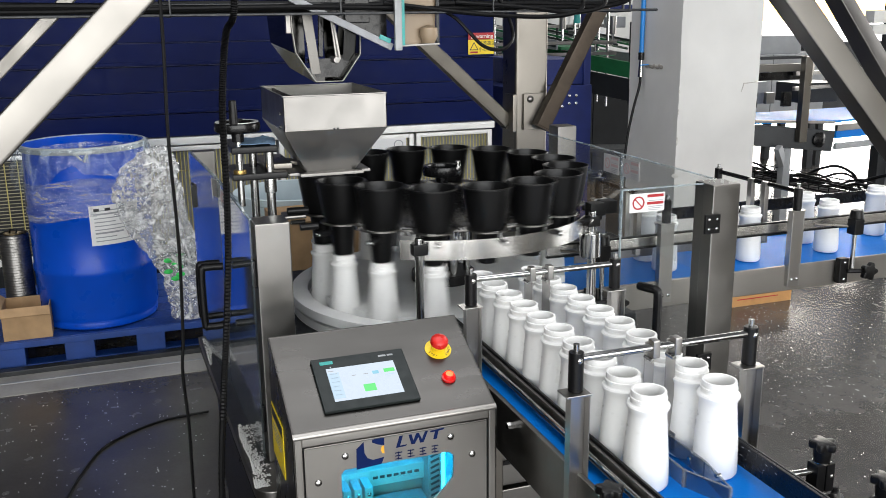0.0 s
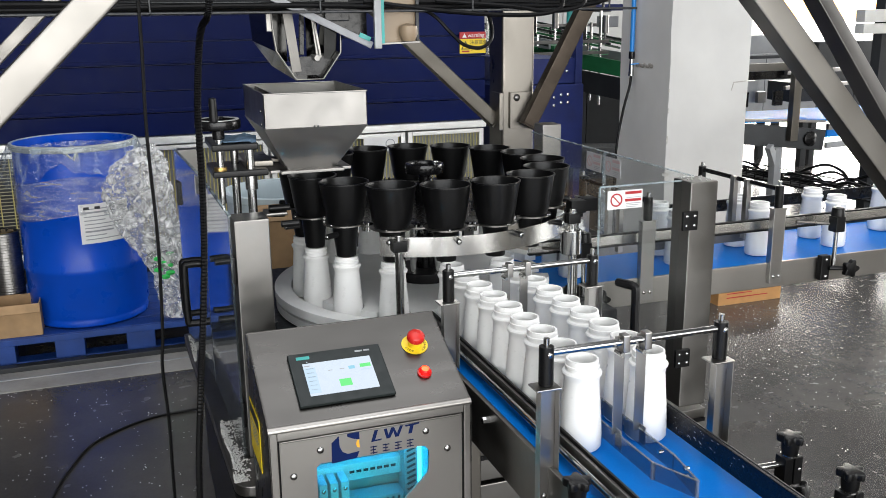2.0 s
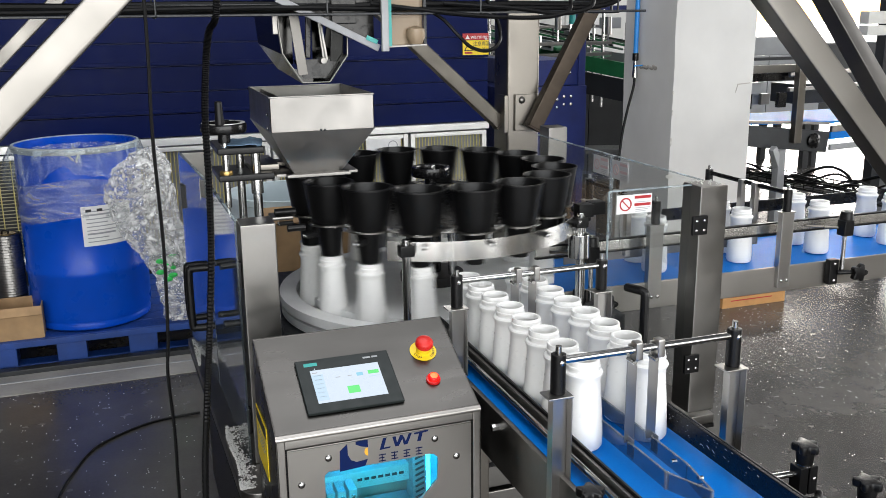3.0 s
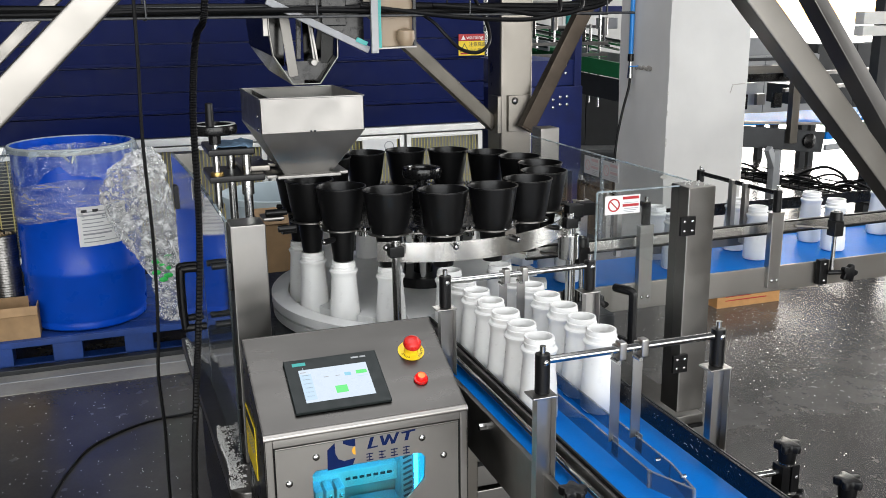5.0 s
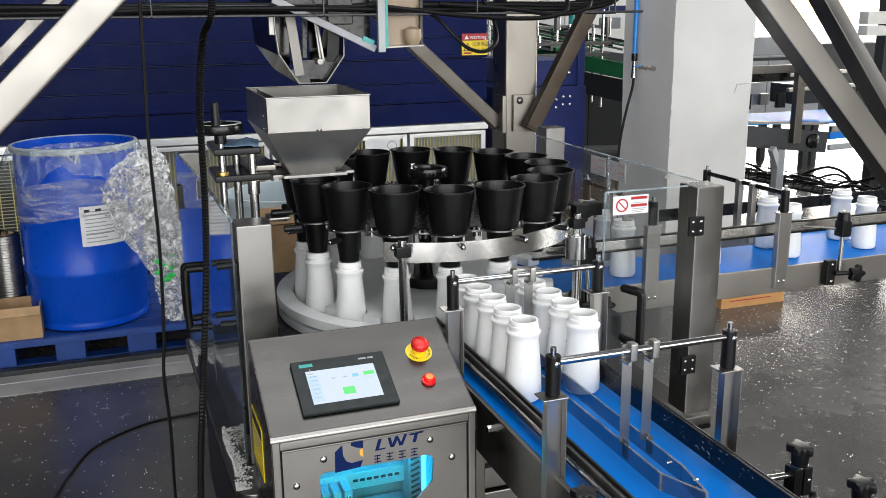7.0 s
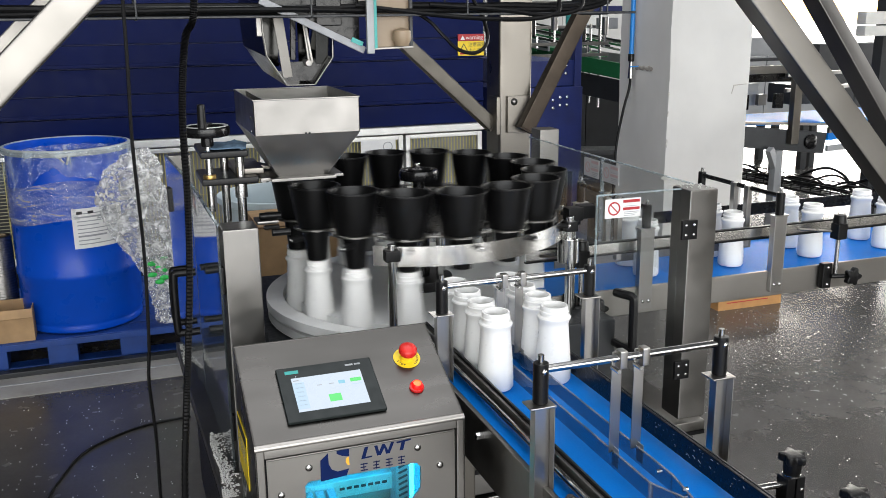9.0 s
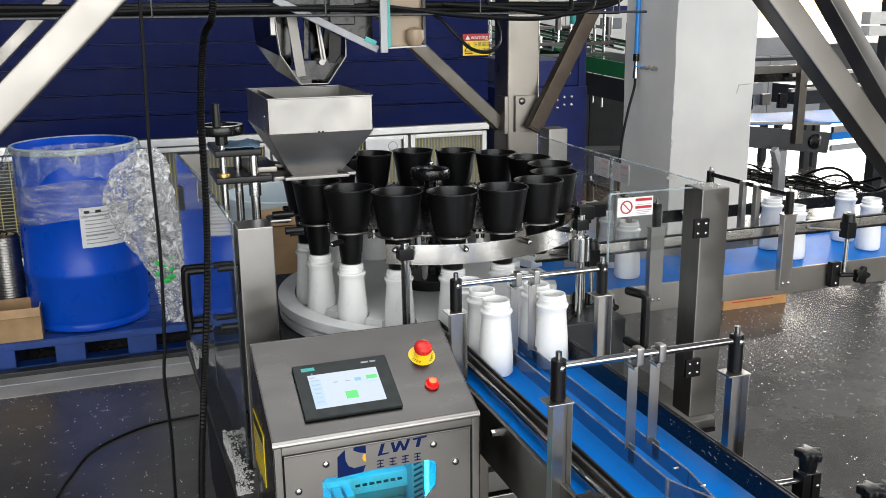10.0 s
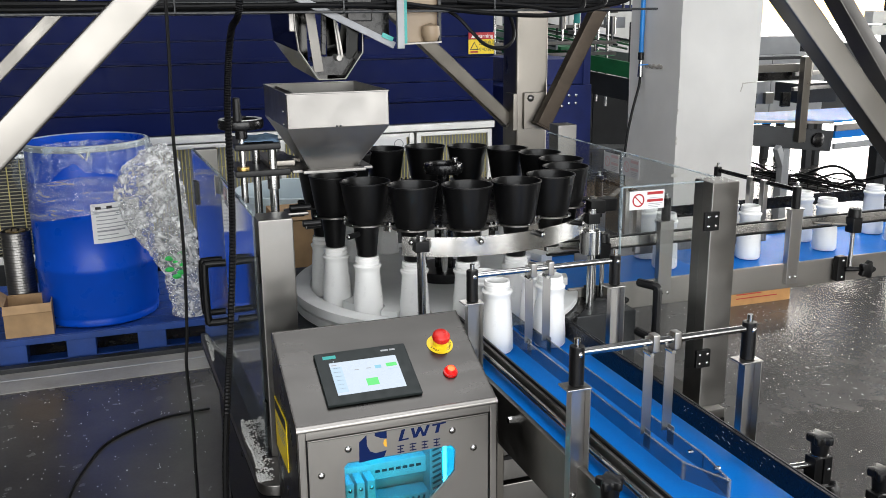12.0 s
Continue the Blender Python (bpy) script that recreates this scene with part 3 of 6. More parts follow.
part("bolt", b, STEEL_S, bp)
gantry_post(1.84, 1.99, 1.40, 1.55, 3.0, "stainless steel platform post close to the belt")
gantry_post(-1.45, -1.30, 3.72, 3.87, 3.0, "stainless steel platform post behind the drum side")
gantry_post(-1.15, -1.00, 1.40, 1.55, 3.0, "stainless steel platform post beside the aisle")


def brace(p0, p1, w, h, label, up=(0, 1, 0), mat=STEEL_B):
    t = thing("brace", p0, label, "brace", "platform braces")
    part("tube", bar(p0, p1, w, h, 0.006, up=up), mat, t)
    a, c = Vector(p0), Vector(p1)
    d = (c - a).normalized()
    part("end_plate", bar(a - d * 0.005, a + d * 0.0005, w + 0.006, h + 0.006, 0.001, up=up), mat, t)
    part("end_plate", bar(c - d * 0.0005, c + d * 0.005, w + 0.006, h + 0.006, 0.001, up=up), mat, t)


BRL = "wide brushed stainless diagonal brace of the platform"
brace((-1.00, 1.465, 0.777), (0.34, 1.465, 2.101), 0.048, 0.05, BRL)
brace((1.84, 1.475, 1.172), (0.91, 1.475, 2.114), 0.050, 0.05, BRL)
brace((1.895, 1.55, 1.216), (1.895, 2.42, 2.145), 0.050, 0.05, "thin stainless diagonal brace behind the wide one", (1, 0, 0))
brace((-0.80, 3.78, 1.178), (0.22, 3.78, 2.177), 0.046, 0.05, "thin weathered stainless brace behind the drum side")
brace((1.64, 3.78, 1.315), (0.90, 3.78, 1.99), 0.058, 0.06, "dull stainless diagonal brace bolted to the thick post", mat=DULLB)
brace((1.752, 3.672, 1.30), (2.185, 3.672, 2.10), 0.066, 0.055, "diagonal steel brace with brown shade painted in, bolted to the thick post", mat=SHADE_STEEL)


def platform():
    t = thing("platform", (0.3, 2.6, 2.15), "raised steel platform deck above the filling machine", "platform")
    part("deck", box(-1.5, 1.9, 2.45, 3.9, 2.20, 2.26, 0.004), GREYM, t)
    for y in (1.42, 3.75):
        part("beam", box(-1.5, 1.99, y, y + 0.1, 2.10, 2.20, 0.006), STEEL, t)


platform()


def cable_tray():
    t = thing("cable_tray", (0.6, 2.45, 1.79), "thin wire cable tray under the platform", "cable tray")
    for y, z in ((2.40, 1.790), (2.46, 1.815), (2.52, 1.815), (2.58, 1.79)):
        part("wire", rod((-1.4, y, z), (1.51 - (y - 2.4) * 1.2, y, z), 0.0035, 6), DARKM, t)
    for k in range(7):
        x = -1.1 + 0.42 * k
        part("rung", hose([(x, 2.40, 1.86), (x, 2.40, 1.795), (x, 2.41, 1.787), (x, 2.57, 1.787), (x, 2.58, 1.80), (x, 2.58, 1.86)], 0.0028, 5, 4), DARKM, t)
    for x in (-1.2, 1.45):
        part("hanger", rod((x, 2.49, 1.79), (x, 2.49, 2.2), 0.004, 6), DARKM, t)


cable_tray()


def cable(name, pts, r, label, mat=BRAID, rib=0.0, n=10, cat="cable"):
    t = thing(name, pts[0], label, cat)
    part("sheath", hose(pts, r, 8, n, rib), mat, t)
    return t


for k in range(7):
    z = 1.803 + 0.006 * (k % 3)
    y = 2.42 + 0.022 * k
    ph = k * 1.7
    cable("cable", [(-1.4, y, z)] + [(-1.0 + 0.3 * i, y + 0.012 * math.sin(ph + i), z + 0.004 * math.sin(ph * 2 + 1.7 * i)) for i in range(8)]
          + [(1.42, y + 0.01, z + 0.01), (1.55, y + 0.06, 1.95)], 0.0065 + 0.002 * (k % 2), "black power cable lying in the wire tray")
cable("cable", [(0.84, 2.45, 1.812), (0.89, 2.40, 1.775), (0.925, 2.38, 1.735), (0.965, 2.38, 1.700), (1.015, 2.38, 1.690), (1.052, 2.39, 1.715), (1.058, 2.42, 1.765), (1.035, 2.45, 1.83)], 0.005,
      "loop of black cable hanging from the tray")
cable("cable", [(0.7, 2.42, 1.815), (0.95, 2.39, 1.785), (1.15, 2.38, 1.775), (1.25, 2.38, 1.79), (1.27, 2.40, 1.83)], 0.006, "slack black cable hanging from the tray")
cable("cable", [(0.9, 2.42, 1.815), (1.10, 2.39, 1.80), (1.22, 2.38, 1.785), (1.32, 2.38, 1.80), (1.34, 2.40, 1.85)], 0.006, "slack black cable hanging from the tray")
cable("hose", [(0.26, 1.9, 1.95), (0.249, 1.9, 1.80), (0.232, 1.9, 1.76), (0.222, 1.9, 1.70), (0.213, 1.9, 1.596), (0.211, 1.9, 1.45), (0.204, 1.9, 1.303), (0.188, 1.9, 1.13),
              (0.173, 1.9, 0.991), (0.154, 1.9, 0.749), (0.15, 1.9, 0.3), (0.15, 1.9, 0.02)], 0.0070, "black ribbed conduit hanging to the floor", BRAID, 0.11, 44, "hose")
cable("cable", [(0.13, 2.2, 1.95), (0.128, 2.2, 1.783), (0.126, 2.2, 1.684), (0.121, 2.2, 1.519), (0.124, 2.2, 1.265), (0.116, 2.2, 1.05), (0.108, 2.2, 0.954), (0.112, 2.2, 0.8), (0.109, 2.2, 0.602), (0.11, 2.2, 0.01)],
      0.0040, "thin black cable hanging to the floor")
cable("cable", [(0.29, 4.12, 0.008), (0.10, 4.1, 0.006), (-0.05, 4.02, 0.006), (-0.17, 3.9, 0.006), (-0.24, 3.72, 0.006), (-0.285, 3.56, 0.006), (-0.33, 3.3, 0.006)], 0.006,
      "black cable curving over the concrete floor")


def discharge_funnel():
    """The weigher's discharge: a dark mirror-steel bucket with folded facets, open in front."""
    t = thing("discharge_funnel", (0.55, 2.62, 1.62), "dark mirror-polished faceted steel discharge funnel over the hopper", "funnel")
    yf, yb = 2.50, 2.74
    front = [(0.470, 2.15), (0.470, 1.755), (0.478, 1.690), (0.528, 1.613), (0.602, 1.613), (0.652, 1.682), (0.655, 1.76), (0.655, 2.15)]
    back = [(0.448, 2.15), (0.448, 1.775), (0.454, 1.712), (0.505, 1.640), (0.590, 1.632), (0.640, 1.70), (0.648, 1.77), (0.648, 2.15)]
    n = len(front)
    for k in range(n - 1):
        (ax, az), (bx, bz), (cx, cz), (dx, dz) = front[k], front[k + 1], back[k + 1], back[k]
        part("facet", plate(((ax, yf, az), (bx, yf, bz), (cx, yb, cz), (dx, yb, dz)), 0.003), MIRROR, t, smooth=False)
        part("rim", bar((ax, yf, az), (bx, yf, bz), 0.0025, 0.006, 0.0008, up=(0, 1, 0)), STEEL_S, t)
    part("back_plate", prism([(0.450, 2.15), (0.455, 1.712), (0.50, 1.65), (0.548, 1.65), (0.548, 2.15)], "y", yb - 0.004, yb), MIRROR, t, smooth=False)
    part("back_plate", prism([(0.606, 2.15), (0.606, 1.65), (0.64, 1.70), (0.646, 2.15)], "y", yb - 0.004, yb), MIRROR, t, smooth=False)
    part("apron", prism([(0.536, 1.622), (0.600, 1.622), (0.640, 1.672), (0.512, 1.672)], "y", 2.53, 2.534), BLACKM, t)
    part("gate_arm", bar((0.505, 2.512, 1.86), (0.532, 2.512, 1.632), 0.026, 0.006, 0.001, up=(0, 1, 0)), STEEL_H, t)
    part("gate_arm", bar((0.566, 2.56, 1.86), (0.556, 2.56, 1.675), 0.014, 0.012, 0.002, up=(0, 1, 0)), BLACKM, t)
    part("gate_arm", bar((0.578, 2.54, 1.86), (0.598, 2.54, 1.668), 0.010, 0.008, 0.002, up=(0, 1, 0)), STEEL_S, t)
    part("gate_arm", bar((0.590, 2.53, 1.76), (0.603, 2.53, 1.668), 0.006, 0.006, 0.001, up=(0, 1, 0)), STEEL_S, t)
    part("deflector", bar((0.640, 2.515, 1.86), (0.628, 2.53, 1.665), 0.034, 0.004, 0.001, up=(0, 1, 0)), MIRROR, t)
    part("pivot", rod((0.590, 2.51, 1.668), (0.590, 2.57, 1.668), 0.009, 16, bevel=0.002), STEEL_S, t)
    part("hinge_tab", box(0.455, 0.47, 2.50, 2.512, 1.74, 1.80, 0.002), STEEL_S, t)


discharge_funnel()


def teal_box():
    """The open end of the weigher's slanted channel with its teal label."""
    t = thing("weigher_channel", (0.67, 2.46, 1.715), "slanted steel channel with a teal label and clear tan cover", "channel")
    near = Matrix.Translation((0, 0, 1.79)) @ Matrix.Scale(0.8345, 4) @ Matrix.Translation((0, 0, -1.79))
    part("top_edge", moved(bar((0.545, 2.90, 1.838), (0.862, 2.90, 1.684), 0.012, 0.022, 0.002), near), INKG, t)
    part("label", moved(bar((0.82, 2.892, 1.719), (0.855, 2.892, 1.703), 0.004, 0.014, 0.0), near), TEAL, t, "teal printed label")
    part("cheek", moved(prism([(0.57, 1.838), (0.86, 1.70), (0.86, 1.86), (0.57, 1.86)], "y", 2.95, 2.955), near), BLACKM, t)
    part("end_strip", moved(box(0.862, 0.885, 2.86, 2.875, 1.675, 1.86, 0.002), near), GREYM, t)
    part("teal_edge", moved(box(0.886, 0.897, 2.87, 2.88, 1.69, 1.84, 0.001), near), TEAL, t)
    part("cover", moved(box(0.897, 1.015, 2.92, 2.925, 1.69, 1.85, 0.001), near), TAN, t, "tan translucent cover")
    part("cover_edge", moved(bar((0.885, 2.90, 1.688), (1.02, 2.90, 1.692), 0.02, 0.006, 0.001), near), STEEL_S, t)
    part("cover_post", moved(box(1.012, 1.022, 2.90, 2.91, 1.69, 1.86, 0.001), near), DARKM, t)
    part("shade_lump", moved(lathe([(0, -0.03), (0.02, -0.027), (0.03, -0.005), (0.028, 0.02), (0, 0.03)], (0.985, 2.90, 1.722), 16), near), TAN, t)
    part("motor", moved(box(0.72, 0.80, 2.93, 3.0, 1.76, 1.86, 0.004), near), BLACKM, t)


teal_box()

# ---- hopper ----
def sheet(pts, mat, t, name, thick=0.002):
    return part(name, plate(pts, thick), mat, t, smooth=False)


def hopper():
    t = thing("hopper", (0.56, 2.62, 1.38), "stainless steel feed hopper with a square open top", "hopper")
    x0, x1, y0, y1, z0, z1 = 0.424, 0.702, 2.426, 2.80, 1.493, 1.583
    for p, q in (((x0, y0), (x1, y0)), ((x1, y0), (x1, y1)), ((x1, y1), (x0, y1)), ((x0, y1), (x0, y0))):
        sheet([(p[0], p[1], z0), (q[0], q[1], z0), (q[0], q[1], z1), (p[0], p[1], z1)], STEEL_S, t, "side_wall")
    c = [(0.487, 2.47), (0.617, 2.47), (0.617, 2.62), (0.487, 2.62)]
    top = [(x0, y0), (x1, y0), (x1, y1), (x0, y1)]
    zb = 1.377
    for k in range(4):
        a, d = top[k], top[(k + 1) % 4]
        e, f = c[(k + 1) % 4], c[k]
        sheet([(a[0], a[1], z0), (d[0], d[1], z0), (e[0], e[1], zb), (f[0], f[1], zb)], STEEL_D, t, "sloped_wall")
    for k in range(4):
        a, d = top[k], top[(k + 1) % 4]
        part("rim", bar((a[0], a[1], z1), (d[0], d[1], z1), 0.005, 0.004, 0.001), STEEL_S, t)
    b = bmesh.new()
    for k in range(4):
        a, d = [(0.462, 2.455), (0.634, 2.455), (0.634, 2.64), (0.462, 2.64)][k], [(0.634, 2.455), (0.634, 2.64), (0.462, 2.64), (0.462, 2.455)][k]
        bar((a[0], a[1], zb - 0.004), (d[0], d[1], zb - 0.004), 0.05, 0.008, 0.001, bm=b)
    part("flange", b, STEEL_S, t)
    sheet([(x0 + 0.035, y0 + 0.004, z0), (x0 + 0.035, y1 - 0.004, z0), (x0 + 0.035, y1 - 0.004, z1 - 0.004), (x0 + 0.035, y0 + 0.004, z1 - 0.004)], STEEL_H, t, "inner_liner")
    for x in (0.556, 0.566):
        part("weld_dot", screw((x, y0 - 0.001, z0 + 0.001), (0, -1, 0), 0.003), DARKM, t)
    part("support", bar((0.40, 2.60, 1.40), (0.48, 2.60, 1.385), 0.06, 0.01, 0.002), STEEL, t)
    for z in (1.50, 1.535):
        part("bolt", screw((x0 - 0.002, 2.47, z), (-1, 0, 0), 0.005), CHROME, t)


hopper()


def cloth_patch():
    """A small rag lying flat with creases and a hanging rim."""
    n = 14
    b = bmesh.new()
    v = []
    for j in range(n):
        for k in range(n):
            u, w = k / (n - 1) - 0.5, j / (n - 1) - 0.5
            d = max(abs(u), abs(w)) - 0.38
            v.append(b.verts.new((0.358 + 0.105 * u + 0.02 * w, 2.505 + 0.13 * w, 1.4615 + 0.010 * abs(noise.noise(Vector((7 * u, 6 * w, 3)))) - (0.06 * d if d > 0 and abs(u) > 0.4 else 0))))
    for j in range(n - 1):
        for k in range(n - 1):
            b.faces.new((v[j * n + k], v[j * n + k + 1], v[(j + 1) * n + k + 1], v[(j + 1) * n + k]))
    f = bmesh.ops.extrude_face_region(b, geom=list(b.faces))
    bmesh.ops.translate(b, verts=[q for q in f["geom"] if isinstance(q, bmesh.types.BMVert)], vec=(0, 0, 0.002))
    return b


def lift_stand():
    """Height adjuster with a handwheel on three rods."""
    t = thing("height_adjuster", (0.33, 2.5, 1.0), "black handwheel height adjuster on three polished rods", "adjuster")
    c = (0.306, 2.45, 1.512)
    wheel = part("handwheel", lathe([(0.049, -0.016), (0.056, -0.014), (0.059, -0.008), (0.059, 0.006), (0.056, 0.010), (0.046, 0.010), (0.044, 0.004), (0.046, -0.012), (0.049, -0.016)], c, 48), BLACKM, t, "glossy black handwheel")
    # Pale ring puts the black rim's bright reflection into its colour.
    part("rim_sheen", lathe([(0.046, 0.0102), (0.0555, 0.0102), (0.0550, 0.0115), (0.0465, 0.0115), (0.046, 0.0102)], c, 48), ALU, wheel, "pale ring painting a sheen on the rim")
    for k in range(3):
        a = 2 * math.pi * k / 3 + 0.4
        part("spoke", bar((0.306, 2.45, 1.500), (0.306 + 0.047 * math.cos(a), 2.45 + 0.047 * math.sin(a), 1.502), 0.012, 0.006, 0.002), BLACKM, wheel)
    part("hub", rod((0.306, 2.45, 1.47), (0.306, 2.45, 1.53), 0.016, 16, bevel=0.003), BLACKM, t)
    part("crank_grip", rod((0.292, 2.40, 1.520), (0.292, 2.40, 1.582), 0.0115, 16, r2=0.0095, bevel=0.004), BLACK, t)
    part("top_plate", box(0.285, 0.405, 2.43, 2.62, 1.440, 1.458, 0.004), BLACK, t)
    part("blue_rag", cloth_patch(), material("faded_blue_cloth", (0.12, 0.2, 0.3), 0.9, 0, 0.3, 30, 0.3, 80), t, "faded blue cloth cover")
    part("mid_plate", box(0.285, 0.43, 2.44, 2.62, 1.368, 1.386, 0.004), BLACK, t)
    part("spindle", rod((0.306, 2.45, 1.30), (0.306, 2.45, 1.47), 0.009, 16), CHROME, t)
    part("guide_rod", rod((0.385, 2.46, 0.96), (0.385, 2.46, 1.445), 0.012, 18), CHROME, t)
    part("guide_rod", rod((0.356, 2.56, 0.96), (0.356, 2.56, 1.445), 0.011, 18), CHROME, t)
    part("bushing", rod((0.385, 2.46, 1.330), (0.385, 2.46, 1.368), 0.016, 18, bevel=0.002), CHROME, t)
    part("nut", rod((0.306, 2.45, 1.386), (0.306, 2.45, 1.397), 0.017, 18, bevel=0.002), BRASS, t)
    part("carrier", box(0.375, 0.45, 2.48, 2.66, 1.386, 1.402, 0.003), STEEL, t)
    part("foot", box(0.32, 0.43, 2.43, 2.60, 0.90, 0.96, 0.003), DARKM, t)


lift_stand()

# ---- machine base and guards ----
def machine_base():
    t = thing("machine_table", (0.9, 2.7, 0), "stainless steel machine table with a rounded granule-strewn ledge", "table")
    x0, x1, y0, y1 = 0.25, 1.60, 2.08, 3.30
    rim = [(x0 + 0.05 - 0.05 * math.cos(a * 0.1309), y0 + 0.05 - 0.05 * math.sin(a * 0.1309)) for a in range(13)] + [(x1, y0), (x1, y1), (x0 - 0.03, y1)]
    part("table_plate", prism(rim, "z", 0.630, 0.66, 0.004), STEEL_S, t)
    part("inner_plate", box(0.42, 1.45, 2.34, 3.2, 0.66, 0.90, 0.006), DARKM, t)
    part("skirt", box(x0 + 0.02, x1 - 0.02, y0 + 0.06, y1 - 0.02, 0.12, 0.628, 0.006), BLACK, t, "black skirt under the ledge")
    part("edge_trim", prism(rim, "z", 0.618, 0.630), BLACK, t)
    part("front_rail", box(0.50, x1 - 0.02, y0 + 0.020, y0 + 0.055, 0.545, 0.616, 0.004), STEEL_S, t, "stainless front rail")
    part("front_panel", box(0.50, x1 - 0.02, y0 + 0.012, y0 + 0.055, 0.13, 0.538, 0.004), STEEL_S, t, "stainless lower front panel")
    part("corner_post", box(x0 + 0.03, x0 + 0.11, y0 + 0.012, y0 + 0.06, 0.0, 0.618, 0.004), STEEL, t)
    for x in (x0 + 0.06, x1 - 0.06):
        for y in (y0 + 0.08, y1 - 0.06):
            part("foot", rod((x, y, 0), (x, y, 0.12), 0.03, 16), BLACK, t)
    part("latch", box(x0 + 0.005, x0 + 0.03, 2.50, 2.53, 0.54, 0.61, 0.004), BLACK, t)


machine_base()


def guard_post(x0, x1, y0, y1, z0, z1, label):
    t = thing("guard_post", ((x0 + x1) / 2, (y0 + y1) / 2, z0), label, "post", "guard posts")
    part("tube", box(x0, x1, y0, y1, z0, z1, 0.004, 2), STEEL_S, t)
    return t


gp = guard_post(0.306, 0.393, 2.237, 2.33, 0.66, 1.295, "square brushed stainless guard post")
part("hinge", box(0.296, 0.306, 2.25, 2.275, 1.13, 1.20, 0.003), BLACK, gp)
part("hinge", box(0.296, 0.306, 2.25, 2.275, 0.74, 0.81, 0.003), BLACK, gp)
gp = guard_post(1.487, 1.573, 2.05, 2.135, 0.69, 1.338, "square brushed stainless guard post with granules on top")
for z in (1.235, 0.842):
    h = part("hinge", box(1.462, 1.508, 2.040, 2.05, z - 0.026, z + 0.026, 0.002), BLACK, gp, "black two-leaf hinge with four screws")
    for dx in (-0.012, 0.012):
        for dz in (-0.013, 0.013):
            part("screw", screw((1.485 + dx, 2.040, z + dz), (0, -1, 0), 0.0045), CHROME, h)
b = bmesh.new()
for k in range(26):
    bmesh.ops.create_icosphere(b, subdivisions=1, radius=0.0025, matrix=Matrix.Translation((random.uniform(1.495, 1.565), random.uniform(2.06, 2.13), 1.3395)))
part("granules", b, PELLET, gp)
guard_post(0.245, 0.322, 3.245, 3.295, 0.66, 1.338, "square stainless guard post at the rear corner")
guard_post(1.60, 1.68, 3.20, 3.28, 0.0, 1.36, "square stainless guard post at the rear corner")


def bent_grip(pts, r, t, name="handle"):
    part(name, hose(pts, r, 10, 6), BLACK, t, "black plastic pull handle")


def prohibition_sticker(m, t, w=0.105, h=0.05, paper=STICK, red=STICKR):
    """A white sticker with a struck circle and red bars; m places its middle, facing local -y."""
    h0 = part("sticker", moved(box(-w / 2, w / 2, -0.001, 0.0005, -h / 2, h / 2, 0), m), paper, t, "white and red prohibition sticker")
    ring = moved(lathe([(0.014, 0), (0.018, 0), (0.018, 0.0008), (0.014, 0.0008), (0.014, 0)], seg=28), pose(-w * 0.25, -0.001, 0, 90))
    merge(ring, moved(box(-0.015, 0.015, -0.0009, 0, -0.0016, 0.0016, 0), pose(-w * 0.25, -0.001, 0, 0, 45, 0)))
    part("struck_circle", moved(ring, m), red, h0)
    b = box(0.0, w / 2 - 0.004, -0.0018, -0.001, h * 0.27, h * 0.42, 0)
    box(0.0, w / 2 - 0.004, -0.0018, -0.001, -h * 0.12, h * 0.02, 0, bm=b)
    part("red_bar", moved(b, m), red, h0)
    b = box(0.004, w / 2 - 0.006, -0.0018, -0.001, h * 0.08, h * 0.10, 0)
    for k in range(3):
        box(0.004, w / 2 - 0.006 - 0.006 * k, -0.0018, -0.001, -h * (0.24 + 0.09 * k), -h * (0.21 + 0.09 * k), 0, bm=b)
    part("print_bar", moved(b, m), INKG, h0)


def side_guard():
    t = thing("side_guard", (0.29, 2.8, 0.66), "clear acrylic side guard door with black handles", "guard")
    for (xa, ya, za), (xb, yb, zb) in (((0.298, 2.245, 1.306), (0.284, 2.795, 1.313)), ((0.283, 2.803, 1.313), (0.240, 3.262, 1.338))):
        leaf = part("sheet", plate(((xa, ya, 0.663), (xb, yb, 0.663), (xb, yb, zb), (xa, ya, za)), 0.005), ACRYL_H, t, "scratched clear acrylic sheet", smooth=False)
        part("edge", bar((xa, ya, za + 0.0015), (xb, yb, zb + 0.0015), 0.006, 0.003, 0), EDGE, leaf, "pale cut edge of the sheet")
    part("mid_joint", box(0.279, 0.288, 2.794, 2.804, 0.665, 1.313, 0.001), EDGE, t)
    for x in (0.268, 0.306):
        s = 1 if x > 0.29 else -1
        bent_grip([(x, 2.70, 1.075), (x + 0.05 * s, 2.70, 1.075), (x + 0.062 * s, 2.70, 1.06), (x + 0.062 * s, 2.70, 0.91), (x + 0.05 * s, 2.70, 0.895), (x, 2.70, 0.895)], 0.011, t)
        bent_grip([(x, 2.80, 1.06), (x + 0.05 * s, 2.80, 1.06), (x + 0.062 * s, 2.80, 1.045), (x + 0.062 * s, 2.80, 0.91), (x + 0.05 * s, 2.80, 0.895), (x, 2.80, 0.895)], 0.010, t)
    part("hinge", box(0.232, 0.246, 3.20, 3.245, 1.155, 1.235, 0.002), BLACK, t)
    prohibition_sticker(pose(0.2815, 2.70, 1.275, 0, 0, -90), t, 0.10, 0.055, PALE, PALER)
    prohibition_sticker(pose(0.2705, 2.88, 1.280, 0, 0, -95), t, 0.10, 0.055, PALE, PALER)


side_guard()


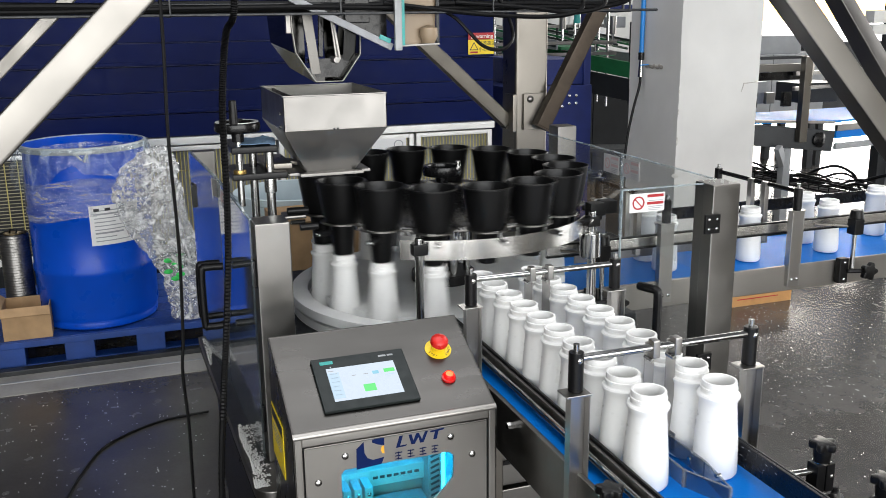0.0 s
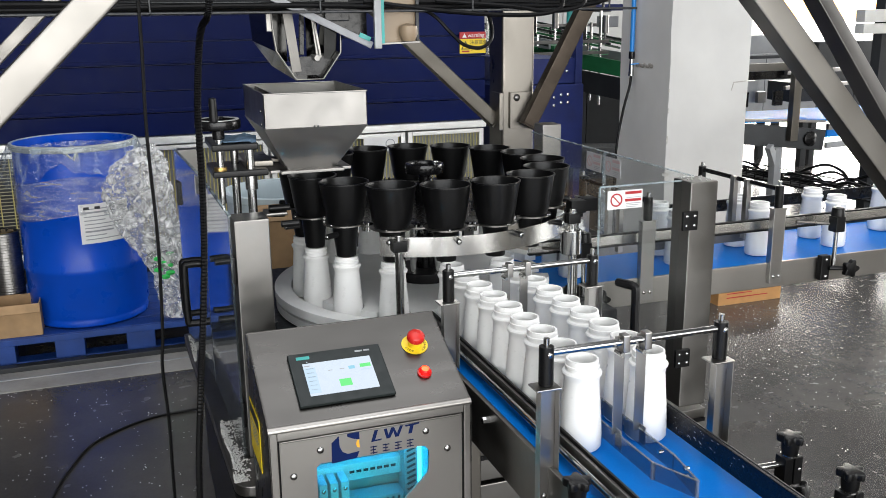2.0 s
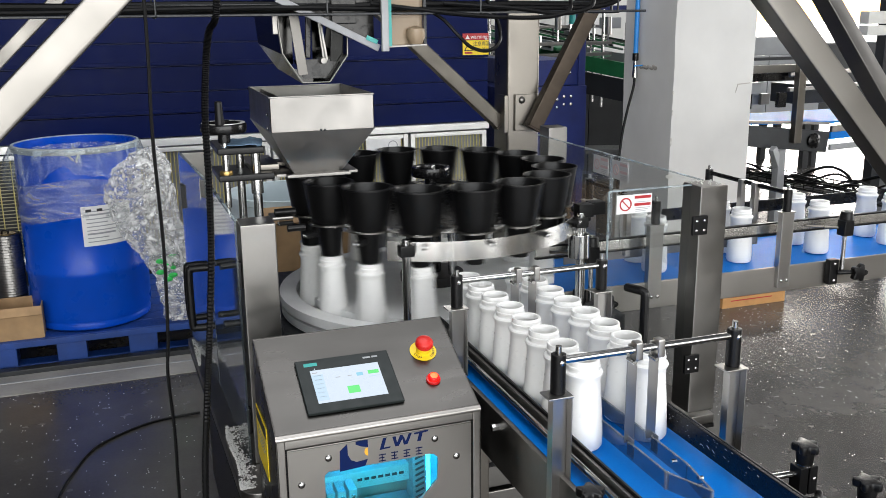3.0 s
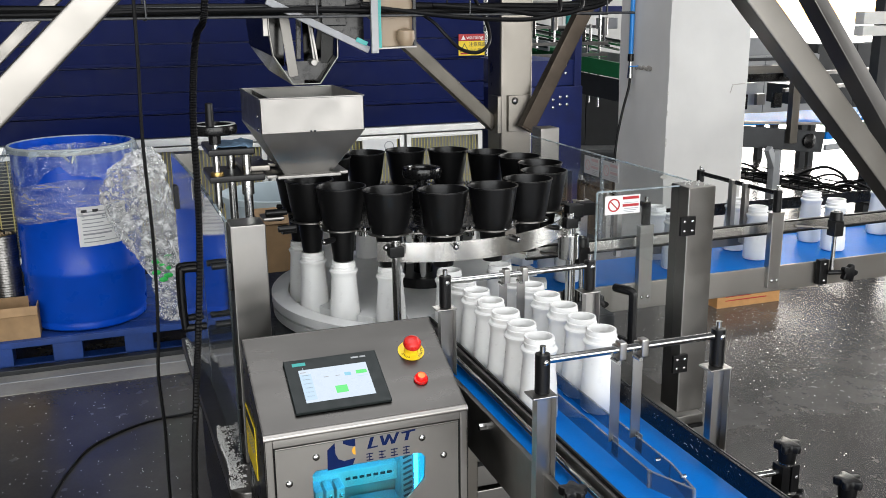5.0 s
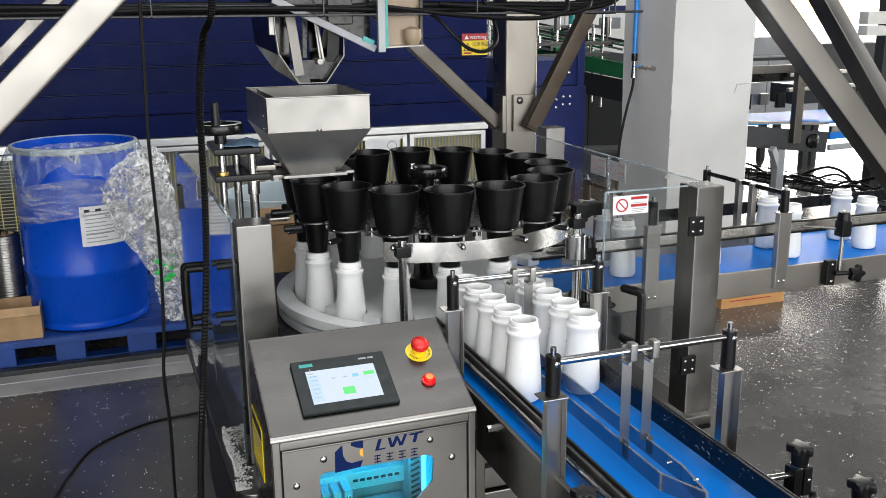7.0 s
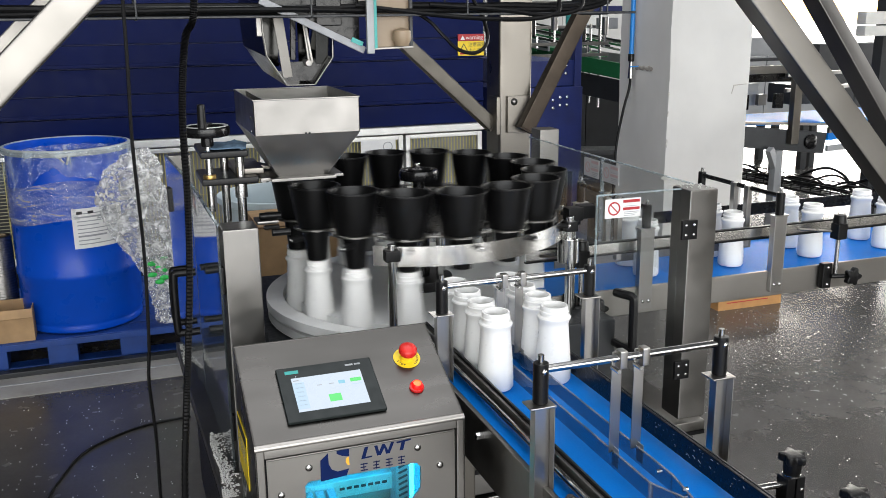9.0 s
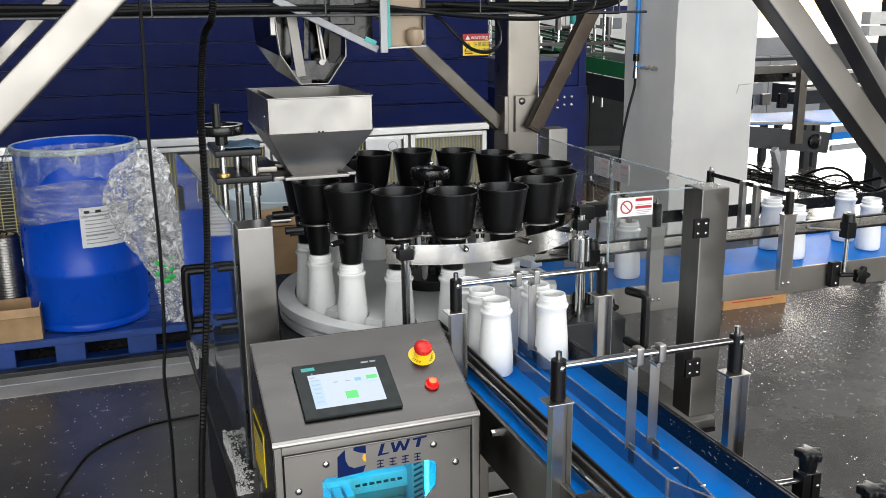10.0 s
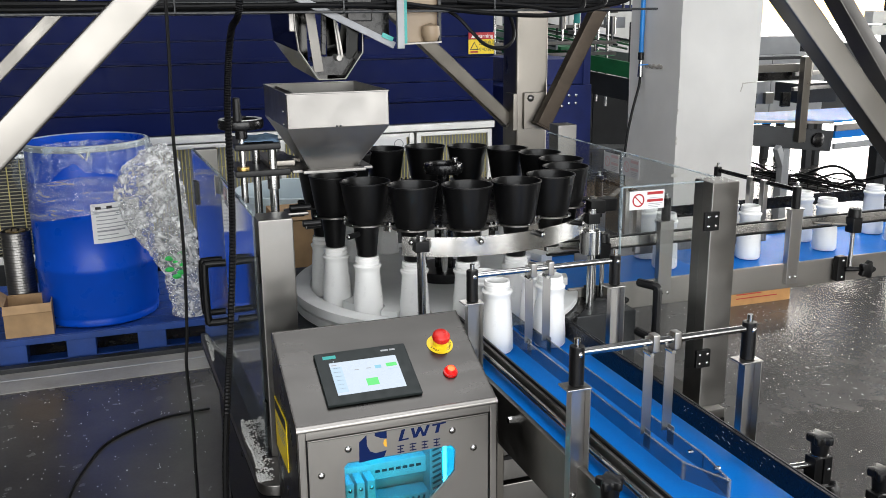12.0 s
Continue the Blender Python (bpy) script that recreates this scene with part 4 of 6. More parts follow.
def front_guard():
    t = thing("front_guard", (1.36, 2.09, 0.9), "clear acrylic guard door with a black pull handle", "guard")
    part("sheet", box(1.236, 1.484, 2.088, 2.094, 0.80, 1.335, 0.001), ACRYL, t, "clear acrylic sheet")
    part("edge", box(1.236, 1.484, 2.0875, 2.0945, 1.335, 1.338, 0), EDGE, t, "pale cut edge of the sheet")
    part("edge", box(1.2335, 1.236, 2.0875, 2.0945, 0.80, 1.335, 0), EDGE, t)
    bent_grip([(1.298, 2.088, 1.072), (1.303, 2.060, 1.074), (1.310, 2.036, 1.075), (1.315, 2.028, 1.071), (1.316, 2.026, 1.060), (1.316, 2.026, 1.0), (1.316, 2.026, 0.945), (1.315, 2.028, 0.934), (1.310, 2.036, 0.930), (1.303, 2.060, 0.931), (1.298, 2.088, 0.933)], 0.012, t)
    prohibition_sticker(pose(1.308, 2.086, 1.30), t)
    e = thing("end_guard", (1.555, 2.7, 0.9), "clear acrylic end guard of the machine", "guard")
    part("sheet", box(1.552, 1.558, 2.14, 3.2, 1.06, 1.335, 0.001), ACRYL, e)
    prohibition_sticker(pose(1.550, 2.575, 1.295, 0, 0, -90), e, 0.10, 0.06, PALE, PALER)
    prohibition_sticker(pose(1.550, 2.70, 1.295, 0, 0, -90), e, 0.10, 0.06, PALE, PALER)
    part("joint", box(1.549, 1.561, 2.634, 2.640, 1.06, 1.335, 0.001), FILM, e)
    part("edge", box(1.5515, 1.5585, 2.14, 3.2, 1.335, 1.338, 0), EDGE, e, "pale cut edge of the sheet")


front_guard()

# ---- carousel ----
CX, CY, RING, FIRST = 0.947, 2.682, 0.379, -144.67  # centre, pitch radius and the angle of one resting station
SLOTS, BASE = 16, 0.93  # stations; height of the bottles' bottoms


def cup_profile():
    out = [(0.0245, 1.122), (0.0275, 1.122), (0.037, 1.208), (0.047, 1.214), (0.054, 1.235), (0.0685, 1.330), (0.0710, 1.331), (0.0710, 1.334)]
    ins = [(0.067, 1.334), (0.051, 1.236), (0.034, 1.212), (0.0245, 1.122)]
    return out + ins


def carousel():
    t = thing("carousel", (CX, CY, BASE), "rotating filling carousel with sixteen black funnel cups", "carousel")
    n = 16 * 24
    pts = []
    for k in range(n):  # a star wheel with a pocket for each bottle
        a = 2 * math.pi * k / n
        d = ((math.degrees(a) - FIRST + 11.25) % 22.5 - 11.25) * math.pi / 180
        c = RING * math.cos(d)
        q = 0.0465 ** 2 - (RING * math.sin(d)) ** 2
        r = 0.392
        if q > 0:
            r = min(r, c - math.sqrt(q))
        pts.append((CX + r * math.cos(a), CY + r * math.sin(a)))
    part("star_wheel", prism(pts, "z", 0.944, 0.968), DISC, t, "milky white pocketed star wheel")
    part("hub", rod((CX, CY, 0.968), (CX, CY, 1.0), 0.10, 40, bevel=0.004), BLACK, t)
    for k in range(6):
        a = 2 * math.pi * k / 6 + 0.2
        part("pillar", rod((CX + 0.075 * math.cos(a), CY + 0.075 * math.sin(a), 1.0), (CX + 0.075 * math.cos(a), CY + 0.075 * math.sin(a), 1.20), 0.011, 14), CHROME, t)
    part("shaft", rod((CX, CY, 1.0), (CX, CY, 1.27), 0.03, 24), BLACKM, t)
    part("carrier_plate", lathe([(0.0, 1.198), (0.30, 1.198), (0.318, 1.200), (0.318, 1.208), (0.30, 1.210), (0, 1.210)], (CX, CY, 0), 64), BLACKM, t)
    b = lathe([(0.045, 1.305), (0.058, 1.303), (0.062, 1.318), (0.058, 1.332), (0.045, 1.330), (0.042, 1.318), (0.045, 1.305)], (CX, CY, 0), 40)
    for k in range(3):
        a = 2 * math.pi * k / 3 + 0.5
        bar((CX, CY, 1.310), (CX + 0.05 * math.cos(a), CY + 0.05 * math.sin(a), 1.315), 0.014, 0.010, 0.002, bm=b)
    rod((CX, CY, 1.26), (CX, CY, 1.318), 0.018, 18, bm=b)
    part("handwheel", b, BLACKM, t, "glossy black handwheel at the hub")
    part("wheel_grip", rod((CX + 0.045, CY + 0.02, 1.325), (CX + 0.045, CY + 0.02, 1.345), 0.009, 12, bevel=0.003), CHROME, t)
    first = None
    for k in range(SLOTS):
        a = radians(FIRST + 22.5 * k)
        x, y = CX + RING * math.cos(a), CY + RING * math.sin(a)
        if first is None:
            first = part("cup", lathe(cup_profile(), (0, 0, 0), 40), CUP, None, "")
            ringme = bmesh.new()
            lathe([(0.0495, 1.213), (0.060, 1.213), (0.060, 1.217), (0.0495, 1.217)], (0, 0, 0), 32, ringme)
            for s in (-1, 1):
                box(-0.006, 0.006, s * 0.066 - 0.013, s * 0.066 + 0.013, 1.212, 1.217, 0.001, bm=ringme)
            box(-0.078, -0.05, -0.012, 0.012, 1.206, 1.220, 0.002, bm=ringme)
            ring_ob = part("clamp_ring", ringme, STEEL_S)
            bolt_obs = [part("clamp_bolt", rod((0.0, q * 0.068, 1.200), (0.0, q * 0.068, 1.224), 0.0045, 8), CHROME) for q in (-1, 1)]
            bolt_obs.append(part("clamp_bolt", screw((0.058, 0, 1.219), (0, 0, 1), 0.005), CHROME))
            bolt_obs.append(part("clamp_bolt", screw((0.0985, 0.018, 1.195), (1, 0, 0), 0.006), CHROME))
            pin = rod((0.055, 0.018, 1.195), (0.098, 0.018, 1.195), 0.008, 12, bevel=0.002)
            pin_ob = part("clamp_pin", pin, BLACK)
            kit = [first, ring_ob, pin_ob, *bolt_obs]
            use = kit
        else:
            use = []
            for o in kit:
                c = o.copy()
                scene.collection.objects.link(c)
                use.append(c)
        for o in use:
            o.matrix_basis = pose(x - CX, y - CY, -BASE, 0, 0, math.degrees(a))
        use[0].parent = t
        for o in use[1:]:
            o.matrix_basis = Matrix.Identity(4)
            o.parent = use[0]
    return t


CAROUSEL = carousel()


def carousel_stand():
    """What stands still round the carousel."""
    t = thing("carousel_stand", (CX, CY, 0.66), "fixed steel stand with a bright curved band round the carousel", "stand")
    part("slide_plate", lathe([(0, 0.905), (0.42, 0.905), (0.425, 0.910), (0.425, 0.924), (0.42, 0.928), (0, 0.928)], (CX, CY, 0), 96), DISC, t, "milky white slide plate")
    part("slide_ring", arc_band(CX, CY, 0.4255, 0.475, 15, 296, 0.905, 0.928, 84), DISC, t, "milky white outer slide ring")
    part("outer_guide", arc_band(CX, CY, 0.427, 0.478, 18, 252, 0.938, 0.964, 72), DISC, t, "milky white curved outer guide")
    part("exit_roller", rod((1.315, 2.40, 1.075), (1.315, 2.40, 1.15), 0.032, 24, bevel=0.003), CHROME, t, "polished roller")
    part("drum", rod((CX, CY, 0.66), (CX, CY, 0.905), 0.40, 64), DARKM, t)
    part("under_ring", arc_band(CX, CY, 0.40, 0.455, 120, 420, 0.86, 0.904, 72), BLACKM, t)
    part("band", arc_band(CX, CY, 0.446, 0.450, -124, -22, 1.150, 1.204, 48), BAND, t, "polished curved steel band")
    for a in (-117, -38, -27):
        x, y = CX + 0.468 * math.cos(radians(a)), CY + 0.468 * math.sin(radians(a))
        part("stand_rod", rod((x, y, 0.66), (x, y, 1.215), 0.0115, 18, bevel=0.002), CHROME, t, "polished upright rod")
        part("clamp", box(x - 0.02, x + 0.02, y - 0.016, y + 0.016, 1.17, 1.20, 0.003), BLACK, t)
    for x, y in ((1.34, 2.42), (1.39, 2.44)):
        part("clamp", box(x - 0.025, x + 0.025, y - 0.02, y + 0.02, 1.195, 1.235, 0.004), BLACK, t)
    for a in (150, 165, 180, 195):
        x, y = CX + 0.46 * math.cos(radians(a)), CY + 0.46 * math.sin(radians(a))
        part("spacer", rod((x, y, 0.66), (x, y, 0.905), 0.008, 10), CHROME, t)
    part("sensor_head", rod((0.44, 2.55, 1.255), (0.50, 2.55, 1.255), 0.010, 14, bevel=0.002), BLACK, t)
    part("sensor_head", rod((0.46, 2.47, 1.225), (0.51, 2.47, 1.225), 0.010, 14, bevel=0.002), BLACK, t)
    part("sensor_bracket", box(0.43, 0.49, 2.53, 2.60, 1.235, 1.245, 0.003), STEEL_S, t)


carousel_stand()

# ---- bottles ----
def bottle():
    p = [(0, 0.0), (0.030, 0.0), (0.0385, 0.002), (0.0425, 0.008), (0.0428, 0.03), (0.0405, 0.075), (0.0365, 0.125), (0.0350, 0.145), (0.0362, 0.153),
         (0.0395, 0.1585), (0.0402, 0.1625), (0.0385, 0.1655), (0.0335, 0.1675), (0.0325, 0.1695), (0.0325, 0.1725), (0.0345, 0.1735), (0.0350, 0.176), (0.0345, 0.1785), (0.0328, 0.1795),
         (0.0328, 0.1885), (0.0322, 0.1905), (0.0285, 0.1905), (0.0278, 0.189), (0.0278, 0.168), (0.0335, 0.150), (0.036, 0.10), (0.039, 0.03), (0.036, 0.006), (0, 0.005)]
    t = tagged(new("bottle"), "glossy white plastic wide-neck bottle without a lid", "bottle", "bottles on the line")
    part("body", lathe(p, seg=40), BOTTLE, None).parent = t
    return t


# ---- console ----
def console():
    t = thing("control_console", (0.507, 1.86, 0), "brushed stainless control console with a sloped top", "console")
    x0, x1, yf, yb = 0.287, 0.729, 1.722, 1.995
    side = [(yf, 0.08), (yb, 0.08), (yb, 1.072), (yb - 0.012, 1.092), (yf + 0.002, 0.968), (yf, 0.962)]
    b = prism(side, "x", x0, x0 + 0.003, 0)
    prism(side, "x", x1 - 0.003, x1, 0, bm=b)
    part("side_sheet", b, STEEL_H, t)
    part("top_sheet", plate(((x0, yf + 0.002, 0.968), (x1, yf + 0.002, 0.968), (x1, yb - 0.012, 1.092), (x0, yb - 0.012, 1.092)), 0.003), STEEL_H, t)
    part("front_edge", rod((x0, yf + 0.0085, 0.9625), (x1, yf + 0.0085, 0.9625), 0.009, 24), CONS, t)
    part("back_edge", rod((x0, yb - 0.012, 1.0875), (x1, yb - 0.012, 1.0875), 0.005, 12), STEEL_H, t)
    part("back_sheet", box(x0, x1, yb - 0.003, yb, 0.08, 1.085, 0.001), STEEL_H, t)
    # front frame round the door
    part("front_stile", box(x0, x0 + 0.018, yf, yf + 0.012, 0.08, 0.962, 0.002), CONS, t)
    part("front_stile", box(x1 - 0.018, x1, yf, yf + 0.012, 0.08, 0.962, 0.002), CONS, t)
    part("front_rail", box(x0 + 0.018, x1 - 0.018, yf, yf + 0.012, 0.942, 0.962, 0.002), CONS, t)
    part("gasket", box(x0 + 0.018, x1 - 0.018, yf + 0.010, yf + 0.014, 0.932, 0.942, 0), BLACK, t)
    # door with a window cut: left, top, right and lower pieces
    d0, d1, zt, zb = x0 + 0.022, x1 - 0.022, 0.9398, 0.10
    wx0, wx1, wz1, wz0 = 0.384, 0.631, 0.877, 0.66
    # One plate, its outline led round the window along a slit.
    win = [(wx0, wz1 - 0.008), (wx0 + 0.008, wz1), (wx1 - 0.010, wz1), (wx1, wz1 - 0.012), (wx1 - 0.002, wz1 - 0.062), (wx1 - 0.075, wz1 - 0.135), (wx1 - 0.075, wz0), (wx0, wz0)]
    b = prism([(d0, zt), (d0, zb), (wx0 - 0.0005, zb), (wx0 - 0.0005, wz0)] + win + [(wx0, zb), (d1, zb), (d1, zt)], "y", yf + 0.003, yf + 0.008)
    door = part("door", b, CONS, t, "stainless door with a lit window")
    part("door_edge", box(d0, d1, yf + 0.0005, yf + 0.003, zt - 0.004, zt, 0.001), STEEL_S, door)
    part("door_window", box(wx0 - 0.004, wx1 + 0.004, yf + 0.009, yf + 0.012, wz0 - 0.004, wz1 + 0.004, 0), ACRYL, door, "clear window with blue light behind")
    for x, z in ((0.393, 0.908), (0.335, 0.858), (0.624, 0.912), (0.673, 0.863), (0.335, 0.60), (0.69, 0.60)):
        part("button_screw", screw((x, yf + 0.002, z), (0, -1, 0), 0.008), CHROME, door)
    # inside
    part("inner_back", box(x0 + 0.02, x1 - 0.02, yf + 0.13, yf + 0.134, 0.5, 0.93, 0), GREYM, t)
    part("gasket", box(x0 + 0.018, x0 + 0.024, yf + 0.009, yf + 0.02, 0.10, 0.935, 0), BLACK, t)
    part("gasket", box(x1 - 0.024, x1 - 0.018, yf + 0.009, yf + 0.02, 0.10, 0.935, 0), BLACK, t)
    part("window_pane", box(0.34, 0.69, yf + 0.0125, yf + 0.0155, 0.56, 0.925, 0), PANE, t, "cyan-tinted clear window pane")
    part("lamp_strip", box(0.40, 0.66, yf + 0.02, yf + 0.035, 0.905, 0.915, 0.002), CYAN, t, "cyan light strip inside the cabinet")
    part("lamp_strip", box(0.632, 0.642, yf + 0.09, yf + 0.102, 0.62, 0.90, 0.002), CYAN, t, "cyan light strip inside the cabinet")
    rail = part("terminal_rail", box(0.37, 0.595, yf + 0.10, yf + 0.125, 0.772, 0.812, 0.002), ALU, t)
    for k in range(7):
        part("rail_slot", box(0.475 + 0.016 * k, 0.486 + 0.016 * k, yf + 0.0985, yf + 0.1, 0.790, 0.796, 0), INK, rail)
    for k in range(4):
        x = 0.372 + 0.024 * k
        r = part("relay", box(x, x + 0.018, yf + 0.05, yf + 0.10, 0.745, 0.800, 0.002), TERM, t, "clear plug-in relay")
        part("relay_socket", box(x, x + 0.018, yf + 0.04, yf + 0.11, 0.715, 0.745, 0.002), INKG, r)
        part("relay_screw", screw((x + 0.009, yf + 0.048, 0.785), (0, -1, 0), 0.005), CHROME, r)
    duct = part("cable_duct", box(0.41, 0.592, yf + 0.07, yf + 0.12, 0.700, 0.738, 0.002), GREYM, t, "slotted cable duct")
    for k in range(13):
        part("duct_slot", bar((0.418 + 0.013 * k, yf + 0.069, 0.706), (0.424 + 0.013 * k, yf + 0.069, 0.732), 0.0045, 0.002, 0, up=(0, 1, 0)), INK, duct)
    duct = part("cable_duct", box(0.594, 0.626, yf + 0.07, yf + 0.12, 0.70, 0.88, 0.002), GREYM, t, "slotted cable duct")
    for k in range(12):
        part("duct_slot", bar((0.600, yf + 0.069, 0.715 + 0.0135 * k), (0.620, yf + 0.069, 0.722 + 0.0135 * k), 0.0045, 0.002, 0, up=(0, 1, 0)), INK, duct)
    part("controller", box(0.40, 0.54, yf + 0.06, yf + 0.12, 0.62, 0.69, 0.004), TERM, t)
    for x in (x0 + 0.04, x1 - 0.04):
        for y in (yf + 0.04, yb - 0.04):
            part("foot", rod((x, y, 0), (x, y, 0.085), 0.02, 16), BLACK, t)
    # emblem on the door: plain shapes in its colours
    y = yf + 0.0028
    b = prism([(0.417, 0.923), (0.433, 0.938), (0.434, 0.911), (0.440, 0.897), (0.452, 0.890), (0.476, 0.893), (0.470, 0.877), (0.416, 0.873)], "y", y - 0.0006, y)
    prism([(0.451, 0.940), (0.477, 0.942), (0.477, 0.922), (0.463, 0.926), (0.451, 0.933)], "y", y - 0.0006, y, bm=b)
    moved(b, pose(0, 0, 0.873) @ Matrix.Diagonal((1, 1, 0.92, 1)) @ pose(0, 0, -0.873))
    part("emblem", b, INKB, door, "navy geometric emblem", smooth=False)
    part("emblem_dot", prism([(0.476, 0.918), (0.471, 0.915), (0.469, 0.908), (0.472, 0.901), (0.477, 0.899)], "y", y - 0.0006, y), INKO, door, "orange half dot of the emblem", smooth=False)
    b = bmesh.new()
    for x, w in ((0.497, 0.022), (0.522, 0.036), (0.564, 0.028)):
        if w < 0.025:
            prism([(x, 0.888), (x + 0.020, 0.890), (x + 0.021, 0.895), (x + 0.008, 0.894), (x + 0.014, 0.930), (x + 0.007, 0.929)], "y", y - 0.0006, y, bm=b)
        elif w > 0.03:
            prism([(x, 0.928), (x + 0.005, 0.892), (x + 0.012, 0.892), (x + 0.019, 0.915), (x + 0.022, 0.893), (x + 0.029, 0.893), (x + 0.038, 0.932), (x + 0.032, 0.932), (x + 0.026, 0.905), (x + 0.020, 0.930),
                   (x + 0.015, 0.930), (x + 0.009, 0.905), (x + 0.006, 0.929)], "y", y - 0.0006, y, bm=b)
        else:
            prism([(x, 0.930), (x + 0.001, 0.924), (x + 0.010, 0.925), (x + 0.006, 0.897), (x + 0.013, 0.897), (x + 0.017, 0.926), (x + 0.028, 0.928), (x + 0.028, 0.934)], "y", y - 0.0006, y, bm=b)
    moved(b, pose(0.502, 0, 0.907) @ Matrix.Diagonal((1.13, 1, 0.62, 1)) @ pose(-0.497, 0, -0.888))
    part("emblem_stroke", b, INKB, door)
    b = bmesh.new()
    for k in range(4):
        x = 0.500 + 0.027 * k
        z = 0.8945 + 0.0005 * k
        for q in range(3):
            box(x, x + 0.015 - 0.003 * (q % 2), y - 0.0006, y, z - 0.007 * q, z - 0.007 * q + 0.0022, 0, bm=b)
        box(x + 0.006, x + 0.008, y - 0.0006, y, z - 0.015, z + 0.003, 0, bm=b)
    part("emblem_print", b, INKB, door)
    # yellow caution plate on the flank
    s = part("caution_plate", box(x0 - 0.002, x0, 1.842, 1.988, 0.815, 0.938, 0.0005), YELLOW, t, "yellow caution plate with dark print")
    part("caution_header", box(x0 - 0.0023, x0 - 0.002, 1.848, 1.982, 0.910, 0.933, 0), INK, s)
    for k in range(4):
        part("caution_print", box(x0 - 0.0022, x0 - 0.002, 1.862 + 0.012 * (k % 2), 1.97 - 0.02 * (k // 2), 0.892 - 0.0095 * k, 0.8955 - 0.0095 * k, 0), INKG, s)
    return t


CONSOLE = console()
SLOPE = math.degrees(math.atan2(1.092 - 0.968, 1.983 - 1.724))


def on_slope(x, y, lift=0.0):
    """A pose on the console's sloped top, local z outwards."""
    z = 0.968 + (y - 1.724) * math.tan(radians(SLOPE))
    return pose(x, y, z, SLOPE, 0, 0) @ pose(0, 0, lift)


def touch_panel():
    m = on_slope(0.4665, 1.832)
    t = thing("touch_panel", m.translation, "dark grey touch panel with a lit pale screen", "touch panel")
    w, h = 0.209, 0.152
    part("bezel", moved(box(-w / 2, w / 2, -h / 2, h / 2, 0.0005, 0.009, 0.003), m), HMIB, t)
    sx0, sx1, sy0, sy1 = -0.077, 0.074, -0.052, 0.042
    s = part("screen", moved(box(sx0, sx1, sy0, sy1, 0.009, 0.0096, 0), m), SCREEN, t, "lit pale blue screen")

    def tile(name, a, c, d, e, mat):
        part(name, moved(box(a, c, d, e, 0.0096, 0.0101, 0), m), mat, s)

    tile("start_tile", -0.008, 0.018, -0.036, -0.016, SCR_G)
    tile("state_tile", 0.046, 0.070, 0.011, 0.021, SCR_G)
    tile("value_tile", 0.020, 0.034, 0.010, 0.019, SCR_B)
    tile("menu_bar", -0.077, -0.052, -0.045, 0.028, SCR_P)
    for k in range(6):
        tile("menu_line", -0.072, -0.056, -0.036 + 0.012 * k, -0.034 + 0.012 * k, INKG)
    tile("print_bar", -0.026, -0.016, 0.013, 0.0145, INKG)
    tile("print_bar", 0.0, 0.010, 0.013, 0.0145, INKG)
    tile("print_bar", -0.074, -0.062, 0.033, 0.035, INKG)
    tile("print_bar", 0.046, 0.070, 0.003, 0.0045, SCR_P)
    part("maker_bar", moved(box(-0.087, -0.058, 0.055, 0.064, 0.009, 0.0096, 0), m), TEAL, t, "teal name plate")
    b = box(0.045, 0.062, 0.058, 0.0625, 0.009, 0.0095, 0)
    box(0.065, 0.078, 0.058, 0.0625, 0.009, 0.0095, 0, bm=b)
    part("print_bar", moved(b, m), INKG, t)
    part("indicator", moved(lathe([(0, 0.0098), (0.0012, 0.0096), (0.0012, 0.009)], seg=8), m @ pose(-0.066, 0.046, 0)), SCREEN, t)


touch_panel()


def stop_button():
    m = on_slope(0.6545, 1.890)
    t = thing("stop_button", m.translation, "red mushroom emergency stop on a yellow ring", "button")
    part("ring", moved(lathe([(0.014, 0.0005), (0.0305, 0.0005), (0.0305, 0.002), (0.014, 0.002)], seg=48), m), YELLOW, t, "yellow legend ring")
    part("collar", moved(lathe([(0.016, 0.002), (0.0165, 0.012), (0.013, 0.014), (0.013, 0.018)], seg=32), m), YELLOW, t)
    part("mushroom", moved(lathe([(0.012, 0.016), (0.0185, 0.018), (0.0205, 0.022), (0.0200, 0.030), (0.0165, 0.0345), (0.008, 0.0365), (0, 0.037)], seg=40), m), RED, t, "red mushroom head")
    for k, ch in enumerate("EMERGENCY"):
        a = radians(58 - 14.5 * k)
        text_mesh(ch, 0.0072, INK, m @ pose(0.0235 * math.cos(a), 0.0235 * math.sin(a), 0.0022, 0, 0, math.degrees(a) - 90), t)
    for k, ch in enumerate("STOP"):
        a = radians(198 + 15 * k)
        text_mesh(ch, 0.0072, INK, m @ pose(0.0235 * math.cos(a), 0.0235 * math.sin(a), 0.0022, 0, 0, math.degrees(a) + 90), t)


def pilot_lamp():
    m = on_slope(0.651, 1.8095)
    t = thing("pilot_lamp", m.translation, "lit red round pilot lamp on the console", "lamp")
    part("bezel", moved(lathe([(0.0125, 0.0005), (0.0160, 0.0005), (0.0160, 0.005), (0.0125, 0.006)], seg=32), m), REDB, t, "dark red bezel")
    lens = part("lens", moved(lathe([(0.0125, 0.004), (0.0125, 0.011), (0.0105, 0.0145), (0.0085, 0.0152)], seg=32), m), LEDR, t, "glowing red lens")
    part("lens_core", moved(lathe([(0.0085, 0.0152), (0.006, 0.0158), (0, 0.016)], seg=24), m), LEDC, lens, "orange-glowing core of the lens")


stop_button()
pilot_lamp()

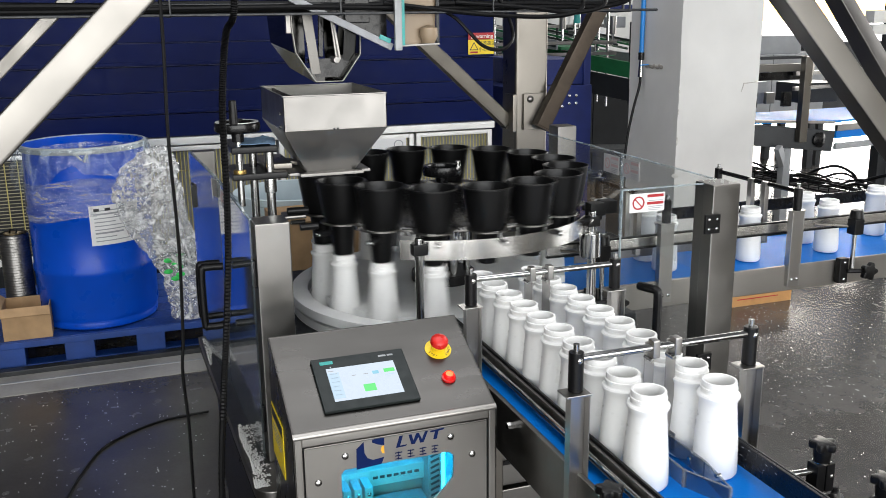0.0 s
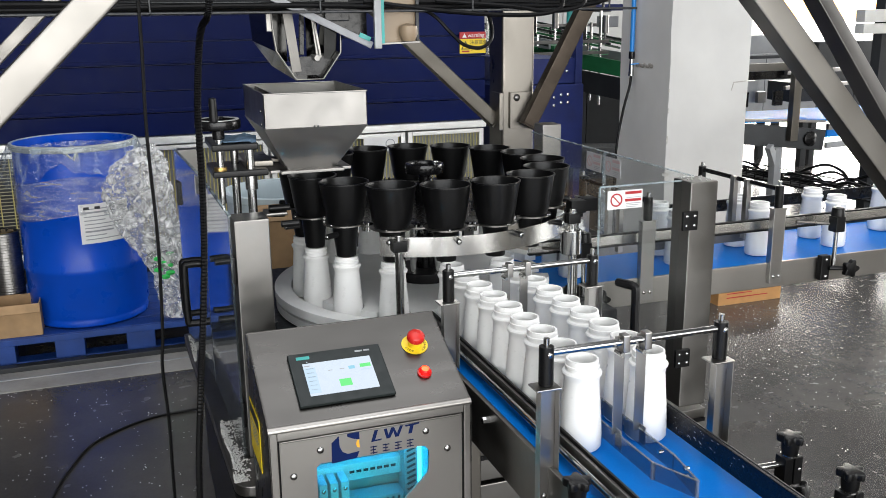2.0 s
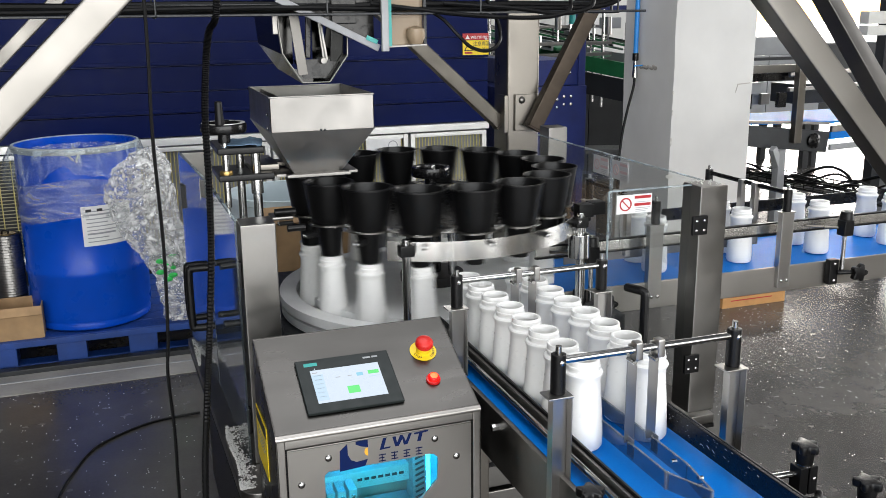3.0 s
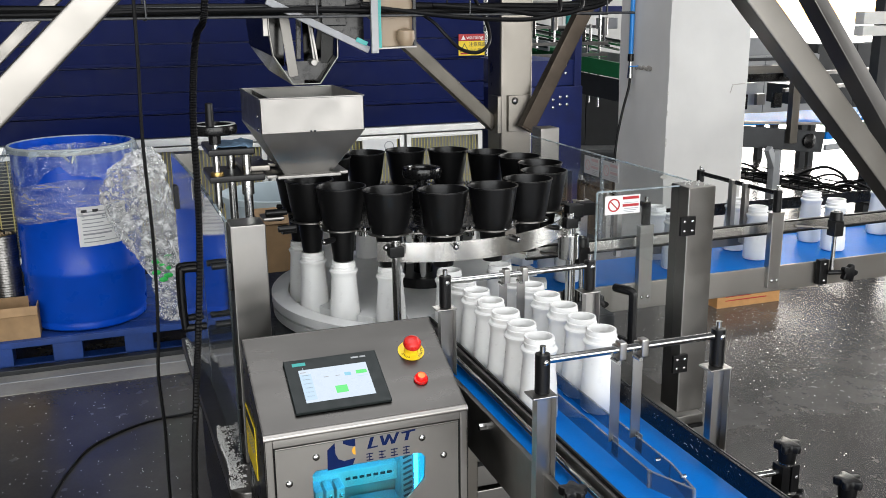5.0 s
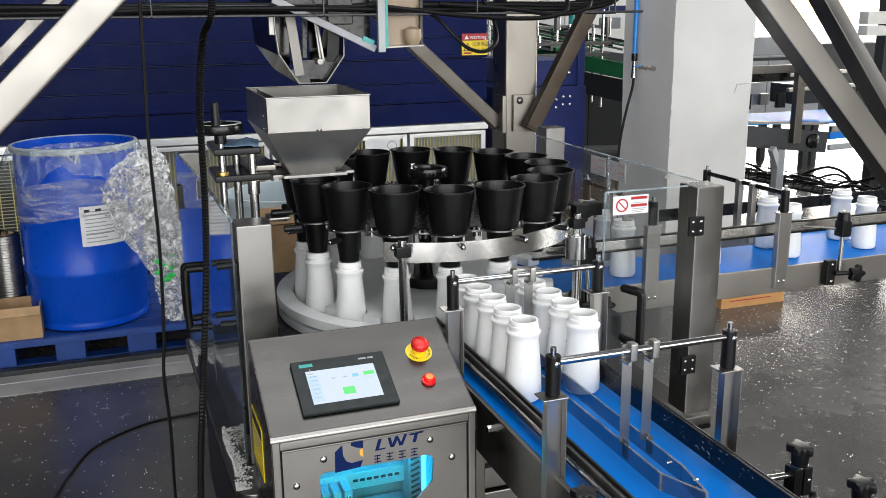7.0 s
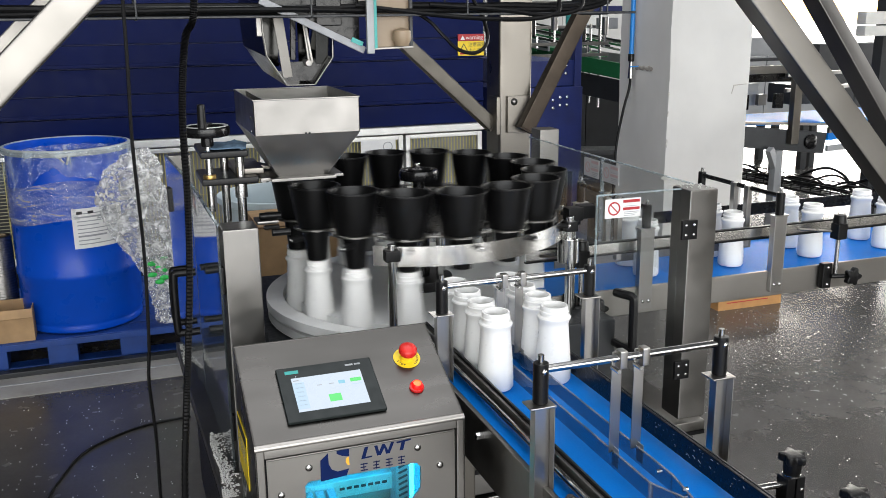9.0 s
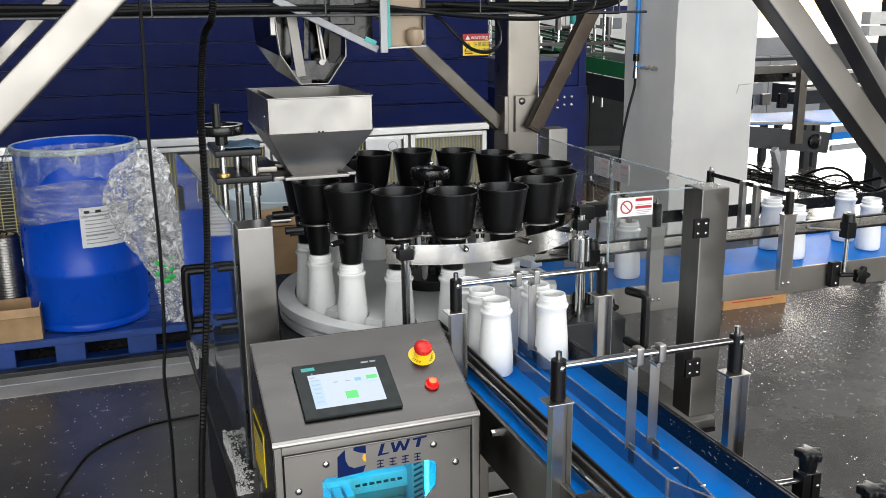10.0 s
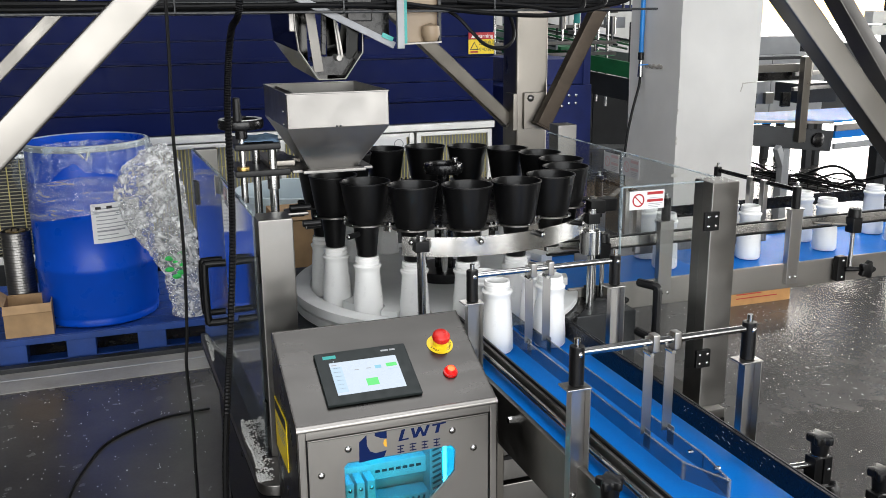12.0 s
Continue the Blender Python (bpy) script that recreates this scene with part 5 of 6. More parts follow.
# ---- infeed conveyor ----
def infeed():
    t = thing("infeed_conveyor", (0.965, 1.2, 0), "belt conveyor with a bright blue belt towards the carousel", "conveyor")
    y0, y1 = 0.2, 2.26
    part("belt", box(0.795, 1.132, y0, y1, BASE - 0.008, BASE, 0.002), BELT, t, "bright blue belt")
    part("bed", box(0.797, 1.130, y0, y1, 0.82, BASE - 0.010, 0.002), DARKM, t)
    part("left_side_plate", box(0.780, 0.793, y0, y1, 0.80, 0.934, 0.003), STEEL_S, t)
    part("right_side_plate", box(1.134, 1.146, y0, y1, 0.80, 0.934, 0.003), STEEL_H, t)
    rail = part("left_guide_rail", box(0.826, 0.834, y0, 2.30, 0.950, 0.974, 0.002), STEEL_S, t, "stainless guide rail with a dark strip")
    part("rail_strip", box(0.8345, 0.840, y0, 2.30, 0.946, 0.980, 0.001), BLACK, rail)
    part("rail_lip", box(0.812, 0.826, y0, 2.28, 0.950, 0.953, 0.001), STEEL_S, rail)
    part("rail_back", rod((0.816, y0, 0.960), (0.816, 2.25, 0.960), 0.005, 10), CHROME, rail)
    for y in (0.55, 0.95):
        part("rail_bracket", rod((0.765, y, 0.962), (0.823, y, 0.962), 0.006, 10), CHROME, rail)
    scuff = material("scuffed_black_rail", (0.003, 0.0033, 0.006), 0.32, 0, 0.2, 60, 0.1, 200, spec=0.3)
    rail = part("right_guide_rail", box(1.078, 1.086, y0, 2.24, 0.942, 0.990, 0.002), scuff, t, "scratched black guide rail")
    part("rail_cap", box(1.086, 1.090, y0, 2.24, 0.950, 0.991, 0.001), DARKM, rail)
    rnd = random.Random(3)
    for k in range(34):
        y = rnd.choice((1.27, 1.33, 1.36, 1.40, 1.47, 1.52)) + rnd.gauss(0, 0.012)
        z = rnd.uniform(0.955, 0.988)
        d = rnd.uniform(0.001, 0.008) * rnd.random()
        part("scratch", bar((1.0775, y, z), (1.0775, y + d + 0.001, z + rnd.uniform(-0.5, 0.7) * d), rnd.uniform(0.0005, 0.0014), 0.0008, 0), INKG, rail)
    for y in (0.5, 1.0, 1.5, 2.1):
        part("cross_member", box(0.80, 1.126, y - 0.02, y + 0.02, 0.76, 0.80, 0.003), STEEL, t)
    for x in (0.815, 1.11):
        for y in (0.35, 1.95):
            part("leg", box(x - 0.02, x + 0.02, y - 0.02, y + 0.02, 0, 0.80, 0.003), STEEL, t)
    part("side_bolt", rod((0.764, 1.746, 0.903), (0.780, 1.746, 0.903), 0.008, 6), CHROME, t)
    part("side_bolt", rod((0.764, 1.1, 0.87), (0.780, 1.1, 0.87), 0.008, 6), CHROME, t)


infeed()


def lane_guides():
    t = thing("lane_divider", (0.98, 1.7, BASE), "clear acrylic lane divider strips over the blue belt", "lane divider")
    for x, ya in ((0.932, 1.32), (0.986, 1.335)):
        strip = part("strip", box(x - 0.002, x + 0.002, ya, 2.26, 0.943, 0.976, 0.001), STRIP, t, "smoky clear strip")
        part("top_edge", box(x - 0.0022, x + 0.0022, ya, 2.26, 0.976, 0.9775, 0), SEDGE, strip)
    for (xa, ya), (xb, yb) in (((0.932, 1.32), (0.968, 1.235)), ((0.986, 1.335), (0.970, 1.235))):
        nose = part("nose", bar((xa, ya, 0.9595), (xb, yb, 0.9595), 0.004, 0.033, 0.0008), STRIP, t)
        part("top_edge", bar((xa, ya, 0.977), (xb, yb, 0.977), 0.0044, 0.0015, 0), SEDGE, nose)
    part("tip", rod((0.969, 1.233, 0.943), (0.969, 1.233, 0.978), 0.0035, 8), SEDGE, t)
    part("seam", box(0.928, 0.936, 1.316, 1.322, 0.943, 0.978, 0.001), SEDGE, t)
    for y, z in ((1.40, 0.960), (1.315, 0.967), (1.315, 0.952)):
        part("bolt", rod((0.982, y - 0.02, z), (0.993, y - 0.02, z), 0.004, 8), CHROME, t)


lane_guides()


def portal(y, xl, xr, label):
    """Two channel posts with a cross rod that carries the lane strips."""
    t = thing("guide_portal", ((xl + xr) / 2, y, 0.85), label, "guide portal", "guide portals")
    for x, s in ((xl, 1), (xr, -1)):
        post = part("post", box(x - 0.006, x + 0.030, y - 0.004, y - 0.001, 0.84, 1.10, 0.001), STEEL_P, t, "bent steel channel post")
        part("post_side", box(x - 0.0085, x - 0.006, y - 0.022, y - 0.001, 0.84, 1.10, 0.001), STEEL_P, post)
        part("post_side", box(x + 0.030, x + 0.0325, y - 0.022, y - 0.001, 0.84, 1.10, 0.001), STEEL_P, post)
        part("post_cap", box(x - 0.017, x + 0.034, y - 0.024, y + 0.018, 1.10, 1.104, 0.001), STEEL_P, post)
        part("spindle", rod((x + 0.012, y, 1.104), (x + 0.012, y, 1.182), 0.0145, 20, bevel=0.002), BLACK, t, "black plastic clamp spindle")
        part("cap_screw", rod((x + 0.012, y, 1.182), (x + 0.012, y, 1.197), 0.006, 10), CHROME, t)
        part("set_screw", screw((x + 0.012, y - 0.015, 1.168), (0, -1, 0), 0.006), CHROME, t)
        for z in (0.862, 0.875):
            part("bolt", screw((x + 0.01, y - 0.005, z), (0, -1, 0), 0.006), CHROME, post)
    part("cross_rod", rod((xl + 0.012, y, 1.168), (xr + 0.012, y, 1.168), 0.0075, 16), CHROME, t)
    for x, xs in ((0.936, 0.932), (0.984, 0.986)):
        hang = part("hanger", box(x - 0.011, x + 0.011, y + 0.008, y + 0.0105, 0.972, 1.178, 0.001), STEEL_P, t, "flat steel hanger")
        part("hanger_foot", box(xs + 0.002, xs + 0.004, y - 0.012, y + 0.012, 0.945, 0.985, 0.0008), STEEL_P, hang)
        part("hanger_clip", box(x - 0.004, x + 0.012, y - 0.011, y + 0.011, 1.148, 1.184, 0.003), STEEL_P, hang)
        part("hanger_bolt", rod((x - 0.010, y - 0.018, 1.148), (x - 0.010, y + 0.008, 1.148), 0.0045, 8), CHROME, hang)
    return t


portal(1.45, 0.762, 1.148, "steel guide portal with a cross rod over the blue belt")
portal(2.005, 0.768, 1.160, "steel guide portal beside the carousel entry")


def clamp_knob(x, y, z, side):
    """A star knob on a slotted block that grips the rail's cross rod; z is the knob's top."""
    t = thing("clamp_knob", (x, y, z - 0.1), "black star knob clamp on a steel rod beside the belt", "clamp", "rail clamps")
    part("knob", star_knob((x, y, z - 0.016), 0.0265, 0.016), BLACK, t)
    part("neck", rod((x, y, z - 0.040), (x, y, z - 0.012), 0.0155, 20, r2=0.018, bevel=0.002), BLACK, t)
    part("washer", rod((x, y, z - 0.043), (x, y, z - 0.040), 0.0165, 20), CHROME, t)
    for q in (-1, 1):
        part("block_half", box(x + q * 0.011 - 0.0095, x + q * 0.011 + 0.0095, y - 0.015, y + 0.015, z - 0.100, z - 0.043, 0.002), BLACK, t)
    part("block_web", box(x - 0.003, x + 0.003, y - 0.004, y + 0.014, z - 0.100, z - 0.045, 0.0005), BLACK, t)
    part("block_bolt", screw((x + 0.012, y - 0.0155, z - 0.068), (0, -1, 0), 0.004), CHROME, t)
    part("cross_rod", rod((x, y, z - 0.060), (x + side * 0.118, y + 0.01, z - 0.060), 0.0065, 14), CHROME, t)
    part("stem", rod((x, y, 0.845), (x, y, z - 0.098), 0.007, 12), CHROME, t)
    part("foot_bar", box(min(x - 0.012, x + side * 0.058), max(x + 0.012, x + side * 0.058), y - 0.012, y + 0.012, 0.835, 0.850, 0.002), STEEL, t)
    part("side_knob", moved(star_knob((0, 0, 0), 0.022, 0.014), pose(x - side * 0.022, y - 0.012, z - 0.118, 78, 0, 25)), BLACK, t, "black star knob turned sideways")
    part("side_stem", rod((x, y, z - 0.115), (x - side * 0.022, y - 0.012, z - 0.118), 0.007, 10), BLACK, t)


clamp_knob(1.203, 1.275, 1.008, -1)
clamp_knob(1.232, 1.15, 0.992, -1)
clamp_knob(0.745, 1.262, 1.010, 1)

# ---- outfeed conveyor ----
def outfeed():
    t = thing("outfeed_conveyor", (2.3, 2.7, 0), "long outfeed conveyor with a blue belt and steel side plates", "conveyor")
    x0, x1, ya, yb = 1.30, 6.3, 2.505, 2.90
    part("belt", box(x0, x1, ya + 0.012, yb, BASE - 0.008, BASE - 0.001, 0.002), BELT, t, "bright blue belt")
    part("bed", box(x0, x1, ya + 0.014, yb - 0.002, 0.86, BASE - 0.010, 0), DARKM, t)
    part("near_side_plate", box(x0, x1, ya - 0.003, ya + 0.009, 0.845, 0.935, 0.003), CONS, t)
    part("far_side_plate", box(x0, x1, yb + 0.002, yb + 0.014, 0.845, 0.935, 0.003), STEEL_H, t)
    near = part("near_guide_rail", box(x0 - 0.05, x1, 2.560, 2.566, 1.040, 1.072, 0.002), BAND, t, "stainless guide rail with black strips")
    part("rail_strip", box(x0 - 0.05, x1, 2.556, 2.570, 1.072, 1.078, 0.001), BLACK, near)
    part("rail_strip", box(x0 - 0.05, x1, 2.556, 2.570, 1.034, 1.040, 0.001), BLACK, near)
    far = part("far_guide_rail", box(1.9, x1, 2.862, 2.868, 1.040, 1.085, 0.002), BLACKM, t, "dark guide rail")
    part("mid_rail", box(1.42, 2.2, 2.697, 2.703, 0.965, 1.00, 0.001), STEEL_S, t)
    for x in (1.50, 4.2, 6.1):
        part("leg", box(x - 0.022, x + 0.022, 2.53, 2.575, 0, 0.845, 0.003), STEEL, t)
        part("leg", box(x - 0.022, x + 0.022, 2.84, 2.885, 0, 0.845, 0.003), STEEL, t)


outfeed()


def out_portal(x):
    t = thing("guide_portal", (x, 2.7, 0.85), "guide portal with a black rod across the outfeed belt", "guide portal", "guide portals")
    for y in (2.488, 2.93):
        post = part("post", box(x - 0.0225, x + 0.0225, y - 0.002, y + 0.002, 0.865, 1.125, 0.001), STEEL_P, t, "bent steel channel post")
        part("post_side", box(x - 0.0245, x - 0.0215, y - 0.002, y + 0.022, 0.865, 1.125, 0.001), STEEL_P, post)
        part("post_side", box(x + 0.0215, x + 0.0245, y - 0.002, y + 0.022, 0.865, 1.125, 0.001), STEEL_P, post)
        part("post_cap", box(x - 0.028, x + 0.028, y - 0.004, y + 0.024, 1.125, 1.129, 0.001), STEEL_P, post)
        for dx in (-0.01, 0.012):
            part("bolt", screw((x + dx, y - 0.003, 0.89), (0, -1, 0), 0.006), CHROME, post)
        part("spindle", rod((x, y + 0.01, 1.129), (x, y + 0.01, 1.205), 0.0145, 20, bevel=0.002), BLACK, t, "black plastic clamp spindle")
        part("cap_screw", rod((x, y + 0.01, 1.205), (x, y + 0.01, 1.22), 0.006, 10), CHROME, t)
    part("cross_rod", rod((x, 2.498, 1.192), (x, 2.94, 1.192), 0.008, 14), BLACKM, t)
    for y in (2.66, 2.735):
        part("hanger", box(x - 0.016, x + 0.003, y - 0.012, y + 0.012, 0.985, 1.20, 0.002), STEEL_P, t, "flat steel hanger")


out_portal(2.15)
out_portal(1.64)


def side_clamp(x):
    t = thing("rail_clamp", (x, 2.47, 0.9), "black rail clamp with a star knob on a steel rod", "clamp", "rail clamps")
    part("rod", rod((x, 2.475, 0.90), (x, 2.475, 1.12), 0.0075, 14), CHROME, t)
    part("upper_block", box(x - 0.02, x + 0.02, 2.455, 2.495, 1.03, 1.085, 0.004), BLACK, t)
    part("upper_knob", rod((x, 2.475, 1.085), (x, 2.475, 1.115), 0.024, 16, r2=0.02, bevel=0.003), BLACK, t)
    part("cross_rod", rod((x - 0.10, 2.556, 1.055), (x, 2.475, 1.055), 0.0045, 10), STEEL, t)
    part("lower_block", box(x - 0.05, x - 0.012, 2.475, 2.50, 0.855, 0.945, 0.004), BLACK, t)
    part("knob", moved(star_knob((0, 0, 0), 0.034, 0.02), pose(x + 0.045, 2.45, 0.90, 90)), BLACK, t)
    part("knob_stem", rod((x - 0.02, 2.47, 0.90), (x + 0.045, 2.45, 0.90), 0.008, 10), BLACK, t)
    for z in (0.87, 0.93):
        part("bolt", screw((x - 0.03, 2.474, z), (0, -1, 0), 0.006), CHROME, t)


side_clamp(2.385)
side_clamp(1.40)

# ---- drum, pallet and things beside it ----
GREYR = material("grey_clamp_ring", (0.42, 0.46, 0.47), 0.45, 0.3, 0.15, 20)
WRAP = clear_sheet("stretch_wrap", (0.96, 0.97, 0.985), 0.20, 0.10, 50, haze_color=(0.90, 0.94, 0.98), deep=0.02, rough=0.07, glint=10, streak=(0.6, 0.6, 3.5))


def drum():
    x, y, zb = -0.165, 5.33, 0.165
    R = 0.318
    t = thing("drum", (x, y, zb), "large blue plastic drum with an open lined top", "drum")
    p = [(0, 0), (R * 0.90, 0), (R * 0.955, 0.010), (R * 0.965, 0.03), (R * 0.945, 0.045), (R * 0.985, 0.075), (R * 0.99, 0.29), (R * 1.008, 0.300), (R * 1.008, 0.325), (R * 0.99, 0.335), (R * 0.99, 0.60),
         (R * 1.005, 0.61), (R * 1.005, 0.635), (R * 0.985, 0.645), (R * 0.975, 0.88), (R * 0.965, 0.97), (R * 0.945, 0.97), (R * 0.945, 0.80), (R * 0.95, 0.04), (0, 0.03)]
    part("shell", lathe(p, (x, y, zb), 64), DRUM, t)
    part("clamp_ring", lathe([(R * 0.975, 0.945), (R * 1.01, 0.943), (R * 1.025, 0.958), (R * 1.01, 0.974), (R * 0.97, 0.976), (R * 0.975, 0.945)], (x, y, zb), 64), GREYR, t, "steel clamp ring round the liner")
    latch = bar((x + 0.02, y - R * 1.03, zb + 0.955), (x + 0.005, y - R * 1.04, zb + 0.905), 0.014, 0.010, 0.003)
    bar((x - 0.045, y - R * 1.03, zb + 0.950), (x + 0.055, y - R * 1.03, zb + 0.956), 0.012, 0.018, 0.003, bm=latch)
    bar((x - 0.03, y - R * 1.03, zb + 0.945), (x - 0.005, y - R * 1.035, zb + 0.915), 0.012, 0.008, 0.002, bm=latch)
    part("latch", latch, GREYR, t)
    # liner bag folded over the top
    b = bmesh.new()
    n, m = 120, 16
    rows = []
    for j in range(m):
        v = j / (m - 1)
        row = []
        for k in range(n):
            a = 2 * math.pi * k / n
            dr = 0.012 * noise.noise((3 * math.cos(a) * 3, 3 * math.sin(a) * 3, v * 4)) + 0.006 * math.sin(a * 23 + 4 * v)
            if v < 0.25:
                r, z = R * 0.89, 0.66 + 0.31 * v / 0.25
                dr *= 1.0 - 0.8 * v / 0.25
            else:
                q = (v - 0.25) / 0.75
                dr = max(0.0, dr * q) + 0.002
                deg = (math.degrees(a) + 190) % 360
                if deg < 90:
                    low = 0.075 + 0.14 * math.sin(math.pi * deg / 90)
                elif deg < 160:
                    low = 0.075 + 0.08 * math.sin(math.pi * (deg - 90) / 70)
                else:
                    low = 0.09
                low += 0.010 * math.sin(a * 11) + 0.006 * math.sin(a * 27)
                r, z = R * (1.03 + (0.05 + 0.10 * max(0.0, math.cos(a - 3.3))) * q), 0.972 - max(0.03, low) * q
            row.append(b.verts.new((x + (r + dr) * math.cos(a), y + (r + dr) * math.sin(a), zb + z)))
        rows.append(row)
    for p0, q0 in zip(rows, rows[1:]):
        for k in range(n):
            b.faces.new((p0[k], p0[(k + 1) % n], q0[(k + 1) % n], q0[k]))
    part("liner", b, BAG, t, "clear plastic liner folded over the rim")
    # stretch film wrapped round the shoulder
    b = bmesh.new()
    rows = []
    for j in range(14):
        v = j / 13
        row = []
        for k in range(140):
            a = 2 * math.pi * k / 140
            r = R * (1.014 - 0.015 * v) + 0.006 * noise.noise((math.cos(a) * 9, math.sin(a) * 9, v * 9))
            row.append(b.verts.new((x + r * math.cos(a), y + r * math.sin(a), zb + 0.60 + 0.20 * v + 0.02 * math.sin(3 * a))))
        rows.append(row)
    for p0, q0 in zip(rows, rows[1:]):
        for k in range(140):
            b.faces.new((p0[k], p0[(k + 1) % 140], q0[(k + 1) % 140], q0[k]))
    part("stretch_film", b, WRAP, t, "crumpled stretch film band")
    # label, bent round the shell
    a0, a1, z0, z1 = -90, -42, 0.465, 0.675
    lab = part("label", arc_band(x, y, R * 1.006, R * 1.014, a0, a1, zb + z0, zb + z1, 16), STICK, t, "white paper label with printed lines")
    for k in range(9):
        z = zb + z1 - 0.03 - 0.02 * k
        part("print_line", arc_band(x, y, R * 1.013, R * 1.017, a0 + 4, a1 - 4 - 7 * ((k * 5) % 4), z, z + (0.009 if k in (1, 6) else 0.005), 10), INKG, lab)
    b = arc_band(x, y, R * 1.013, R * 1.017, a0 + 4, a0 + 9, zb + z1 - 0.03, zb + z1 - 0.015, 4)
    part("print_mark", b, INK, lab)
    part("print_mark", arc_band(x, y, R * 1.013, R * 1.017, a0 + 14, a0 + 19, zb + z1 - 0.03, zb + z1 - 0.015, 4), INK, lab)


drum()


CRUMPLE = clear_sheet("crumpled_film", (0.95, 0.96, 0.96), 0.42, 0.22, 60, haze_color=(0.95, 0.96, 0.96), deep=0.02, rough=0.05, glint=22)


def film_heap():
    t = thing("film_bundle", (0.22, 5.05, 0.165), "heap of crumpled clear plastic film draped beside the drum", "plastic film")
    rows_at = [(0.165, 0.30, 0.085), (0.24, 0.305, 0.10), (0.36, 0.29, 0.10), (0.50, 0.25, 0.115), (0.64, 0.19, 0.15), (0.78, 0.135, 0.17), (0.90, 0.13, 0.165), (1.00, 0.155, 0.13), (1.08, 0.19, 0.075), (1.12, 0.20, 0.02)]
    n, m = 110, 90
    b = bmesh.new()
    rows = []
    for j in range(m):
        u = j / (m - 1) * (len(rows_at) - 1)
        k = min(int(u), len(rows_at) - 2)
        f = u - k
        z, cx, w = (rows_at[k][q] * (1 - f) + rows_at[k + 1][q] * f for q in range(3))
        row = []
        for q in range(n):
            a = 2 * math.pi * q / n
            p = Vector((math.cos(a) * w, math.sin(a) * w, z))
            d = (1 - 2 * abs(noise.noise(p * 11))) * 0.030 + (1 - 2 * abs(noise.noise(p * 27 + Vector((5, 1, 2))))) * 0.017 + noise.noise(p * 70) * 0.007
            r = w + d - 0.025
            row.append(b.verts.new((cx + r * math.cos(a), 5.05 + 0.55 * r * math.sin(a), max(0.166, z + 0.4 * d))))
        rows.append(row)
    for p0, q0 in zip(rows, rows[1:]):
        for k in range(n):
            b.faces.new((p0[k], p0[(k + 1) % n], q0[(k + 1) % n], q0[k]))
    b.faces.new(rows[-1])
    part("film", b, CRUMPLE, t, smooth=False)
    return t


g = film_heap()
b = bmesh.new()
for k in range(7):
    bmesh.ops.create_icosphere(b, subdivisions=2, radius=0.028, matrix=Matrix.Translation((0.235 + 0.035 * math.sin(k * 2.3), 4.985 + 0.002 * k, 0.42 + 0.020 * k)) @ Matrix.Diagonal((0.9, 0.3, 0.5, 1)))
part("green_label", b, material("green_print_film", (0.03, 0.55, 0.10), 0.5, 0, 0.3, 30), g, "green printed patch")


def pallet():
    t = thing("pallet", (-0.2, 5.45, 0), "blue plastic pallet on the concrete floor", "pallet")
    x0, x1, y0, y1 = -1.10, 0.60, 5.0, 6.1
    for k in range(8):
        ya = y0 + (y1 - y0) * k / 8
        part("deck_board", box(x0, x1, ya + 0.006, ya + (y1 - y0) / 8 - 0.006, 0.13, 0.163, 0.005), PALLET, t)
    part("edge_rail", box(x0, x1, y0 - 0.008, y0 + 0.005, 0.125, 0.160, 0.004), PALLET, t)
    for x in (x0 + 0.1, -0.62, -0.28, 0.08, x1 - 0.1):
        for y in (y0 + 0.07, (y0 + y1) / 2, y1 - 0.07):
            part("block", box(x - 0.075, x + 0.075, y - 0.065, y + 0.065, 0.025, 0.13, 0.008), PALLET, t)
    for y in (y0 + 0.07, (y0 + y1) / 2, y1 - 0.07):
        part("runner", box(x0 + 0.02, x1 - 0.02, y - 0.05, y + 0.05, 0.0, 0.025, 0.005), PALLET, t)


pallet()


def carton(x0, x1, y0, y1, z0, z1, mat, label, marks=0, flaps=True):
    t = thing("carton", ((x0 + x1) / 2, (y0 + y1) / 2, z0), label, "box")
    w = 0.006
    part("side", box(x0, x1, y0, y0 + w, z0, z1, 0.001), mat, t)
    part("side", box(x0, x1, y1 - w, y1, z0, z1, 0.001), mat, t)
    part("side", box(x0, x0 + w, y0 + w, y1 - w, z0, z1, 0.001), mat, t)
    part("side", box(x1 - w, x1, y0 + w, y1 - w, z0, z1, 0.001), mat, t)
    part("bottom", box(x0 + w, x1 - w, y0 + w, y1 - w, z0, z0 + w, 0), mat, t)
    if flaps:
        part("flap", moved(box(0, x1 - x0, -0.05, 0, -0.003, 0.003, 0), pose(x0, y0 + 0.003, z1, 50)), mat, t)
        part("flap", moved(box(-0.05, 0, 0, y1 - y0, -0.003, 0.003, 0), pose(x0 + 0.003, y0, z1, 0, 40, 0)), mat, t)
    else:
        part("lid", box(x0, x1, y0, y1, z1 - w, z1, 0.001), mat, t)
    for k in range(marks):
        part("print_bar", box(x0 + 0.06, x1 - 0.10 - 0.06 * (k % 3), y0 - 0.001, y0, z1 - 0.036 - 0.026 * k, z1 - 0.030 - 0.026 * k, 0), STICKR if mat is CARD2 else INK, t)
    return t


carton(-0.64, -0.405, 5.02, 5.24, 0.163, 0.335, CARD, "small open brown carton wrapped in film, on the pallet", 1)
carton(3.46, 3.925, 4.545, 4.9, 0.0, 0.155, CARD2, "flat orange-brown printed carton on the floor", 4, False)
carton(0.60, 0.98, 3.75, 4.1, 0.0, 0.95, CARD, "tall brown carton behind the machine", 0, False)


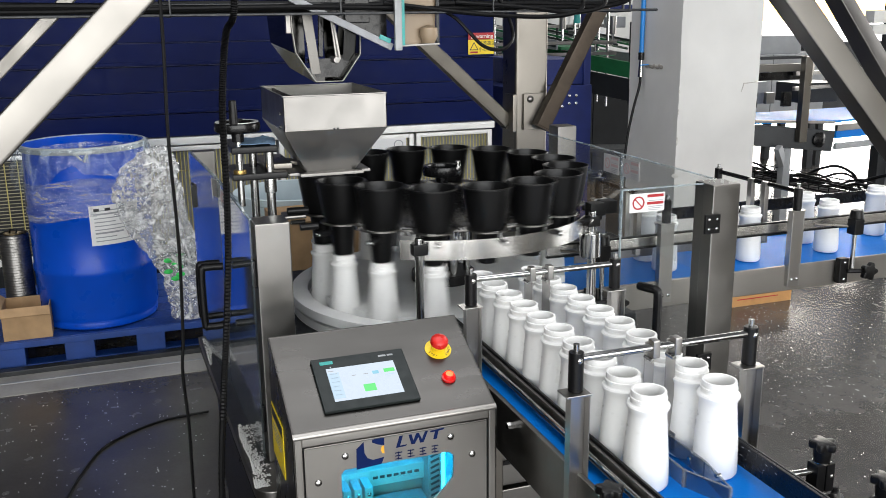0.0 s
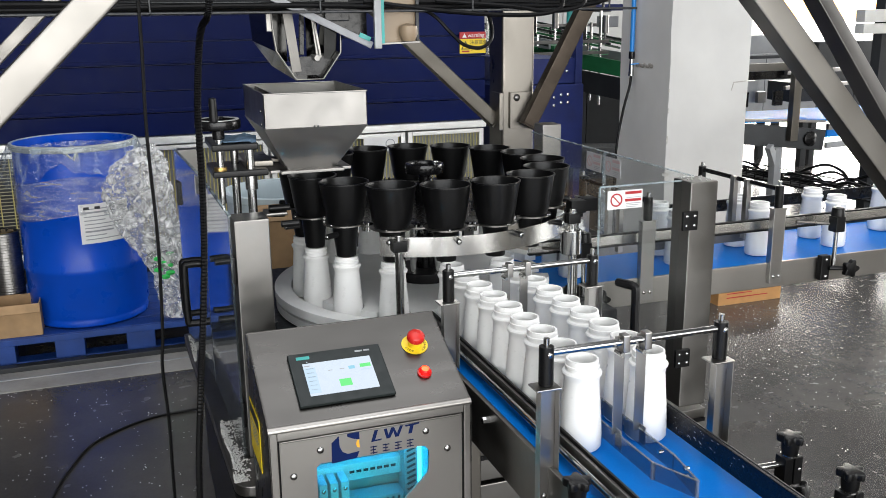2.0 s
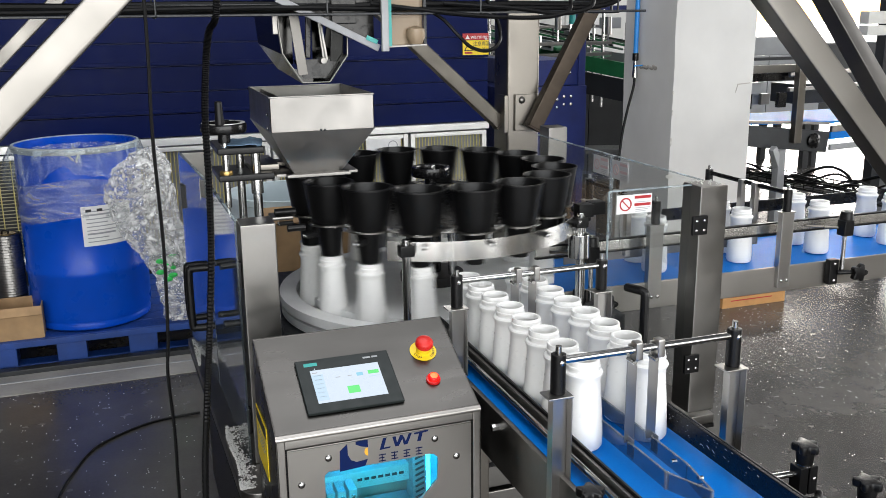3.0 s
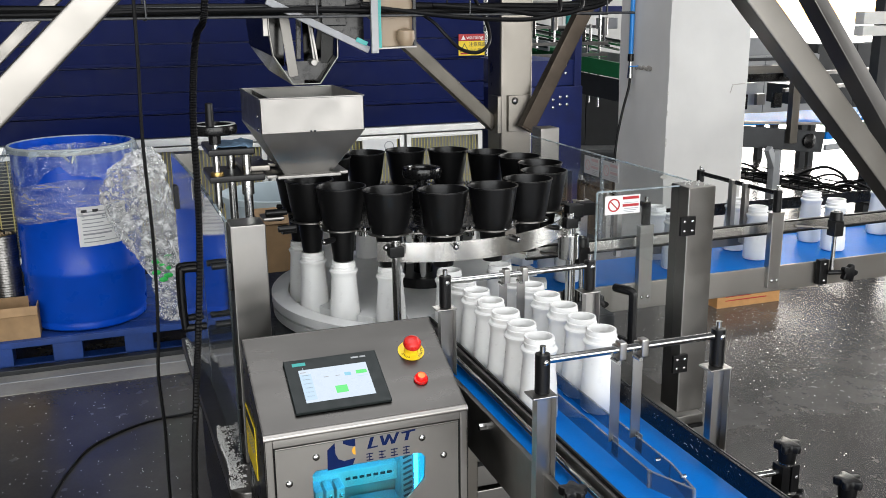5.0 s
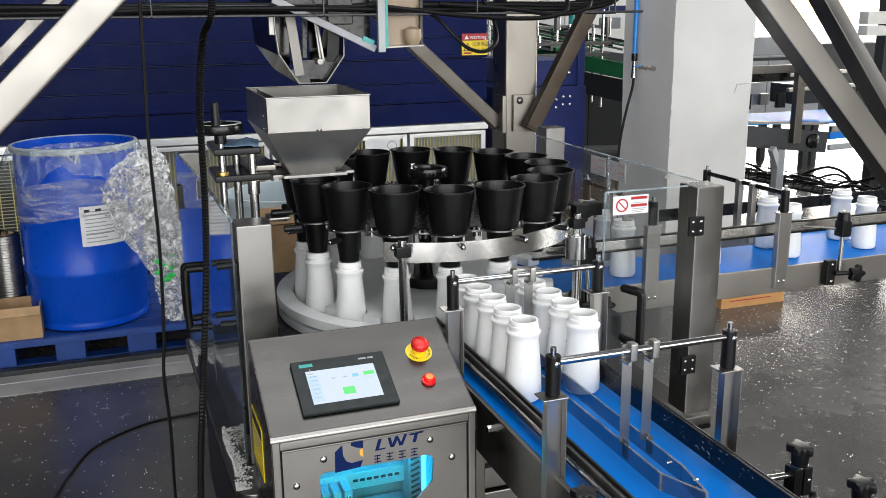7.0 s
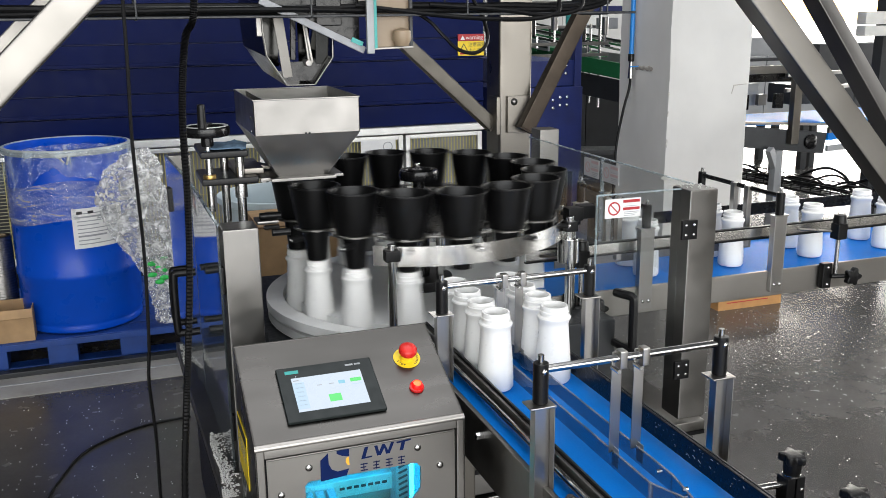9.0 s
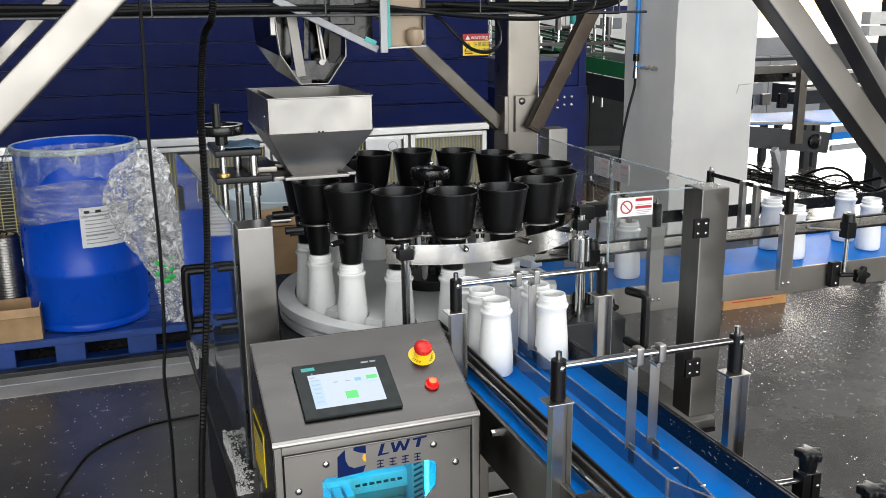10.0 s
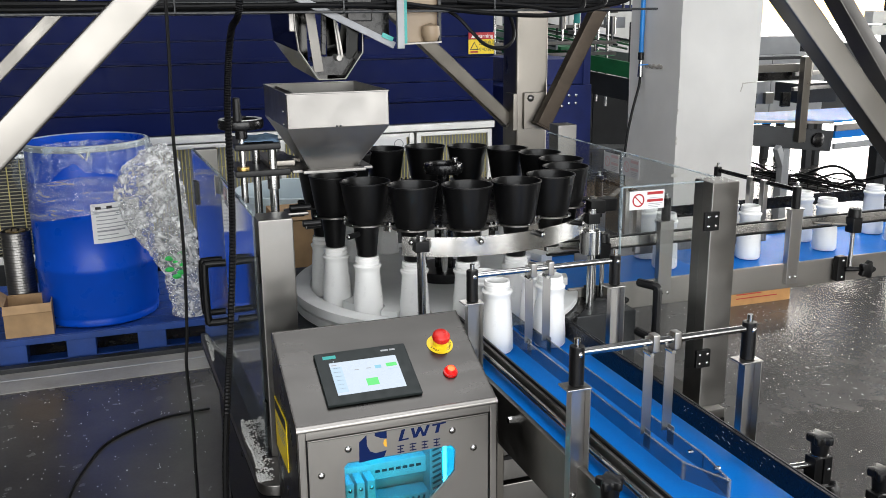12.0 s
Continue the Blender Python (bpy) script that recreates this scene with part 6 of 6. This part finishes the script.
def metal_can():
    x, y, zb = -0.565, 5.34, 0.34
    t = thing("wire_spool", (x, y, 0.163), "shiny ribbed metal spool standing on the pallet", "spool")
    p = [(0, 0), (0.072, 0)]
    for k in range(34):
        p += [(0.0755, 0.006 + 0.0145 * k), (0.0755, 0.013 + 0.0145 * k), (0.0738, 0.0155 + 0.0145 * k), (0.0738, 0.0185 + 0.0145 * k)]
    z = p[-1][1]
    p += [(0.075, z + 0.004), (0.07, z + 0.006), (0.07, z - 0.01), (0, z - 0.01)]
    part("body", lathe(p, (x, y, 0.163), 40), STEEL_S, t)
    part("wire_end", hose([(x - 0.02, y, 0.16 + z), (x - 0.01, y - 0.02, 0.19 + z), (x + 0.02, y - 0.03, 0.185 + z), (x + 0.01, y, 0.165 + z)], 0.005, 6, 5), BLACK, t)
    part("cap", rod((x, y, 0.150 + z), (x, y, 0.163 + z + 0.006), 0.05, 20), BRASS, t)


metal_can()

# a wide white tub and film seen behind the adjuster
def tub():
    t = thing("storage_tub", (0.75, 4.6, 0), "pale blue-white plastic tub behind the machine", "tub")
    p = [(0, 0), (0.22, 0), (0.25, 0.02), (0.29, 0.86), (0.31, 0.87), (0.31, 0.90), (0.28, 0.90), (0.24, 0.03), (0, 0.03)]
    part("shell", lathe(p, (0.85, 4.75, 0), 48), material("pale_tub_plastic", (0.55, 0.64, 0.68), 0.45, 0, 0.08, 6), t)


tub()


def floor_seam():
    """Steel channel set along the pallet and lighter joint lines."""
    t = thing("floor_channel", (0, 4.95, 0), "dirty steel floor channel in front of the pallet", "channel")
    part("edge", box(-4, 0.7, 4.93, 4.985, 0.0, 0.030, 0.003), DARKM, t)
    part("edge", box(-4, 0.7, 4.82, 4.835, 0.0, 0.008, 0.002), GREYM, t)


floor_seam()
# Sun patch on the floor, put into the colour of a thin strip.
structure("sunlit_strip", box(-4, 0.62, 4.66, 4.93, 0.0, 0.004, 0), material("sunlit_concrete", (0.30, 0.29, 0.27), 0.5, 0, 0.3, 3, 0.2, 40),
          "pale concrete strip along the pallet with sunlight painted in", "floor strip")


def granules():
    b = bmesh.new()
    rnd = random.Random(5)

    def put(x, y, z, r):
        bmesh.ops.create_icosphere(b, subdivisions=1, radius=r, matrix=Matrix.Translation((x, y, z + r * 0.6)) @ Matrix.Diagonal((1, 1.2, 0.7, 1)))

    for k in range(330):
        put(rnd.uniform(-0.7, 0.25), rnd.uniform(2.6, 5.0), 0, rnd.uniform(0.0014, 0.0032))
    for k in range(620):
        put(rnd.gauss(3.3, 0.55), rnd.gauss(4.0, 0.5), 0, rnd.uniform(0.0013, 0.0026))
    for k in range(200):
        put(rnd.uniform(1.7, 3.6), rnd.uniform(2.3, 4.4), 0, rnd.uniform(0.0014, 0.0028))
    tagged(part("spilt_granules", b, PELLET), "white plastic granules scattered over the concrete floor", "granules", kind="stuff")
    b = bmesh.new()
    verts, faces = [], []
    corners = ((1, 0, 0), (-1, 0, 0), (0, 1, 0), (0, -1, 0), (0, 0, 1), (0, 0, -1))
    tri = ((0, 2, 4), (2, 1, 4), (1, 3, 4), (3, 0, 4), (2, 0, 5), (1, 2, 5), (3, 1, 5), (0, 3, 5))

    def grainlet(x, y, z, r):
        o = len(verts)
        verts.extend((x + r * c[0], y + r * c[1], z + r * 0.7 + 0.7 * r * c[2]) for c in corners)
        faces.extend((o + f[0], o + f[1], o + f[2]) for f in tri)

    for k in range(3600):
        if k % 2:
            y = 2.11 + 0.38 * rnd.random() ** 1.3
            x = 0.256 + abs(rnd.gauss(0, 0.016)) + 0.004 * math.sin(23 * y)
        elif k % 4:
            y = 3.0 + 0.26 * rnd.random()
            x = 0.232 + 0.03 * rnd.random() * (y - 2.95) / 0.3
        else:
            x, y = rnd.uniform(0.30, 0.42), 2.32 + 0.9 * rnd.random() ** 1.6
        if noise.noise(Vector((x * 70, y * 28, 1.0))) + 0.5 * noise.noise(Vector((x * 200, y * 120, 2.0))) < -0.05 and k % 5:
            continue
        grainlet(x, y, 0.66 + 0.003 * rnd.random() * (k % 3), rnd.uniform(0.0016, 0.0036))
    me = bpy.data.meshes.new("drift")
    me.from_pydata(verts, [], faces)
    b.from_mesh(me)
    bpy.data.meshes.remove(me)
    tagged(part("ledge_granules", b, PELLET), "drift of white granules on the machine ledge", "granules", kind="stuff")


granules()

# ---- air hose on the column ----
def air_hose():
    t = thing("air_hose", (3.43, 5.62, 1.45), "blue air pipe with a chrome valve on the column", "air pipe")
    x, y = 3.425, 5.62
    part("pipe", rod((x, y, 1.50), (x + 0.01, y, 3.6), 0.016, 14), PIPE, t, "blue plastic pipe")
    part("coupling", rod((x, y, 1.455), (x, y, 1.505), 0.021, 14, bevel=0.003), BLACKM, t)
    part("valve", rod((x, y, 1.34), (x, y, 1.455), 0.020, 14, r2=0.013, bevel=0.003), CHROME, t, "chrome ball valve")
    part("lever", bar((x - 0.02, y - 0.02, 1.42), (x + 0.03, y - 0.05, 1.425), 0.014, 0.008, 0.002), PIPE, t, "blue valve lever")
    part("tail_hose", hose([(x, y, 1.345), (x - 0.02, y - 0.02, 1.27), (x - 0.06, y - 0.02, 1.12), (x - 0.10, y - 0.02, 0.9), (x - 0.12, y - 0.03, 0.6), (x - 0.10, y - 0.04, 0.2)], 0.009, 8, 8), BRAID, t)


air_hose()

# ---- distant machines ----
def green_line():
    """The far packing line with green belts between the navy machine and the column."""
    t = thing("packing_line", (4.2, 8.2, 0), "far packing line with green belts and steel frames", "packing line")
    for k, (x, z) in enumerate(((3.95, 1.62), (4.35, 1.55), (4.75, 1.48))):
        part("belt", bar((x - 0.55, 10.4, z + 0.02), (x + 0.15, 8.0, z - 0.18), 0.22, 0.03, 0.004), GREEN, t, "green belt")
        part("side_rail", bar((x - 0.68, 10.4, z + 0.05), (x + 0.02, 8.0, z - 0.15), 0.025, 0.09, 0.004), GREYM, t)
    part("side_cover", bar((3.55, 9.4, 1.33), (4.55, 7.4, 1.05), 0.03, 0.20, 0.004), DARKM, t)
    part("green_cover", bar((3.60, 9.3, 1.50), (4.60, 7.4, 1.22), 0.03, 0.14, 0.004), GREEN, t)
    rnd = random.Random(11)
    for k in range(26):
        x, y = rnd.uniform(3.0, 5.2), rnd.uniform(7.6, 9.8)
        part("rod", rod((x, y, 0.9), (x, y, rnd.uniform(1.5, 2.2)), 0.014, 8), CHROME if k % 3 else DARKM, t)
    for k in range(12):
        x, y, z = rnd.uniform(3.0, 4.8), rnd.uniform(7.8, 9.4), rnd.uniform(1.3, 2.1)
        part("block", box(x, x + rnd.uniform(0.05, 0.2), y, y + 0.12, z, z + rnd.uniform(0.04, 0.14), 0.006), (TEAL, GREYM, DARKM, STEEL_S)[k % 4], t)
    for k in range(6):
        z = 1.35 + 0.14 * k
        part("rail", bar((2.8, 8.6 + 0.1 * k, z), (5.0, 8.4 + 0.1 * k, z), 0.025, 0.03, 0.003), STEEL_S, t)
    for x, y in ((3.2, 8.2), (4.1, 7.8), (4.9, 8.2), (3.6, 9.6)):
        part("leg", box(x, x + 0.05, y, y + 0.05, 0, 1.3, 0.004), GREYM, t)
    for k in range(16):
        x = 3.3 + 0.11 * k
        part("guide", bar((x - 0.3, 9.6, 1.62 + 0.02 * (k % 3)), (x + 0.1, 8.0, 1.42 + 0.02 * (k % 3)), 0.012, 0.02, 0.002), (CHROME, GREEN, DARKM)[k % 3], t)
    for k in range(10):
        x, z = 2.85 + 0.17 * k, 1.52 + 0.05 * (k % 4)
        part("cylinder", rod((x, 7.7 + 0.05 * (k % 3), z), (x, 7.7 + 0.05 * (k % 3), z + 0.16), 0.03, 12, bevel=0.004), (STEEL_S, TEAL, BLACKM)[k % 3], t)
        part("nozzle", rod((x, 7.7, z - 0.1), (x, 7.7, z), 0.012, 8), CHROME, t)
    for z in (1.40, 1.50, 1.86):
        part("rail", bar((2.75, 7.72, z), (4.4, 7.66, z), 0.02, 0.03, 0.003), STEEL_S, t)
    part("blue_beam", bar((2.75, 8.0, 1.80), (5.2, 7.9, 1.80), 0.08, 0.06, 0.004), NAVY2, t)
    part("low_tray", bar((2.9, 8.0, 0.55), (4.9, 7.6, 0.50), 0.3, 0.04, 0.004), DARKM, t)


green_line()


def navy_cabinet():
    t = thing("navy_cabinet", (3.25, 6.8, 0), "navy painted steel cabinet with bolt heads", "cabinet")
    part("body", box(2.85, 3.56, 6.55, 7.4, 0.55, 1.22, 0.008), NAVY2, t)
    part("upper", box(3.0, 3.5, 6.58, 7.4, 1.225, 1.42, 0.006), NAVY2, t)
    part("post", box(3.49, 3.55, 6.56, 6.64, 0.0, 2.4, 0.006), NAVY2, t)
    part("foot", box(2.98, 3.4, 6.6, 7.3, 0.0, 0.55, 0.004), DARKM, t)
    for x in (3.30, 3.36, 3.42):
        for z in (1.30, 1.36, 1.12, 1.06):
            part("bolt", screw((x, 6.545 if z < 1.22 else 6.575, z + 0.02 * (x > 3.35)), (0, -1, 0), 0.013), CHROME, t)


navy_cabinet()


def far_conveyor():
    """The second line seen beyond the column."""
    t = thing("far_conveyor", (5.4, 6.3, 0), "far conveyor with a blue belt and dark side plates", "conveyor")
    part("belt", prism([(4.3, 6.9), (4.3, 6.25), (5.45, 5.95), (6.8, 6.15), (6.8, 6.75), (5.4, 6.7)], "z", 0.895, 0.91), BELT, t, "blue belt")
    part("side_plate", bar((4.3, 6.26, 0.855), (5.42, 5.95, 0.745), 0.02, 0.17, 0.004), DARKM, t, "dark steel side plate")
    part("side_plate", bar((4.3, 6.26, 0.935), (5.42, 5.95, 0.895), 0.03, 0.02, 0.002), STEEL_S, t)
    part("end_plate", bar((5.44, 5.95, 0.85), (6.8, 6.16, 0.85), 0.03, 0.05, 0.003), STEEL_S, t)
    part("end_belt", bar((5.44, 5.955, 0.795), (6.8, 6.165, 0.795), 0.02, 0.06, 0.003), BELT, t)
    part("lower_bar", bar((5.44, 5.95, 0.70), (6.8, 6.16, 0.70), 0.03, 0.05, 0.003), GREYM, t)
    for x, y in ((5.02, 6.02), (6.20, 6.1), (5.48, 6.6), (6.68, 6.6)):
        part("leg", box(x - 0.035, x + 0.035, y - 0.035, y + 0.035, 0, 0.70, 0.005), GREYM, t)
    part("bearing", moved(lathe([(0, -0.01), (0.06, -0.01), (0.06, 0.01), (0.03, 0.02), (0, 0.02)], seg=20), pose(5.30, 5.97, 0.76, 90)), BLACKM, t)
    part("upright", box(5.10, 5.17, 5.96, 6.02, 0.75, 1.42, 0.004), STEEL, t, "steel upright")
    part("cross_beam", box(4.2, 5.25, 6.05, 6.12, 1.30, 1.36, 0.004), STEEL_S, t)
    part("cross_beam", box(4.2, 5.25, 6.10, 6.14, 1.395, 1.42, 0.004), DARKM, t)
    part("cover", box(4.15, 5.5, 6.5, 6.9, 1.41, 1.56, 0.01), GREYM, t, "grey housing")
    part("carriage", box(5.35, 5.75, 6.3, 6.6, 1.02, 1.18, 0.006), DARKM, t)
    part("carriage", box(4.5, 5.1, 6.4, 6.7, 1.02, 1.20, 0.006), GREYM, t)
    for z in (1.15, 1.27):
        part("rail", bar((5.2, 6.2, z), (6.5, 6.5, z), 0.03, 0.03, 0.003), STEEL_S, t)
    part("box", box(4.55, 4.85, 6.35, 6.6, 1.18, 1.30, 0.005), GREYM, t)
    for k in range(5):
        part("bracket", box(4.5 + 0.17 * k, 4.58 + 0.17 * k, 6.28, 6.32, 1.0 + 0.03 * (k % 2), 1.12, 0.003), STEEL_S if k % 2 else BLACKM, t)
    for k in range(4):
        part("bolt", screw((4.62 + 0.55 * (k // 2), 6.145 - 0.15 * (k // 2), 0.80 + 0.07 * (k % 2)), (-0.25, -1, 0), 0.016), CHROME, t)
    # Solid black bar that paints shade into the gap above the carriages.
    part("gap_shade", box(4.3, 5.3, 6.25, 6.3, 1.22, 1.30, 0.003), BLACKM, t)
    part("arm", bar((5.25, 6.15, 0.95), (5.30, 6.12, 1.40), 0.05, 0.05, 0.004), STEEL, t)
    part("foot_brace", bar((5.02, 6.02, 0.55), (4.92, 5.99, 0.72), 0.05, 0.06, 0.004), GREYM, t)
    part("blue_cover", box(4.8, 5.15, 7.4, 7.6, 1.35, 2.3, 0.01), NAVY2, t)
    part("profile_post", box(4.55, 4.62, 7.0, 7.07, 0, 2.6, 0.004), ALU, t)


far_conveyor()


def top_right_unit():
    t = thing("profile_unit", (6.6, 6.1, 1.7), "aluminium profile unit far behind the column", "machine")
    part("profile", box(5.76, 6.8, 6.0, 6.1, 1.57, 1.65, 0.005), ALU, t)
    part("profile", box(5.76, 6.8, 6.0, 6.1, 1.66, 1.76, 0.005), ALU, t)
    part("post", box(6.05, 6.15, 6.1, 6.2, 0, 2.6, 0.005), DARKM, t)
    part("housing", box(6.45, 6.8, 6.12, 6.4, 1.45, 2.5, 0.01), GREYM, t)


top_right_unit()


def floor_tray():
    """A wire basket that runs away under the far conveyor, full of loose cables."""
    t = thing("cable_basket", (5.2, 6.2, 0), "low dark wire cable basket with loose cables", "cable basket")
    a, c = Vector((5.06, 7.3, 0.40)), Vector((5.36, 4.9, 0.40))
    side = Vector((0.99, 0.12, 0)) * 0.11

    def at(f, across, up):
        return a.lerp(c, f) + side * across + Vector((0, 0, up))

    for q in (-1, 1):
        for k in range(3):
            part("wire", bar(at(0, q, 0.035 * k), at(1, q, 0.035 * k), 0.008, 0.008, 0), BLACK, t)
    for k in range(26):
        f = k / 25
        part("rib", hose([at(f, -1, 0.085), at(f, -1, 0.01), at(f, -0.9, 0), at(f, 0.9, 0), at(f, 1, 0.01), at(f, 1, 0.085)], 0.004, 5, 2), BLACK, t)
    part("floor_of_basket", bar(at(0, 0, -0.012), at(1, 0, -0.012), 0.2, 0.01, 0), DARKM, t)
    for f in (0.12, 0.88):
        part("leg", bar(at(f, 0, -0.40), at(f, 0, -0.017), 0.04, 0.04, 0.003, up=(0, 1, 0)), DARKM, t)
    rnd = random.Random(21)
    for k in range(6):
        pts = [at(i / 9, rnd.uniform(-0.8, 0.8), 0.02 + 0.02 * rnd.random() + (0.10 * rnd.random() if i % 3 == k % 3 else 0)) for i in range(10)]
        part("cable", hose(pts, rnd.uniform(0.008, 0.014), 8, 6), BRAID, t, "loose black cable")
    part("cable", hose([at(0.50, 0.4, 0.03), at(0.56, 0.8, 0.12), at(0.63, 0.9, 0.17), at(0.70, 0.8, 0.13), at(0.75, 0.3, 0.03)], 0.012, 8, 8), BRAID, t, "looped black cable")
    part("cable", hose([at(0.70, 0.2, 0.03), at(0.78, 0.6, 0.13), at(0.86, 0.9, 0.18), at(0.94, 0.7, 0.10), at(0.99, 0.3, 0.03)], 0.014, 8, 8), BRAID, t, "looped black cable")


floor_tray()


def back_housing(x0, x1, y0, y1, z0, z1, mat, label):
    t = thing("machine_housing", ((x0 + x1) / 2, y0, 0), label, "machine", "far machines")
    n = max(1, round((x1 - x0) / 0.6))
    for k in range(n):
        a, c = x0 + (x1 - x0) * k / n, x0 + (x1 - x0) * (k + 1) / n
        part("panel", box(a + 0.004, c - 0.004, y0 - 0.01, y0 + 0.02, z0 + 0.01, z1 - 0.01, 0.006), mat, t)
    part("body", box(x0, x1, y0 + 0.02, y1, z0, z1, 0.006), mat, t)
    for x in (x0 + 0.08, x1 - 0.08):
        for y in (y0 + 0.08, y1 - 0.08):
            part("leg", box(x - 0.04, x + 0.04, y - 0.04, y + 0.04, 0, z0, 0.004), DARKM, t)


back_housing(6.1, 7.55, 8.5, 9.4, 0.55, 1.30, GREYM, "grey machine housing on legs in the far line")
back_housing(7.6, 10.4, 8.6, 9.4, 0.60, 1.40, DARKM, "low dark machine housing on legs in the far line")
back_housing(3.75, 5.4, 8.9, 9.5, 0.05, 0.98, DARKM, "dark low machine bed under the green belts")
back_housing(2.2, 6.0, 11.2, 12.2, 0.3, 1.5, GREYM, "long grey machine far behind the green line")
back_housing(3.2, 3.9, 10.2, 10.9, 0.2, 2.6, NAVY2, "tall navy cabinet far behind the green line")
back_housing(4.6, 5.6, 10.0, 10.8, 0.2, 2.2, WHITE, "white cabinet far behind the green line")

# ---- motion ----
STARTS = [-0.25 + 1.5 * k for k in range(-14, 0)] + [-0.25, 1.23, 2.75, 4.25, 5.75, 7.25, 8.75, 10.23]
K0, STEP_TIME = -14, 0.35


def start_of(k):
    return STARTS[k - K0] if k <= 7 else 12.4 + 1.5 * (k - 8)


def ease(u):
    u = min(1.0, max(0.0, u))
    return u * u * (3 - 2 * u)


def turned(t, k_from=K0):
    """Indexing steps done since step k_from began, in steps of two stations."""
    return sum(ease((t - start_of(k)) / STEP_TIME) for k in range(k_from, 8))


def queue_steps(t):
    """How many pitches the waiting rows have moved up since step 0."""
    return sum(min(1.0, max(0.0, (t - start_of(k) - 0.15) / 1.0)) for k in range(0, 8))


PITCH, TAIL, SPEED = 0.0915, 1.364, 0.226


def bottle_place(t, enter, lane):
    """Where the bottle is that enters the carousel at step `enter`; lane 0 is next to the console."""
    slot = -99.67 + 22.5 * lane
    sx, sy = CX + RING * math.cos(radians(slot)), CY + RING * math.sin(radians(slot))
    if t < start_of(enter):
        row = (10 - enter) + queue_steps(t)
        y = TAIL - 0.006 * lane + PITCH * row
        if row > 9:
            y += (sy - (TAIL - 0.006 * lane + PITCH * 10)) * (row - 9)
        return sx, y
    leave = start_of(enter + 5) + STEP_TIME
    if t < leave:
        a = radians(slot - 45 * turned(t, enter))
        return CX + RING * math.cos(a), CY + RING * math.sin(a)
    a = radians(slot - 270)
    gx, gy = CX + RING * math.cos(a), CY + RING * math.sin(a)
    run = 1.331 + SPEED * (t - start_of(enter + 5))
    if enter + 6 <= 7:
        run = 1.672 + SPEED * (t - start_of(enter + 6))
    f = ease((t - leave) / 0.7)
    return gx + (run - gx) * f + (0.012 if lane else 0) * f, gy + ((2.632 if lane == 0 else 2.772) - gy) * f


def motions():
    times = [i / 15 for i in range(181)]
    walk(CAROUSEL, [(t, pose(CX, CY, BASE, 0, 0, -45 * turned(t, 0))) for t in times])
    first = bottle()
    n, paths = 0, []
    for lane in (0, 1):
        for enter in range(-10, 11):
            rows = []
            for t in times:
                x, y = bottle_place(t, enter, lane)
                rows.append((t, (x, y)))
            keep = [r for i, r in enumerate(rows) if i in (0, len(rows) - 1)
                    or math.dist(r[1], rows[i - 1][1]) > 1e-6 or math.dist(r[1], rows[i + 1][1]) > 1e-6]
            b = first if n == 0 else copy_thing(first, pose(0, 0, 0))
            n += 1
            b["label"] = ("glossy white plastic wide-neck bottle waiting open on the blue belt" if enter > 0
                          else "glossy white plastic wide-neck bottle carried by the filling carousel")
            paths.append((b, [(t, pose(x, y, BASE)) for t, (x, y) in keep]))
    for b, rows in paths:
        walk(b, rows)


motions()
